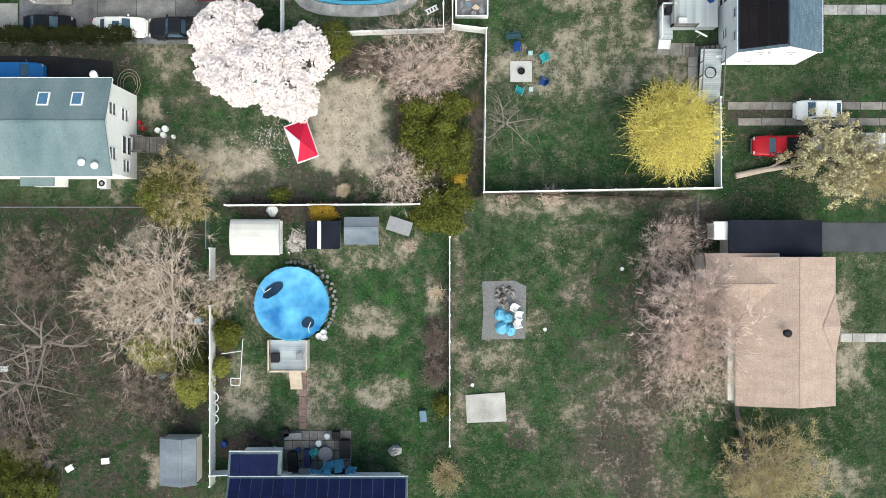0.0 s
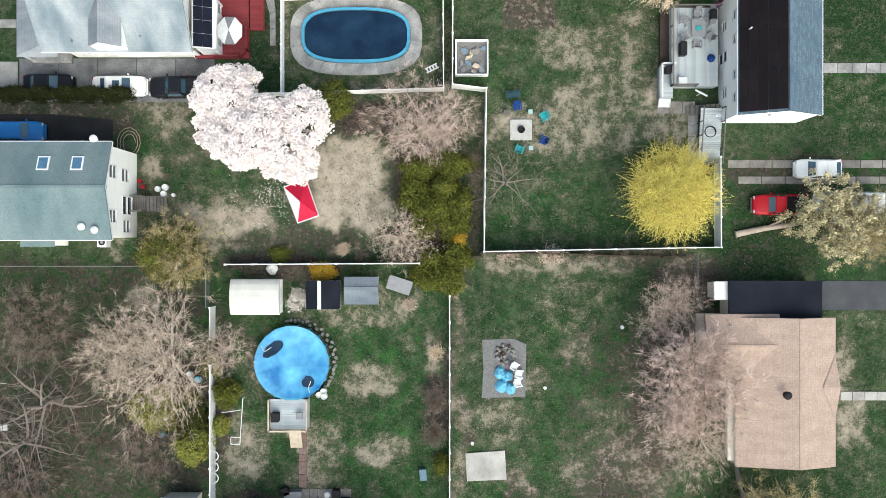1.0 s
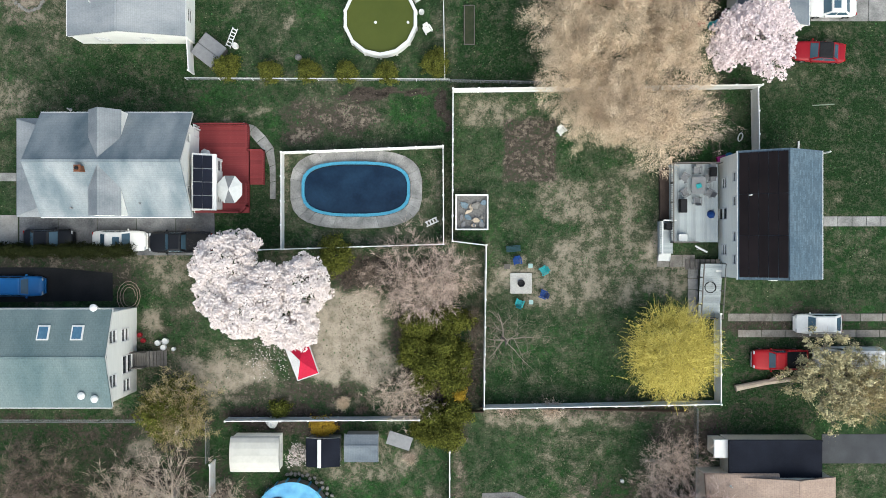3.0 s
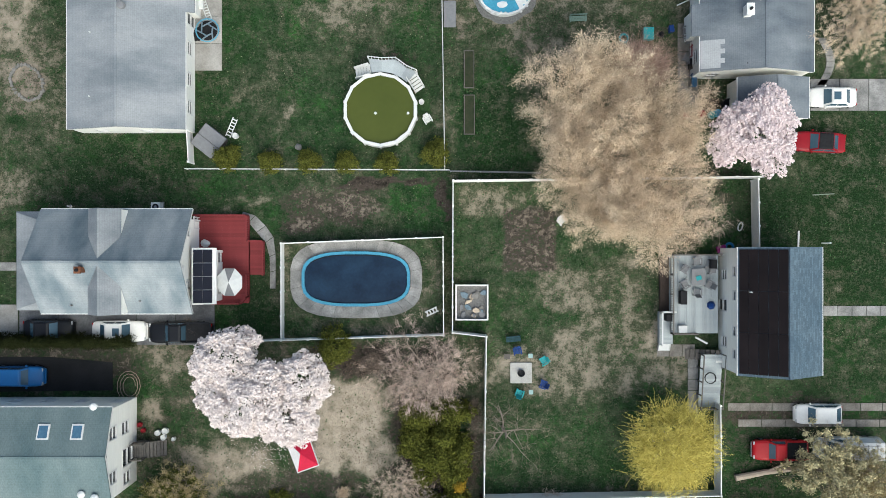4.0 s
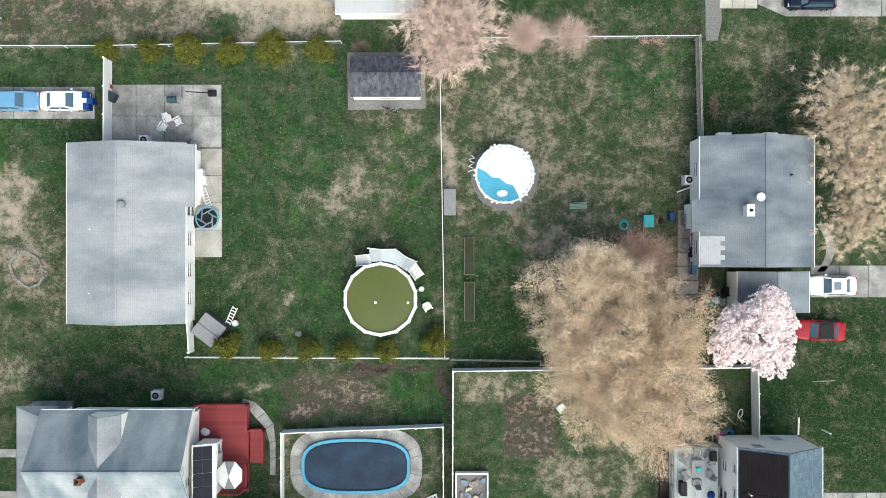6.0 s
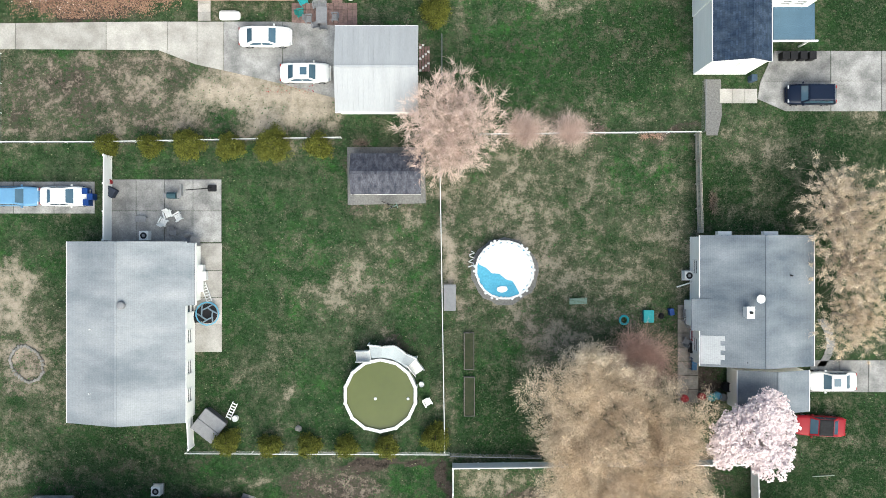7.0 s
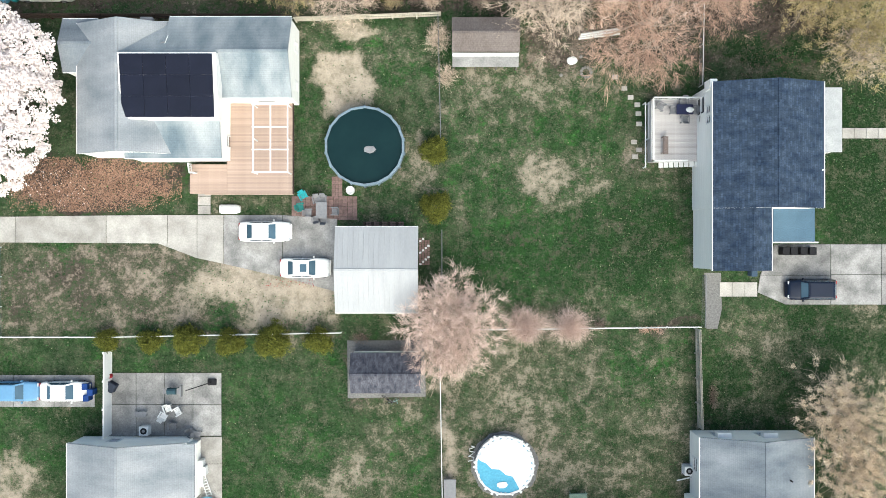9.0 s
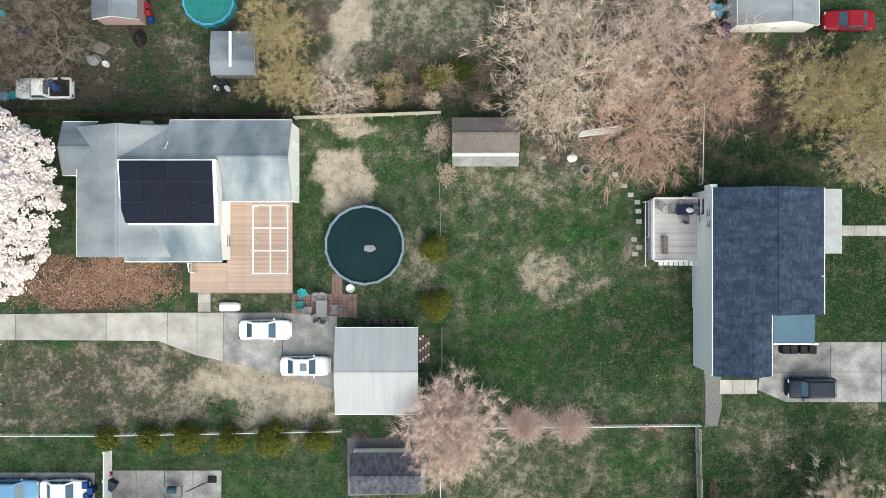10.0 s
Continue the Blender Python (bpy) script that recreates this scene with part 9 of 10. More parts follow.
def bin_box(where, turn, w, d, h, material, label, name="storage_box", lid=None, z=0.0):
    b = thing(name, *where, z, turn, label, name.replace("_", " "))
    part("body", Geo().prism(rounded(-w / 2, -d / 2, w / 2, d / 2, 0.05, 3), 0, h * 0.88, 0.0), material, b)
    part("lid", Geo().prism(rounded(-w / 2 - 0.02, -d / 2 - 0.02, w / 2 + 0.02, d / 2 + 0.02, 0.06, 3), h * 0.88, h, 0.03), lid or material, b)
    return b


def grill(where, turn=0, z=0.0, material=None, label="black covered barbecue grill"):
    m = material or BLACK
    g = thing("barbecue", *where, z, turn, label, "grill", "grills")
    part("firebox", Geo().box(-0.4, -0.28, 0.6, 0.4, 0.28, 0.85), m, g)
    part("hood", Geo().loft([[(x, y, 0.85 + zz) for y, zz in ((-0.28, 0), (0.28, 0), (0.26, 0.2), (0.1, 0.32), (-0.1, 0.32), (-0.26, 0.2))] for x in (-0.4, 0.4)]), m, g)
    for s in (-1, 1):
        part("shelf", Geo().box(s * 0.62 - 0.2, -0.24, 0.8, s * 0.62 + 0.2, 0.24, 0.84), GREY_P, g)
    for sx in (-1, 1):
        for sy in (-1, 1):
            part("leg", Geo().tube((sx * 0.36, sy * 0.22, 0), (sx * 0.36, sy * 0.22, 0.6), 0.025, 0.025, 6), m, g)


def heap(where, rx, ry, h, material, label, seed, name="tarp_heap", category="tarp", z=0.0, n=10):
    """A crumpled sheet lying in a heap."""
    g = random.Random(seed)
    rings = []
    for k, (s, zz) in enumerate(((1.0, 0.0), (0.97, 0.35), (0.72, 0.75), (0.35, 1.0))):
        rings.append([(rx * s * g.uniform(0.8, 1.15) * math.cos(2 * math.pi * i / n), ry * s * g.uniform(0.8, 1.15) * math.sin(2 * math.pi * i / n), h * zz * g.uniform(0.75, 1.2)) for i in range(n)])
    t = thing(name, *where, z, 0, label, category)
    part("sheet", Geo().loft(rings), material, t)
    return t


def bicycle(where, turn, material, label):
    b = thing("bicycle", *where, 0, turn, label, "bicycle", "bicycles")
    for x in (-0.5, 0.5):
        pts = [(x + 0.32 * math.cos(radians(a)), 0, 0.34 + 0.32 * math.sin(radians(a))) for a in range(0, 361, 30)]
        part("wheel", Geo().path(pts, 0.022, 5), RUBBER, b)
    part("frame", Geo().path([(-0.5, 0, 0.34), (-0.12, 0, 0.8), (0.36, 0, 0.82), (0.5, 0, 0.34)], 0.022, 6).path([(-0.12, 0, 0.8), (-0.05, 0, 0.32), (0.36, 0, 0.82)], 0.022, 6), material, b)
    part("handlebar", Geo().path([(0.34, -0.28, 0.98), (0.36, 0, 0.95), (0.34, 0.28, 0.98)], 0.02, 6), material, b)
    part("saddle", Geo().box(-0.26, -0.07, 0.86, 0.02, 0.07, 0.93, 0.02), BLACK, b)


# red and white pop-up tent
t = thing("canopy_tent", *(-12.77, 9.72), 0, 0, "red and white pop-up canopy tent on the lawn", "tent")
tc = [(-14.19, 10.86), (-12.27, 11.57), (-11.16, 8.38), (-12.98, 7.73)]
peak = (*(-12.65, 9.55), 2.7)
RED_CLOTH = mat("red_canvas", (0.468, 0.0108, 0.045), (0.396, 0.009, 0.036), scale=1, fine=8, rough=0.7)
WHITE_CLOTH = mat("white_canvas", (0.72, 0.702, 0.702), (0.63, 0.603, 0.603), scale=1, fine=8, rough=0.7)
for k in range(4):
    p, q = tc[k], tc[(k + 1) % 4]
    m = WHITE_CLOTH if k == 3 else RED_CLOTH
    g = Geo()
    g.loft([[(*p, 1.98), (*q, 1.98), (peak[0], peak[1], 2.68)], [(*p, 2.0), (*q, 2.0), peak]])
    part("canopy_panel", g, m, t, local=False)
    g = Geo()
    g.loft([[(*p, 1.75), (*q, 1.75), (*q, 2.02), (*p, 2.02)], [(p[0] + (p[0] - peak[0]) * 0.05, p[1] + (p[1] - peak[1]) * 0.05, 1.75), (q[0] + (q[0] - peak[0]) * 0.05, q[1] + (q[1] - peak[1]) * 0.05, 1.75), (q[0] + (q[0] - peak[0]) * 0.05, q[1] + (q[1] - peak[1]) * 0.05, 2.02), (p[0] + (p[0] - peak[0]) * 0.05, p[1] + (p[1] - peak[1]) * 0.05, 2.02)]])
    part("valance", g, WHITE_CLOTH, t, local=False)
    part("leg", Geo().tube((*p, 0), (*p, 1.98), 0.03, 0.03, 6), STEEL, t, local=False)

# fire pit and its seats
fp = thing("fire_pit", *(7.17, 16.31), label="square white stone fire pit with black bowl", category="fire pit")
part("pad", Geo().prism(rounded(-1.0, -0.95, 1.0, 0.95, 0.08, 2), -0.1, 0.1, 0.02), mat("white_stone", (0.462, 0.4488, 0.4224), (0.3828, 0.3696, 0.3432), scale=2, fine=14), fp)
part("bowl", Geo().lathe(0, 0, [(0.3, 0.1), (0.34, 0.3), (0.28, 0.3), (0.2, 0.16)], 18), BLACK, fp)
chair((9.19, 17.45), -60, TEAL_P, "turquoise plastic garden chair")
chair((7.01, 14.55), 160, TEAL_P, "turquoise plastic garden chair by the fire pit")
chair((6.81, 18.34), 10, BLUE_P, "blue plastic garden chair")
chair((9.14, 15.32), -110, BLUE_P, "blue plastic garden chair by the fire pit")
bench((6.44, 19.43), 5, 1.3, mat("dark_teal_paint", (0.033, 0.0726, 0.0858), (0.0264, 0.0594, 0.0726)), "dark teal garden bench on the grass")
for p in ((8.00, 17.92), (8.05, 14.60)):
    table(p, 0, 0.4, 0.4, mat("pale_aqua_plastic", (0.33, 0.462, 0.4488), (0.2904, 0.4092, 0.396)), "small pale aqua side table", h=0.45)
table((5.87, 17.87), 0, 0.55, 0.45, WOOD_GREY, "small grey wooden side table", h=0.45)

# planter box full of stones
a, b = (1.13, 21.19), (4.13, 24.44)
pb = thing("planter_box", *centre(a, b), label="white-sided box filled with stones and toys", category="planter")
for q in ((a[0], a[1], a[0] + 0.12, b[1]), (b[0] - 0.12, a[1], b[0], b[1]), (a[0] + 0.12, a[1], b[0] - 0.12, a[1] + 0.12), (a[0] + 0.12, b[1] - 0.12, b[0] - 0.12, b[1])):
    part("side", Geo().box(q[0], q[1], 0, q[2], q[3], 0.75), WHITE, pb, local=False)
part("fill", Geo().box(a[0] + 0.13, a[1] + 0.13, 0, b[0] - 0.13, b[1] - 0.13, 0.3), GRAVEL, pb, local=False)
g = random.Random(5)
for k in range(16):
    x, y = g.uniform(a[0] + 0.4, b[0] - 0.4), g.uniform(a[1] + 0.4, b[1] - 0.4)
    part("stone", Geo().prism(ring_poly(x, y, g.uniform(0.2, 0.42), g.uniform(0.15, 0.3), 7, 0.25, k, k * 50), 0.3, 0.4 + 0.15 * g.random(), 0.04), (STONE, GREY_P, STEEL_BLUE, WOOD_PALE)[k % 4], pb, local=False)

# covered hot tub with a ladder
ht = thing("hot_tub", *(-21.29, 37.51), 0, -38, "grey-covered hot tub beside the fence", "hot tub")
part("shell", Geo().prism(rounded(-1.15, -1.15, 1.15, 1.15, 0.2, 4), 0, 0.85), WOOD_GREY, ht)
for s in (-0.58, 0.58):
    part("cover", Geo().prism(rounded(-1.2, s - 0.57, 1.2, s + 0.57, 0.08, 3), 0.85, 1.0, 0.05), GREY_P, ht)
ld = thing("stepladder", *(-19.32, 38.78), 0, 62, "white stepladder leaning by the hot tub", "ladder")
for s in (-0.22, 0.22):
    part("rail", Geo().tube((-0.9, s, 0.15), (0.9, s, 0.75), 0.045, 0.045, 6), WHITE_P, ld)
for k in range(6):
    x = -0.75 + k * 0.3
    part("rung", Geo().box(x - 0.05, -0.22, 0.2 + 0.1 * k, x + 0.05, 0.22, 0.23 + 0.1 * k), WHITE_P, ld)
barrel((-19.01, 38.05), 0.28, 0.6, WHITE_P, "white plastic bucket beside the tub", "bucket")

# stone oval in the west lawn
so = thing("stone_ring", *(-38.34, 42.99), label="oval ring of pale stones round bare soil", category="stones")
for k, (x, y) in enumerate(ring_poly(*(-38.23, 42.99), 1.75, 1.35, 30, 0.05, 9, -55)):
    part("stone", Geo().prism(ring_poly(x, y, 0.2, 0.15, 6, 0.2, k, k * 33), -0.03, 0.12, 0.03), STONE, so, local=False)
so = thing("stone_ring", *(13.14, 87.57), label="small round stone fire ring", category="stones")
for k, (x, y) in enumerate(ring_poly(*(13.14, 87.57), 0.45, 0.45, 11)):
    part("stone", Geo().prism(ring_poly(x, y, 0.15, 0.12, 6, 0.15, k, k * 33), -0.03, 0.2, 0.03), STONE, so, local=False)

# gravel bed: stones, blue tarps, white chairs
so = thing("stone_heap", *(5.66, -4.31), label="heap of round dark stones on gravel", category="stones")
g = random.Random(12)
for k in range(34):
    w, r = g.uniform(0, 6.28), 0.95 * math.sqrt(g.random())
    x, y = (5.66, -4.31)[0] + r * math.cos(w), (5.66, -4.31)[1] + r * math.sin(w)
    part("stone", Geo().prism(ring_poly(x, y, 0.17, 0.14, 7, 0.2, k, k * 40), 0.02, 0.22 + 0.12 * (1 - r), 0.05), (STONE, WOOD_DARK, STONE)[k % 3], so, local=False)
for k, (p, rx, ry) in enumerate((((5.19, -5.97), 0.5, 0.6), ((5.92, -6.29), 0.6, 0.5), ((5.40, -7.22), 0.6, 0.6), ((6.18, -7.43), 0.5, 0.6))):
    heap(p, rx, ry, 0.45, SKY_P, "crumpled pale blue tarp on the gravel", 20 + k, z=0.03)
for p, tt in (((6.60, -5.40), 60), ((7.01, -6.08), 85), ((6.91, -6.86), 100)):
    chair(p, tt, WHITE_P, "white plastic garden chair on gravel", z=0.03)

# patio behind the solar house
for p, tt, k in (((-11.64, -20.52), 175, 1.5), ((-10.39, -19.79), 165, 1.4), ((-9.61, -19.58), 190, 1.4), ((-8.26, -20.31), 85, 1.2)):
    c = chair(p, tt, SKY_P, "wide pale blue lounge chair on the flagstones", z=0.05)
    c.scale = (k, k, 1.0)
chair((-11.69, -18.65), 40, TEAL_P, "turquoise garden chair on the flagstones", z=0.05)
bin_box((-13.71, -19.38), 3, 0.8, 1.7, 0.8, BLACK, "long black storage chest on the patio", z=0.05)
bin_box((-12.42, -19.06), 3, 0.55, 1.5, 0.6, mat("navy_canvas", (0.02, 0.026, 0.07), (0.035, 0.045, 0.10)), "narrow navy canvas-covered box on the patio", z=0.05)
bin_box((-12.68, -20.52), 0, 0.9, 1.0, 0.7, GREY_P, "light grey plastic bin by the house wall", z=0.05)
bin_box((-14.23, -20.73), 0, 0.9, 0.8, 0.6, WHITE_P, "white plastic bin by the house wall", z=0.05)
bin_box((-14.44, -16.83), 20, 0.7, 0.7, 0.6, BLACK, "black plastic bin at the patio's corner")
bin_box((-9.77, -16.99), 0, 0.7, 0.7, 0.7, BLACK, "black plastic bin on the patio", z=0.05)
bin_box((-9.56, -20.62), 0, 1.4, 0.8, 0.6, BLACK, "dark patterned bench box by the house wall", z=0.05)
table((-10.70, -18.65), 0, 1.3, 1.3, GREY_P, "round grey patio table", z=0.05, round_top=True)
bin_box((-8.94, -18.23), 0, 0.9, 1.6, 0.9, BLACK, "long dark storage box on the patio")
for p, r in (((-10.60, -17.14), 0.28), ((-11.38, -17.77), 0.3), ((-9.04, -19.06), 0.22), ((-15.48, -18.29), 0.2)):
    barrel(p, r, 0.5, WHITE_P, "white plastic pot on the patio", "flower_pot")
barrel((-13.30, -18.44), 0.25, 0.5, BLUE_P, "dark blue pot on the patio", "flower_pot")
bin_box((-13.71, -17.09), 4, 1.6, 0.5, 0.6, GREY_P, "grey potting bench on the patio", "potting_bench")
heap((-4.36, -18.49), 0.65, 0.5, 0.7, mat("white_boulder", (0.4092, 0.396, 0.3696), (0.3168, 0.3036, 0.2772), scale=3, fine=14), "pale garden boulder on the grass", 31, "boulder", "boulder")
bin_box((-1.82, -15.27), 5, 0.6, 1.0, 0.6, mat("grey_blue_plastic", (0.1452, 0.2112, 0.264), (0.1188, 0.1782, 0.2244)), "grey-blue plastic tub by the fence", "tub")
for k, p in enumerate(((-25.71, -11.58), (-26.03, -11.27), (-22.44, -6.60), (-20.05, -17.87))):
    barrel(p, 0.3, 0.6, (SKY_P, BLUE_P, SKY_P, BLUE_P)[k], "blue plastic bucket by the fence", "bucket")
for p, w, tt in (((-34.13, -20.05), 0.7, 30), ((-30.86, -19.38), 0.75, 5), ((-40.31, -10.96), 1.1, 0)):
    table(p, tt, w, 0.55, WHITE_P, "small white table in the wooded yard", h=0.5)
bench((-36.16, -20.00), 60, 1.2, WOOD_GREY, "grey wooden bench by the bushes")
barrel((-23.22, -6.08), 0.25, 0.5, WHITE_P, "white bucket under the bare tree", "bucket")
for p in ((-11.32, -7.95), (-10.91, -7.64), (-10.86, -8.10)):
    barrel(p, 0.3, 0.7, WHITE_P, "white pool filter tank", "pool_pump")
heap((-15.69, 3.53), 0.55, 0.6, 0.7, WHITE_P, "white sheet bundled behind the shed", 33)
bin_box((-15.07, -9.76), 0, 0.7, 0.8, 0.7, BLACK, "black chest on the pool platform", z=1.2)
table((-12.92, -9.65), 0, 0.6, 0.6, GREY_P, "small grey table on the pool platform", z=1.2, h=0.5)
for p in ((16.42, -1.82), (2.70, -12.47), (9.35, -7.38)):
    barrel(p, 0.17, 0.35, WHITE_P, "small white bucket on the lawn", "bucket")
tr = thing("garden_arch", *(-20.78, -13.56), label="white bent pipe garden arch", category="arch")
for k in range(3):
    y0 = (-20.78, -12.94)[1] - k * 1.0
    part("pipe", Geo().path([((-20.99, -12.94)[0] + 0.7 * math.sin(radians(a)) - 0.1, y0 - 0.5 + 0.55 * math.cos(radians(a)), 0.9 + 0.1 * math.cos(radians(a))) for a in range(0, 181, 30)], 0.05, 6), WHITE_P, tr, local=False)
tr = thing("trellis", *(-18.91, -10.34), label="thin white garden frame", category="trellis")
for q in (((-18.23, -8.26), (-18.49, -12.42)), ((-20.21, -9.56), (-18.39, -9.30)), ((-19.32, -11.79), (-18.49, -11.79)), ((-19.32, -12.42), (-18.49, -12.42)), ((-19.32, -11.79), (-19.32, -12.42))):
    part("pipe", Geo().tube((*q[0], 0.7), (*q[1], 0.7), 0.04, 0.04, 5), WHITE_P, tr, local=False)
    part("stake", Geo().tube((*q[0], 0), (*q[0], 0.7), 0.03, 0.03, 5), WHITE_P, tr, local=False)
air_conditioner((-31.01, 5.97))
for p, r in (((-26.13, 10.86), 0.26), ((-25.45, 11.01), 0.3), ((-25.61, 10.44), 0.26), ((-24.68, 10.29), 0.18)):
    barrel(p, r, 0.45, WHITE_P, "white flower pot by the steps", "flower_pot")
for p in ((-27.79, 11.58), (-27.48, 11.06)):
    barrel(p, 0.22, 0.4, RED_P, "dark red flower pot by the steps", "flower_pot")
hz = thing("garden_hose", *(-28.78, 15.12), label="tan garden hose coiled on the grass", category="hose")
part("coil", Geo().path([(0.5 * math.cos(k * 0.5) * (1 + 0.04 * k), 0.75 * math.sin(k * 0.5) * (1 + 0.03 * k), 0.04 + 0.004 * k) for k in range(34)], 0.03, 5), WOOD_TAN, hz)

fp = thing("flag_pole", -40.2, -7.0, label="small striped flag on a leaning pole", category="flag")
part("pole", Geo().tube((0, 0, 0), (-0.4, 0.5, 2.6), 0.03, 0.025, 6), WHITE_P, fp)
for k in range(5):
    part("stripe", Geo().loft([[(-0.35 + 0.16 * k, 0.45 - 0.2 * k, 2.45), (-0.1 + 0.16 * k, 0.6 - 0.2 * k, 2.2), (-0.1 + 0.16 * k, 0.6 - 0.2 * k, 2.22), (-0.35 + 0.16 * k, 0.45 - 0.2 * k, 2.47)],
                                 [(-0.19 + 0.16 * k, 0.25 - 0.2 * k, 2.42), (0.06 + 0.16 * k, 0.4 - 0.2 * k, 2.17), (0.06 + 0.16 * k, 0.4 - 0.2 * k, 2.19), (-0.19 + 0.16 * k, 0.25 - 0.2 * k, 2.44)]]), (BLUE_P, RED_P, WHITE_P, RED_P, WHITE_P)[k], fp)
# deck furniture of the white house
for k in range(6):
    w = k * 1.05
    chair(((22.88, 25.18)[0] + 1.25 * math.sin(w), (22.88, 25.18)[1] + 1.35 * math.cos(w)), -math.degrees(w), GREY_P, "grey patio chair at the deck table", z=1.2)
table((22.88, 25.18), 0, 1.2, 1.5, GREY_P, "grey patio table on the deck", z=1.2)
bin_box((22.88, 25.10), 20, 0.45, 0.35, 0.12, TEAL_P, "turquoise tray on the deck table", "tray", z=1.92)
grill((24.16, 26.35), 90, 1.2)
bin_box((21.56, 23.34), 0, 0.55, 1.2, 0.8, BLACK, "black storage box on the deck", z=1.2)
heap((24.21, 22.62), 0.35, 0.4, 0.4, BLUE_P, "blue toy on the deck", 41, "toy", "toy", z=1.2, n=7)
bin_box((21.56, 20.48), 0, 0.75, 0.6, 0.5, WHITE_P, "white cushion box on the deck", z=1.2)
bin_box((20.31, 21.51), 0, 0.5, 0.6, 0.9, BLACK, "black chair box on the landing", z=0.9)
po = thing("white_pole", *(23.32, 19.45), 0, -28, "white downpipe lying by the deck", "pipe")
part("pipe", Geo().tube((-0.6, 0, 1.3), (0.6, 0, 1.35), 0.09, 0.09, 8), WHITE_P, po)
part("prop", Geo().tube((0, 0, 0), (0, 0, 1.3), 0.03, 0.03, 6), WHITE_P, po)
part("coil", Geo().path([((24.23, 15.99)[0] + 0.5 * math.cos(k * 0.6), (24.23, 15.99)[1] + 0.5 * math.sin(k * 0.6), 0.95 + 0.008 * k) for k in range(26)], 0.035, 5), BLACK, tagged(thing("coiled_hose", *(24.57, 15.77), 0.7), "black hose coiled on the ramp", "hose"), local=False)
bin_box((25.04, 17.74), 0, 0.5, 0.7, 1.0, WHITE_P, "white meter box by the wall", "meter_box")
fl = thing("swim_ring", *(26.29, 27.87), label="blue inflatable swim ring on the grass", category="swim ring")
part("tube", Geo().path([(0.34 * math.cos(radians(a)), 0.34 * math.sin(radians(a)), 0.12) for a in range(0, 361, 30)], 0.12, 8), mat("pool_blue_vinyl", (0.033, 0.1848, 0.363), (0.0264, 0.1584, 0.3168), rough=0.3), fl)
bin_box((25.51, 27.71), 15, 0.8, 0.55, 0.4, MAGENTA_P, "magenta plastic toy box on the grass", "toy_box")
fl = thing("wire_ring", *(27.32, 29.74), label="white oval hoop lying on the grass", category="hoop")
part("hoop", Geo().path([(0.2 * math.cos(radians(a)) + 0.1 * math.sin(radians(a)), 0.38 * math.sin(radians(a)), 0.06) for a in range(0, 361, 30)], 0.06, 6), WHITE_P, fl)
part("post", Geo().tube((0, 0, 0), (0, 0, 1.6), 0.08, 0.08, 8), WHITE_P, thing("marker_post", *(34.86, 28.23), label="short white marker post on the lawn", category="post"))
part("pipe", Geo().tube((0, 0, 0.08), (0.05, 1.6, 0.08), 0.09, 0.09, 8), WHITE_P, thing("drain_pipe", *(32.62, 27.77), label="white drain pipe lying on the lawn", category="pipe"))
part("plank", Geo().tube((-1.0, 0, 0.06), (1.0, 0.12, 0.06), 0.05, 0.05, 6), mat("pale_green_pole", (0.2244, 0.264, 0.198), (0.198, 0.231, 0.1782)), thing("garden_pole", *(34.96, 32.65), label="pale green pole lying on the lawn", category="pole"))
chair((10.86, 30.26), 40, WHITE_P, "white plastic chair under the tan tree")
bin_box((15.17, 32.29), 20, 0.7, 0.9, 0.5, SKY_P, "pale blue toy box under the tree", "toy_box")
heap((16.42, 31.30), 0.7, 0.5, 0.4, RED_P, "red and white toys under the tree", 43, "toy", "toy", n=8)
air_conditioner((-26.13, 31.51))
heap((-21.61, 28.22), 0.45, 0.35, 0.3, WHITE_P, "white cushion lying on the red deck", 44, "cushion", "cushion", z=0.7)
lf = thing("pool_ladder", *(-1.04, 21.95), 0, 25, "white pool ladder lying on the grass", "ladder")
for s in (-0.2, 0.2):
    part("rail", Geo().tube((-0.6, s, 0.1), (0.6, s, 0.2), 0.06, 0.06, 6), WHITE_P, lf)
for k in range(4):
    part("step", Geo().box(-0.5 + k * 0.3, -0.2, 0.1, -0.36 + k * 0.3, 0.2, 0.18), WHITE_P, lf)
barrel((-1.97, 41.17), 0.25, 0.5, WHITE_P, "white bucket by the green pool", "bucket")
chair((-1.40, 39.51), 30, WHITE_P, "small white chair by the green pool")
heap((-13.30, 37.06), 0.35, 0.3, 0.25, STONE, "pale stone on the lawn", 45, "rock", "rock")
part("flowers", quad_mesh("flowers", leaves(np.random.RandomState(3).uniform(((-5.14, 33.48)[0], (-5.14, 33.48)[1], 0.1), ((-2.03, 33.48)[0], (-2.03, 33.90)[1], 0.3), (160, 3)), 0.05, np.random.RandomState(4)), PETAL_WHITE), None, thing("flower_row", *(-3.58, 33.58), label="row of small white flowers in the bed", category="flowers"))
part("flowers", quad_mesh("flowers", leaves(np.random.RandomState(5).uniform(((-9.30, 34.00)[0], (-9.30, 33.74)[1], 0.1), ((-4.88, 34.00)[0], (-4.88, 34.52)[1], 0.3), (60, 3)), 0.06, np.random.RandomState(6)), RED_P), None, thing("flower_row", *(-6.96, 34.10), label="scattered red flowers in the dark bed", category="flowers"))

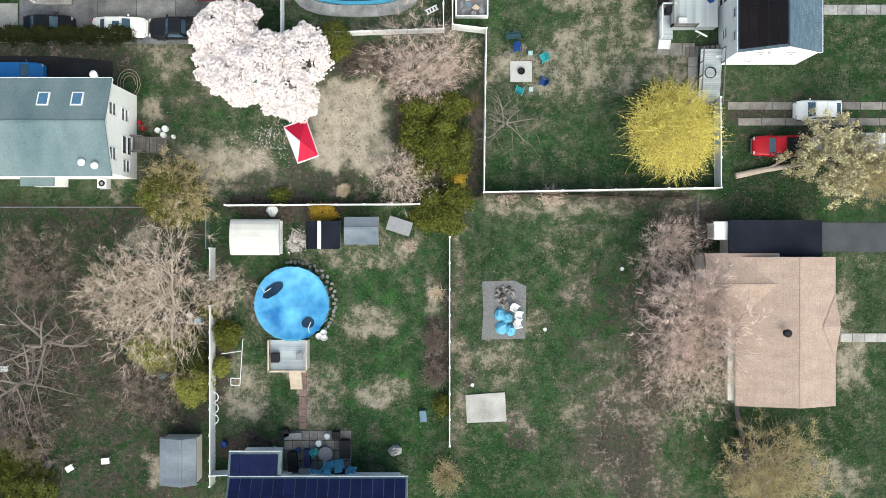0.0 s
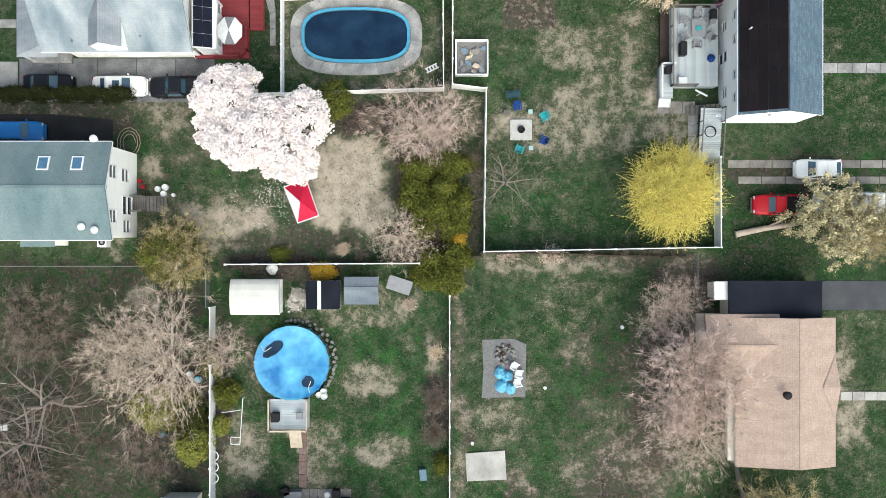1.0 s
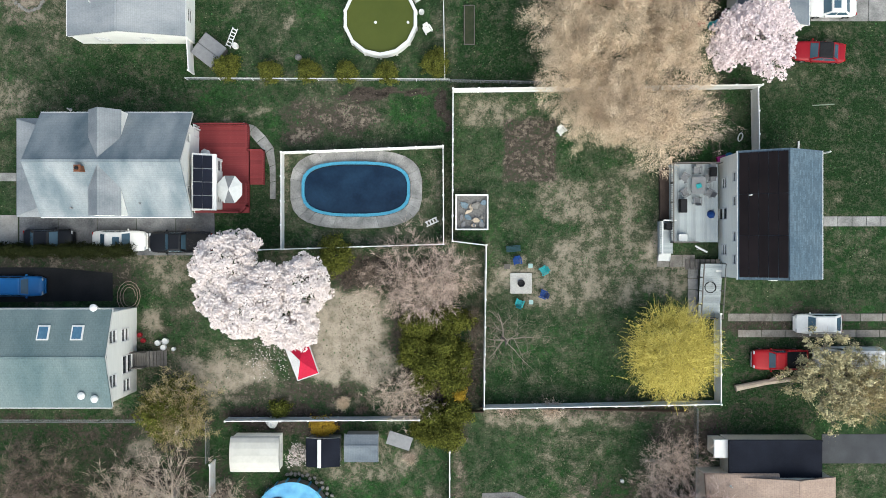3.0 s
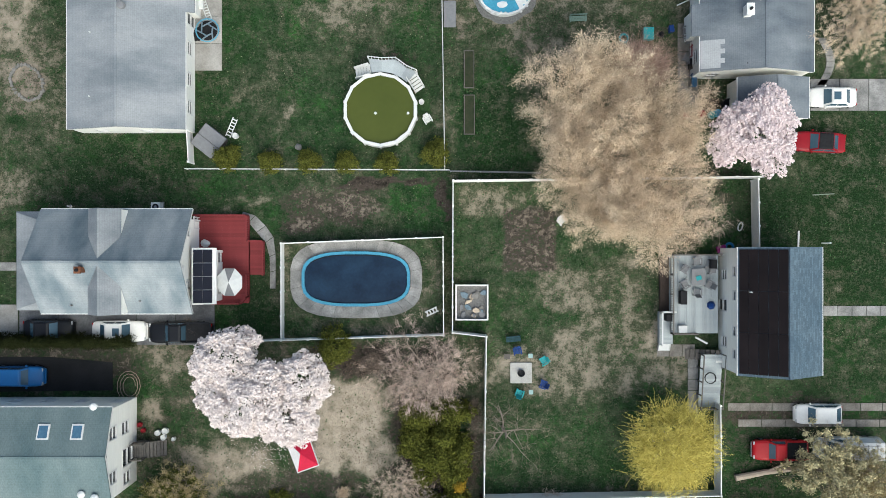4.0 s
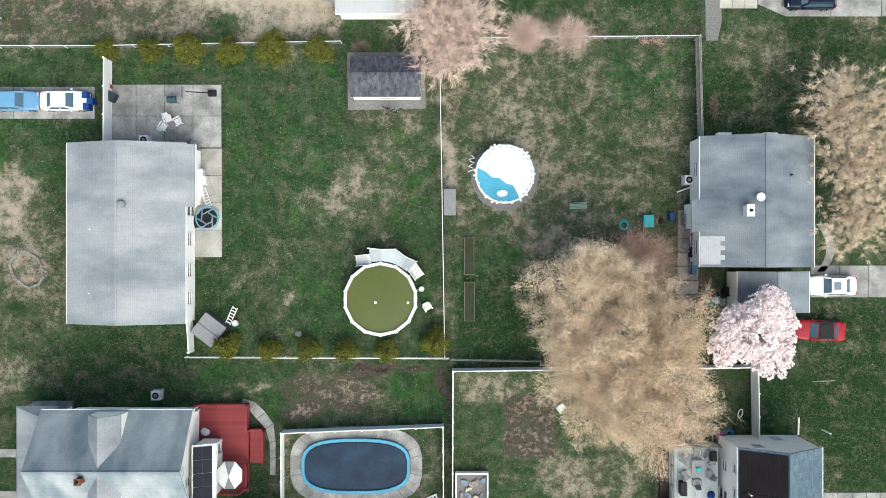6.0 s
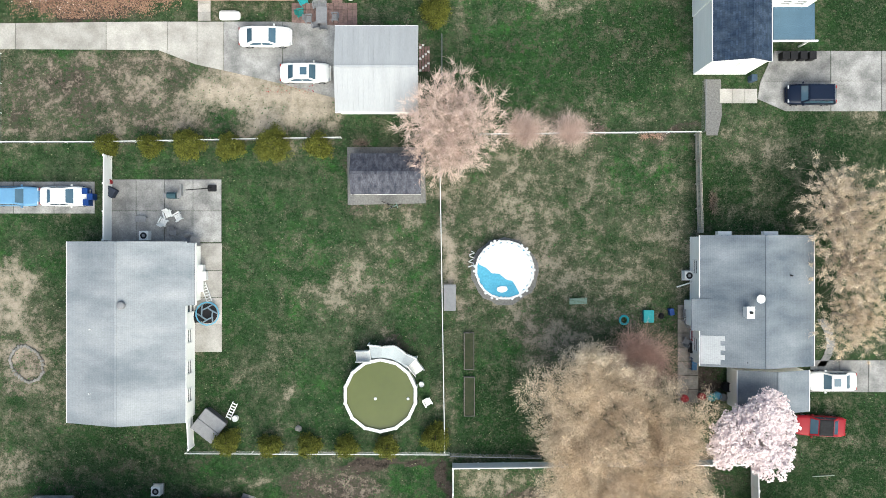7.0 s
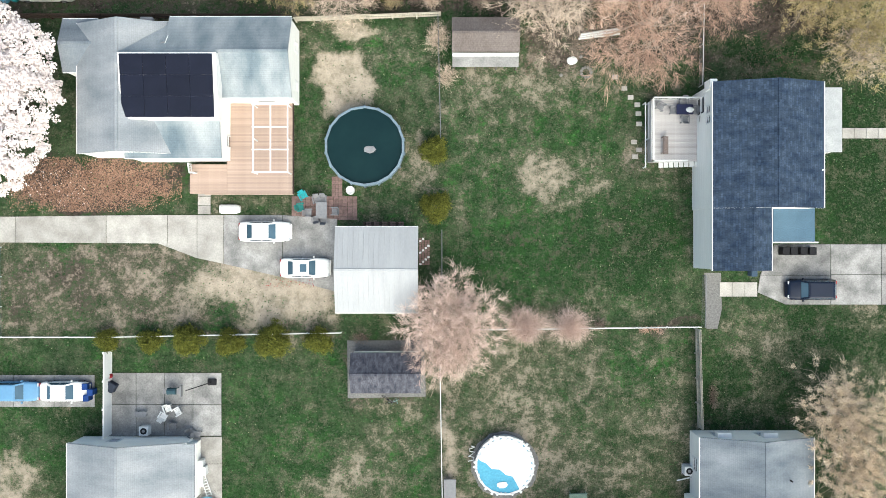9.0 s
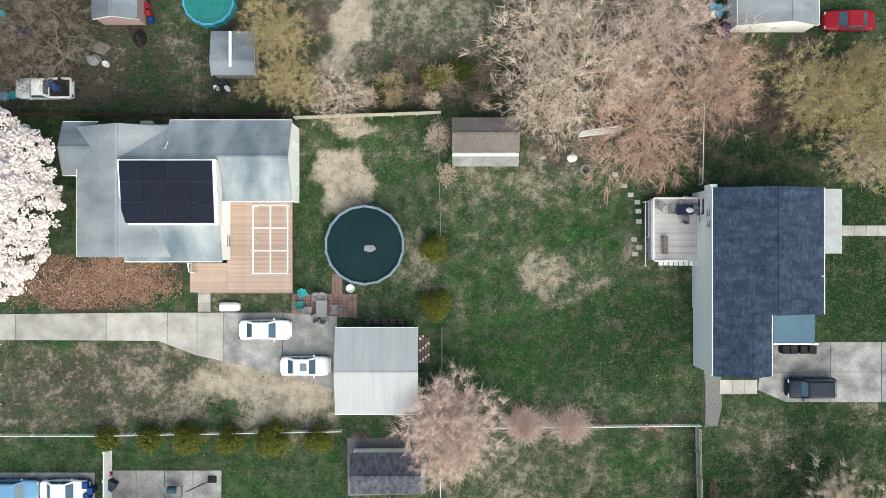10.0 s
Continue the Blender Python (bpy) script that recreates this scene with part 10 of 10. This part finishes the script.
# patio of the long low house
air_conditioner((-27.22, 54.78))
for p, tt in (((-25.14, 56.70), 20), ((-24.26, 56.49), -60), ((-25.56, 56.08), 150)):
    chair(p, tt, WHITE_P, "white garden chair on the concrete patio", z=0.05)
grill((-24.62, 58.42), 0, 0.05, mat("dark_teal_metal", (0.0396, 0.0792, 0.099), (0.033, 0.066, 0.0792)), "dark teal barbecue on the patio")
table((-27.53, 56.29), 0, 1.0, 0.5, GREY_P, "small grey table on the patio", z=0.05)
hp = thing("basketball_hoop", *(-21.19, 59.14), 0.05, 0, "portable basketball hoop leaning over the patio", "basketball hoop")
part("base", Geo().prism(rounded(-0.4, -0.3, 0.4, 0.3, 0.1, 3), 0, 0.2, 0.04), BLACK, hp)
part("pole", Geo().tube((0, 0, 0.2), (-1.6, -0.35, 2.6), 0.05, 0.04, 8), BLACK, hp)
part("backboard", Geo().box(-2.0, -0.85, 2.35, -1.94, 0.15, 2.95), GREY_P, hp)
bin_box((-30.34, 58.78), -30, 0.9, 0.8, 0.8, mat("dark_slate_plastic", (0.033, 0.0396, 0.0594), (0.0264, 0.033, 0.0462)), "dark covered cart on the patio", "cart", z=0.05)
barrel((-30.55, 59.71), 0.25, 0.6, RED_P, "red gas canister by the fence", "canister")
for p in ((-32.52, 58.83), (-32.05, 58.31), (-32.42, 57.79)):
    bin_box(p, 0, 0.5, 0.55, 1.0, BLUE_P, "blue wheeled bin beside the drive", "wheeled_bin")
for k, p in enumerate(((-24.73, 55.09), (-23.06, 54.52), (-22.44, 54.31))):
    chair(p, 40 * k, GREY_P, "grey folding chair by the wall", z=0.05)
for p, w, d, h, l in (((-22.18, 51.82), 0.7, 0.6, 0.9, "white cupboard"), ((-22.13, 51.09), 1.1, 0.8, 0.8, "white chest"), ((-22.23, 50.16), 0.6, 1.0, 0.5, "white rack"), ((-23.32, 48.13), 0.5, 0.5, 0.9, "white washer"), ((-23.32, 47.56), 0.5, 0.5, 0.8, "white cabinet")):
    bin_box(p, 3, w, d, h, WHITE_P, l + " standing on the concrete strip", z=0.05)
sl = thing("stepladder", *(-21.71, 49.58), 0.05, -70, "white ladder lying on the concrete strip", "ladder")
for s in (-0.22, 0.22):
    part("rail", Geo().tube((-0.9, s, 0.12), (0.9, s, 0.2), 0.045, 0.045, 6), WHITE_P, sl)
for k in range(7):
    part("rung", Geo().box(-0.8 + k * 0.26, -0.22, 0.12, -0.72 + k * 0.26, 0.22, 0.17), WHITE_P, sl)
tp = thing("trampoline", *(-21.51, 47.66), 0.05, 0, "small collapsed trampoline with blue-grey net", "trampoline")
part("mat", Geo().lathe(0, 0, [(0.9, 0.4), (0.9, 0.43)], 20), BLACK, tp)
part("rim", Geo().path([(1.05 * math.cos(radians(a)), 1.05 * math.sin(radians(a)), 0.5) for a in range(0, 361, 24)], 0.06, 6), SKY_P, tp)
for k in range(6):
    w = k * 1.05
    part("net_fold", Geo().path([(0.95 * math.cos(w), 0.95 * math.sin(w), 0.5), (0.5 * math.cos(w + 0.7), 0.5 * math.sin(w + 0.7), 0.62), (0.6 * math.cos(w + 1.6), 0.6 * math.sin(w + 1.6), 0.55)], 0.07, 5), STEEL_BLUE, tp)
    part("leg", Geo().tube((1.0 * math.cos(w), 1.0 * math.sin(w), 0), (1.0 * math.cos(w), 1.0 * math.sin(w), 0.5), 0.03, 0.03, 6), STEEL, tp)
heap((-22.60, 47.40), 0.6, 0.7, 0.4, BLACK, "dark tarp heaped on the concrete", 46)
table((0.62, 49.12), 0, 1.1, 2.4, GREY_P, "long grey picnic table by the wire fence", h=0.6)
bench((12.36, 48.75), 3, 1.6, mat("pale_green_paint", (0.1848, 0.264, 0.2178), (0.1584, 0.2244, 0.1848)), "pale green garden bench")
fl = thing("swim_ring", *(16.62, 47.04), label="turquoise inflatable ring on the lawn", category="swim ring")
part("tube", Geo().path([(0.38 * math.cos(radians(a)), 0.38 * math.sin(radians(a)), 0.11) for a in range(0, 361, 30)], 0.11, 8), TEAL_P, fl)
bin_box((18.81, 47.40), 0, 0.9, 1.1, 0.5, TEAL_P, "turquoise and white toy table", "toy_table")
bin_box((20.88, 47.82), 10, 0.4, 0.6, 0.6, BLUE_P, "blue toy car on the lawn", "toy_car")
heap((20.05, 47.40), 0.3, 0.3, 0.3, BLACK, "black toy on the lawn", 47, "toy", "toy", n=7)
air_conditioner((22.39, 51.14))
part("pipe", Geo().tube((-1.0, -0.35, 0.06), (1.0, 0.4, 0.9), 0.06, 0.06, 8), WHITE_P, thing("downpipe", *(22.49, 50.42), label="white downpipe running from the house corner", category="pipe"))
bench((22.96, 45.74), 90, 1.1, RED_P, "red bench behind the grey house", z=0.05)
bench((22.96, 43.09), 90, 1.2, mat("blue_bench_paint", (0.0396, 0.1056, 0.198), (0.033, 0.0858, 0.165)), "blue bench behind the grey house", z=0.05)
bin_box((22.96, 44.55), 0, 0.9, 0.9, 0.8, BLACK, "black storage box behind the grey house", z=0.05)
barrel((25.92, 40.96), 0.45, 0.9, BLACK, "black rain barrel by the wall", "rain_barrel")
for k, p in enumerate(((23.69, 40.03), (24.62, 39.97), (25.14, 40.13), (25.66, 39.97), (22.13, 39.87))):
    barrel(p, 0.35, 0.5, (RED_P, TEAL_P, SKY_P, GREY_P, RED_P)[k], "coloured plastic planter by the wall", "planter")
for k, p in enumerate(((22.29, 47.66), (22.39, 46.88), (22.29, 45.06))):
    chair(p, 90 + 30 * k, GREY_P, "grey garden chair behind the house", z=0.05)
bicycle((-4.52, 57.43), 20, mat("pale_green_metal", (0.198, 0.297, 0.2772), (0.165, 0.264, 0.2442)), "pale green bicycle in front of the shed")
bicycle((-4.88, 57.58), -25, STEEL, "grey bicycle in front of the shed")

# round dark pool yard
kk = thing("canoe", *(-19.53, 75.00), label="white upturned dinghy beside the drive", category="boat")
part("hull", Geo().loft([[(x, y * w, z * h) for y, z in ((-0.42, 0), (0.42, 0), (0.4, 0.3), (0.2, 0.45), (-0.2, 0.45), (-0.4, 0.3))] for x, w, h in ((-0.95, 0.85, 0.8), (-0.8, 1, 1), (0.5, 1, 1), (0.85, 0.8, 0.85), (0.95, 0.5, 0.6))]), WHITE_P, kk)
chair((-12.78, 76.19), 30, TEAL_P, "turquoise garden chair on the brick patio", z=0.04)
chair((-12.99, 75.15), 100, mat("green_teal_plastic", (0.0396, 0.2112, 0.1848), (0.033, 0.1782, 0.1584)), "green garden chair on the brick patio", z=0.04)
table((-11.06, 74.89), 0, 1.0, 1.5, GREY_P, "grey garden table on the brick patio", z=0.04)
for p, tt in (((-11.01, 75.88), 0), ((-11.53, 75.83), 10), ((-10.96, 74.01), 180), ((-11.64, 74.11), 190), ((-9.92, 74.79), -90), ((-12.26, 74.63), 90)):
    chair(p, tt, GREY_P, "grey garden chair at the patio table", z=0.04)
barrel((-8.47, 76.71), 0.4, 0.7, WHITE_P, "white pool filter beside the dark pool", "pool_pump")
bp = thing("brick_stack", *(-1.66, 71.00), label="stacked red and white bricks behind the garage", category="bricks")
g = random.Random(6)
for k in range(46):
    x, y = (-2.08, 69.96)[0] + 0.25 * (k % 4), (-1.87, 69.96)[1] + 0.21 * (k // 4 % 12)
    o = part("brick", Geo().box(-0.1, -0.09, 0, 0.1, 0.09, 0.12 + 0.1 * (k % 3)), WHITE_P if k % 5 == 0 else BRICK, bp)
    o.matrix_basis = bp.matrix_basis.inverted() @ pose(x, y, 0.0, 0, 0, g.uniform(-15, 15))
bp = thing("brick_stack", *(-5.40, 73.54), label="row of red bricks along the garage wall", category="bricks")
for k in range(30):
    o = part("brick", Geo().box(-0.11, -0.08, 0, 0.11, 0.08, 0.14 + 0.1 * (k % 2)), BRICK if k % 3 else WOOD_DARK, bp)
    o.matrix_basis = bp.matrix_basis.inverted() @ pose((-7.22, 73.59)[0] + 0.25 * (k % 15), (-5.40, 73.54)[1] + 0.22 * (k // 15), 0, 0, 0, g.uniform(-12, 12))
for p in ((-20.62, 94.95), (-19.84, 94.84), (-20.10, 95.31)):
    bicycle(p, 80, BLUE_P, "dark blue bicycle behind the grey shed")
for p in ((-20.68, 95.00), (-19.69, 94.95)):
    barrel(p, 0.22, 0.9, WHITE_P, "white gas bottle behind the shed", "gas_bottle")
g = random.Random(15)
for k, (p, m) in enumerate((((24.62, 102.37), SKY_P), ((25.25, 102.27), SKY_P), ((26.03, 102.27), TEAL_P), ((23.95, 101.75), GREY_P), ((24.62, 101.65), WHITE_P), ((25.14, 101.75), SKY_P), ((24.47, 101.02), BLACK), ((24.83, 100.82), BLACK), ((25.35, 101.13), BLACK), ((25.87, 100.56), PURPLE_P), ((25.25, 100.24), PURPLE_P), ((25.77, 99.93), PURPLE_P))):
    barrel(p, 0.36, 0.85, m, "coloured plastic barrel in a cluster")
heap((11.84, 88.66), 0.55, 0.4, 0.2, WHITE_P, "white plastic sheet on the grass", 48)
ps = thing("pipe_stack", *(14.34, 91.10), label="stack of long white pipes by the thicket", category="pipes")
for k in range(3):
    o = part("pipe", Geo().tube((-1.9, 0, 0), (1.9, 0, 0), 0.1, 0.1, 8), WHITE_P, ps)
    o.matrix_basis = pose(0.1 * k, -0.22 + 0.22 * k, 0.1, 0, 0, 7 + k)
for p in ((10.86, 87.31), (12.68, 89.02)):
    heap(p, 0.18, 0.18, 0.2, STONE, "pale stone on the lawn", 49, "rock", "rock", n=7)
table((21.60, 83.81), 0, 1.5, 0.9, mat("navy_cloth", (0.0198, 0.0231, 0.0594), (0.0165, 0.0198, 0.0462)), "navy outdoor table on the deck", z=1.4)
for p, tt in (((20.68, 83.81), 90), ((22.51, 83.81), -90), ((21.70, 83.00), 180), ((19.56, 84.12), 60), ((21.60, 84.52), 0)):
    chair(p, tt, GREY_P, "grey deck chair at the table", z=1.4)
bench((19.97, 80.65), 90, 1.6, mat("taupe_paint", (0.198, 0.1584, 0.1452), (0.165, 0.132, 0.1188)), "taupe cushioned bench on the deck", z=1.4)
grill((23.18, 83.10), 90, 1.4)
heap((22.06, 83.77), 0.35, 0.25, 0.15, WHITE_P, "white cloth on the deck table", 50, "cloth", "cloth", z=2.13)
for p in ((31.12, 71.15), (31.84, 71.15), (32.73, 71.15), (33.56, 71.15)):
    bin_box(p, 0, 0.6, 0.7, 1.05, BLACK, "black wheeled bin by the entry", "wheeled_bin")
bin_box((28.26, 69.13), 0, 0.5, 0.55, 1.0, mat("slate_blue_plastic", (0.0528, 0.0792, 0.1188), (0.0396, 0.066, 0.099)), "slate blue recycling bin", "wheeled_bin")
for k, (p, m) in enumerate((((-36.16, 95.41), BLACK), ((-35.53, 95.31), BLUE_P), ((-35.01, 94.89), BLUE_P), ((-34.60, 95.41), BLACK))):
    bin_box(p, 20 * k, 0.6, 0.5, 0.35, m, "tool box in the pickup bed", "tool_box", z=1.07)
for k, (p, m) in enumerate((((-40.10, 94.27), SKY_P), ((-39.27, 94.37), TEAL_P), ((-38.55, 100.09), BLUE_P), ((-30.86, 97.23), WHITE_P), ((-26.70, 101.23), BLUE_P), ((-27.12, 102.58), RED_P), ((-26.96, 101.85), RED_P), ((-40.31, 101.85), TEAL_P))):
    barrel(p, 0.4 if k < 2 else 0.28, 0.6, m, "plastic tub in the cluttered yard", "tub")
heap((-32.16, 97.70), 0.7, 0.5, 0.4, GREY_P, "grey scrap sheet in the cluttered yard", 52)
heap((-27.84, 99.57), 0.6, 0.8, 0.8, BLACK, "black tarp beside the open shed", 53)
heap((-31.38, 98.79), 0.8, 0.6, 0.5, WOOD_GREY, "pile of grey scrap wood", 54, "scrap_pile", "scrap")
ld = thing("stepladder", *(-34.08, 98.84), 0.0, 80, "aluminium ladder lying in the yard", "ladder")
for s in (-0.22, 0.22):
    part("rail", Geo().tube((-1.0, s, 0.1), (1.0, s, 0.3), 0.04, 0.04, 6), STEEL, ld)
for k in range(7):
    part("rung", Geo().box(-0.9 + k * 0.3, -0.22, 0.13 + 0.03 * k, -0.84 + k * 0.3, 0.22, 0.17 + 0.03 * k), STEEL, ld)


# ---- grass tufts, leaf litter and fallen petals ----
def loose(name, label, material, n, a, b, size, seed, h=(0.0, 0.05), flat=2.0, patch=0.0, avoid=True, category="grass", oval=False):
    """Many small blades or leaves over a rectangle of open ground, thinned into patches."""
    g = np.random.RandomState(seed)
    (xa, ya), (xb, yb) = a, b
    x, y = g.uniform(min(xa, xb), max(xa, xb), n), g.uniform(min(ya, yb), max(ya, yb), n)
    keep = fractal(x, y, 2.6, seed) + g.normal(scale=0.07, size=n) > patch
    if oval:
        d = np.hypot((x - (xa + xb) / 2) / (xb - xa) * 2, (y - (ya + yb) / 2) / (yb - ya) * 2)
        keep &= d + g.normal(scale=0.22, size=n) + (fractal(x, y, 1.5, seed + 9) - 0.47) < 0.85
    if avoid:
        for x0, y0, x1, y1 in PAVED:
            keep &= ~((x > x0 - 0.1) & (x < x1 + 0.1) & (y > y0 - 0.1) & (y < y1 + 0.1))
    x, y = x[keep], y[keep]
    c = np.stack([x, y, g.uniform(*h, len(x))], 1)
    ob = new(name, quad_mesh(name, leaves(c, size, g, flat), material))
    return tagged(ob, label, category, kind="stuff")


TUFT_DARK = leaf_mat("dark_grass_tufts", (0.012, 0.030, 0.012), (0.062, 0.135, 0.048))
TUFT_PALE = leaf_mat("pale_grass_tufts", (0.06, 0.078, 0.04), (0.24, 0.24, 0.15))
LITTER = leaf_mat("brown_leaf_litter", (0.030, 0.022, 0.016), (0.140, 0.102, 0.074))
LITTER_RUSSET = leaf_mat("russet_leaf_litter", (0.085, 0.045, 0.030), (0.300, 0.190, 0.135))
loose("grass_tufts", "dark green tufts of lawn grass", TUFT_DARK, 60000, (-44, -26), (44, 106), 0.07, 71, (0.0, 0.07), 0.4, 0.44)
loose("dry_tufts", "pale dry tufts of lawn grass", TUFT_PALE, 26000, (-44, -26), (44, 106), 0.055, 72, (0.0, 0.06), 0.5, 0.50)
loose("leaf_litter", "brown leaf litter beneath the bare trees", LITTER, 12000, (-40.73, 3.69), (-21.77, -22.81), 0.04, 73, (0.01, 0.05), 2.0, 0.3, oval=True)
loose("leaf_litter", "brown leaf litter under the fence shrubs", LITTER, 6000, (-9.56, 19.27), (3.69, 5.25), 0.04, 74, (0.01, 0.05), 2.0, 0.35)
loose("leaf_litter", "brown leaf litter in the thicket", LITTER, 8000, (7.58, 103.21), (35.12, 87.10), 0.06, 75, (0.01, 0.05), 2.0, 0.4)
loose("leaf_litter", "russet leaf litter beside the blossom tree", LITTER_RUSSET, 26000, (-40.20, 79.80), (-24.00, 74.74), 0.06, 76, (0.01, 0.05), 2.0, 0.3, oval=True)
loose("leaf_litter", "brown twig litter under the tan house trees", LITTER, 6000, (14.86, -8.26), (26.29, -21.77), 0.05, 77, (0.01, 0.05), 2.0, 0.42, oval=True)
loose("fallen_petals", "white petals fallen on the grass", PETAL_WHITE, 1500, (-19.95, 13.04), (-12.68, 7.32), 0.045, 78, (0.02, 0.06), 2.0, 0.42, category="petals", oval=True)
loose("fallen_petals", "pale petals under the flowering tree", PETAL_WHITE, 350, (-39.69, 80.35), (-31.38, 74.74), 0.05, 79, (0.02, 0.06), 2.0, 0.4, category="petals", oval=True)
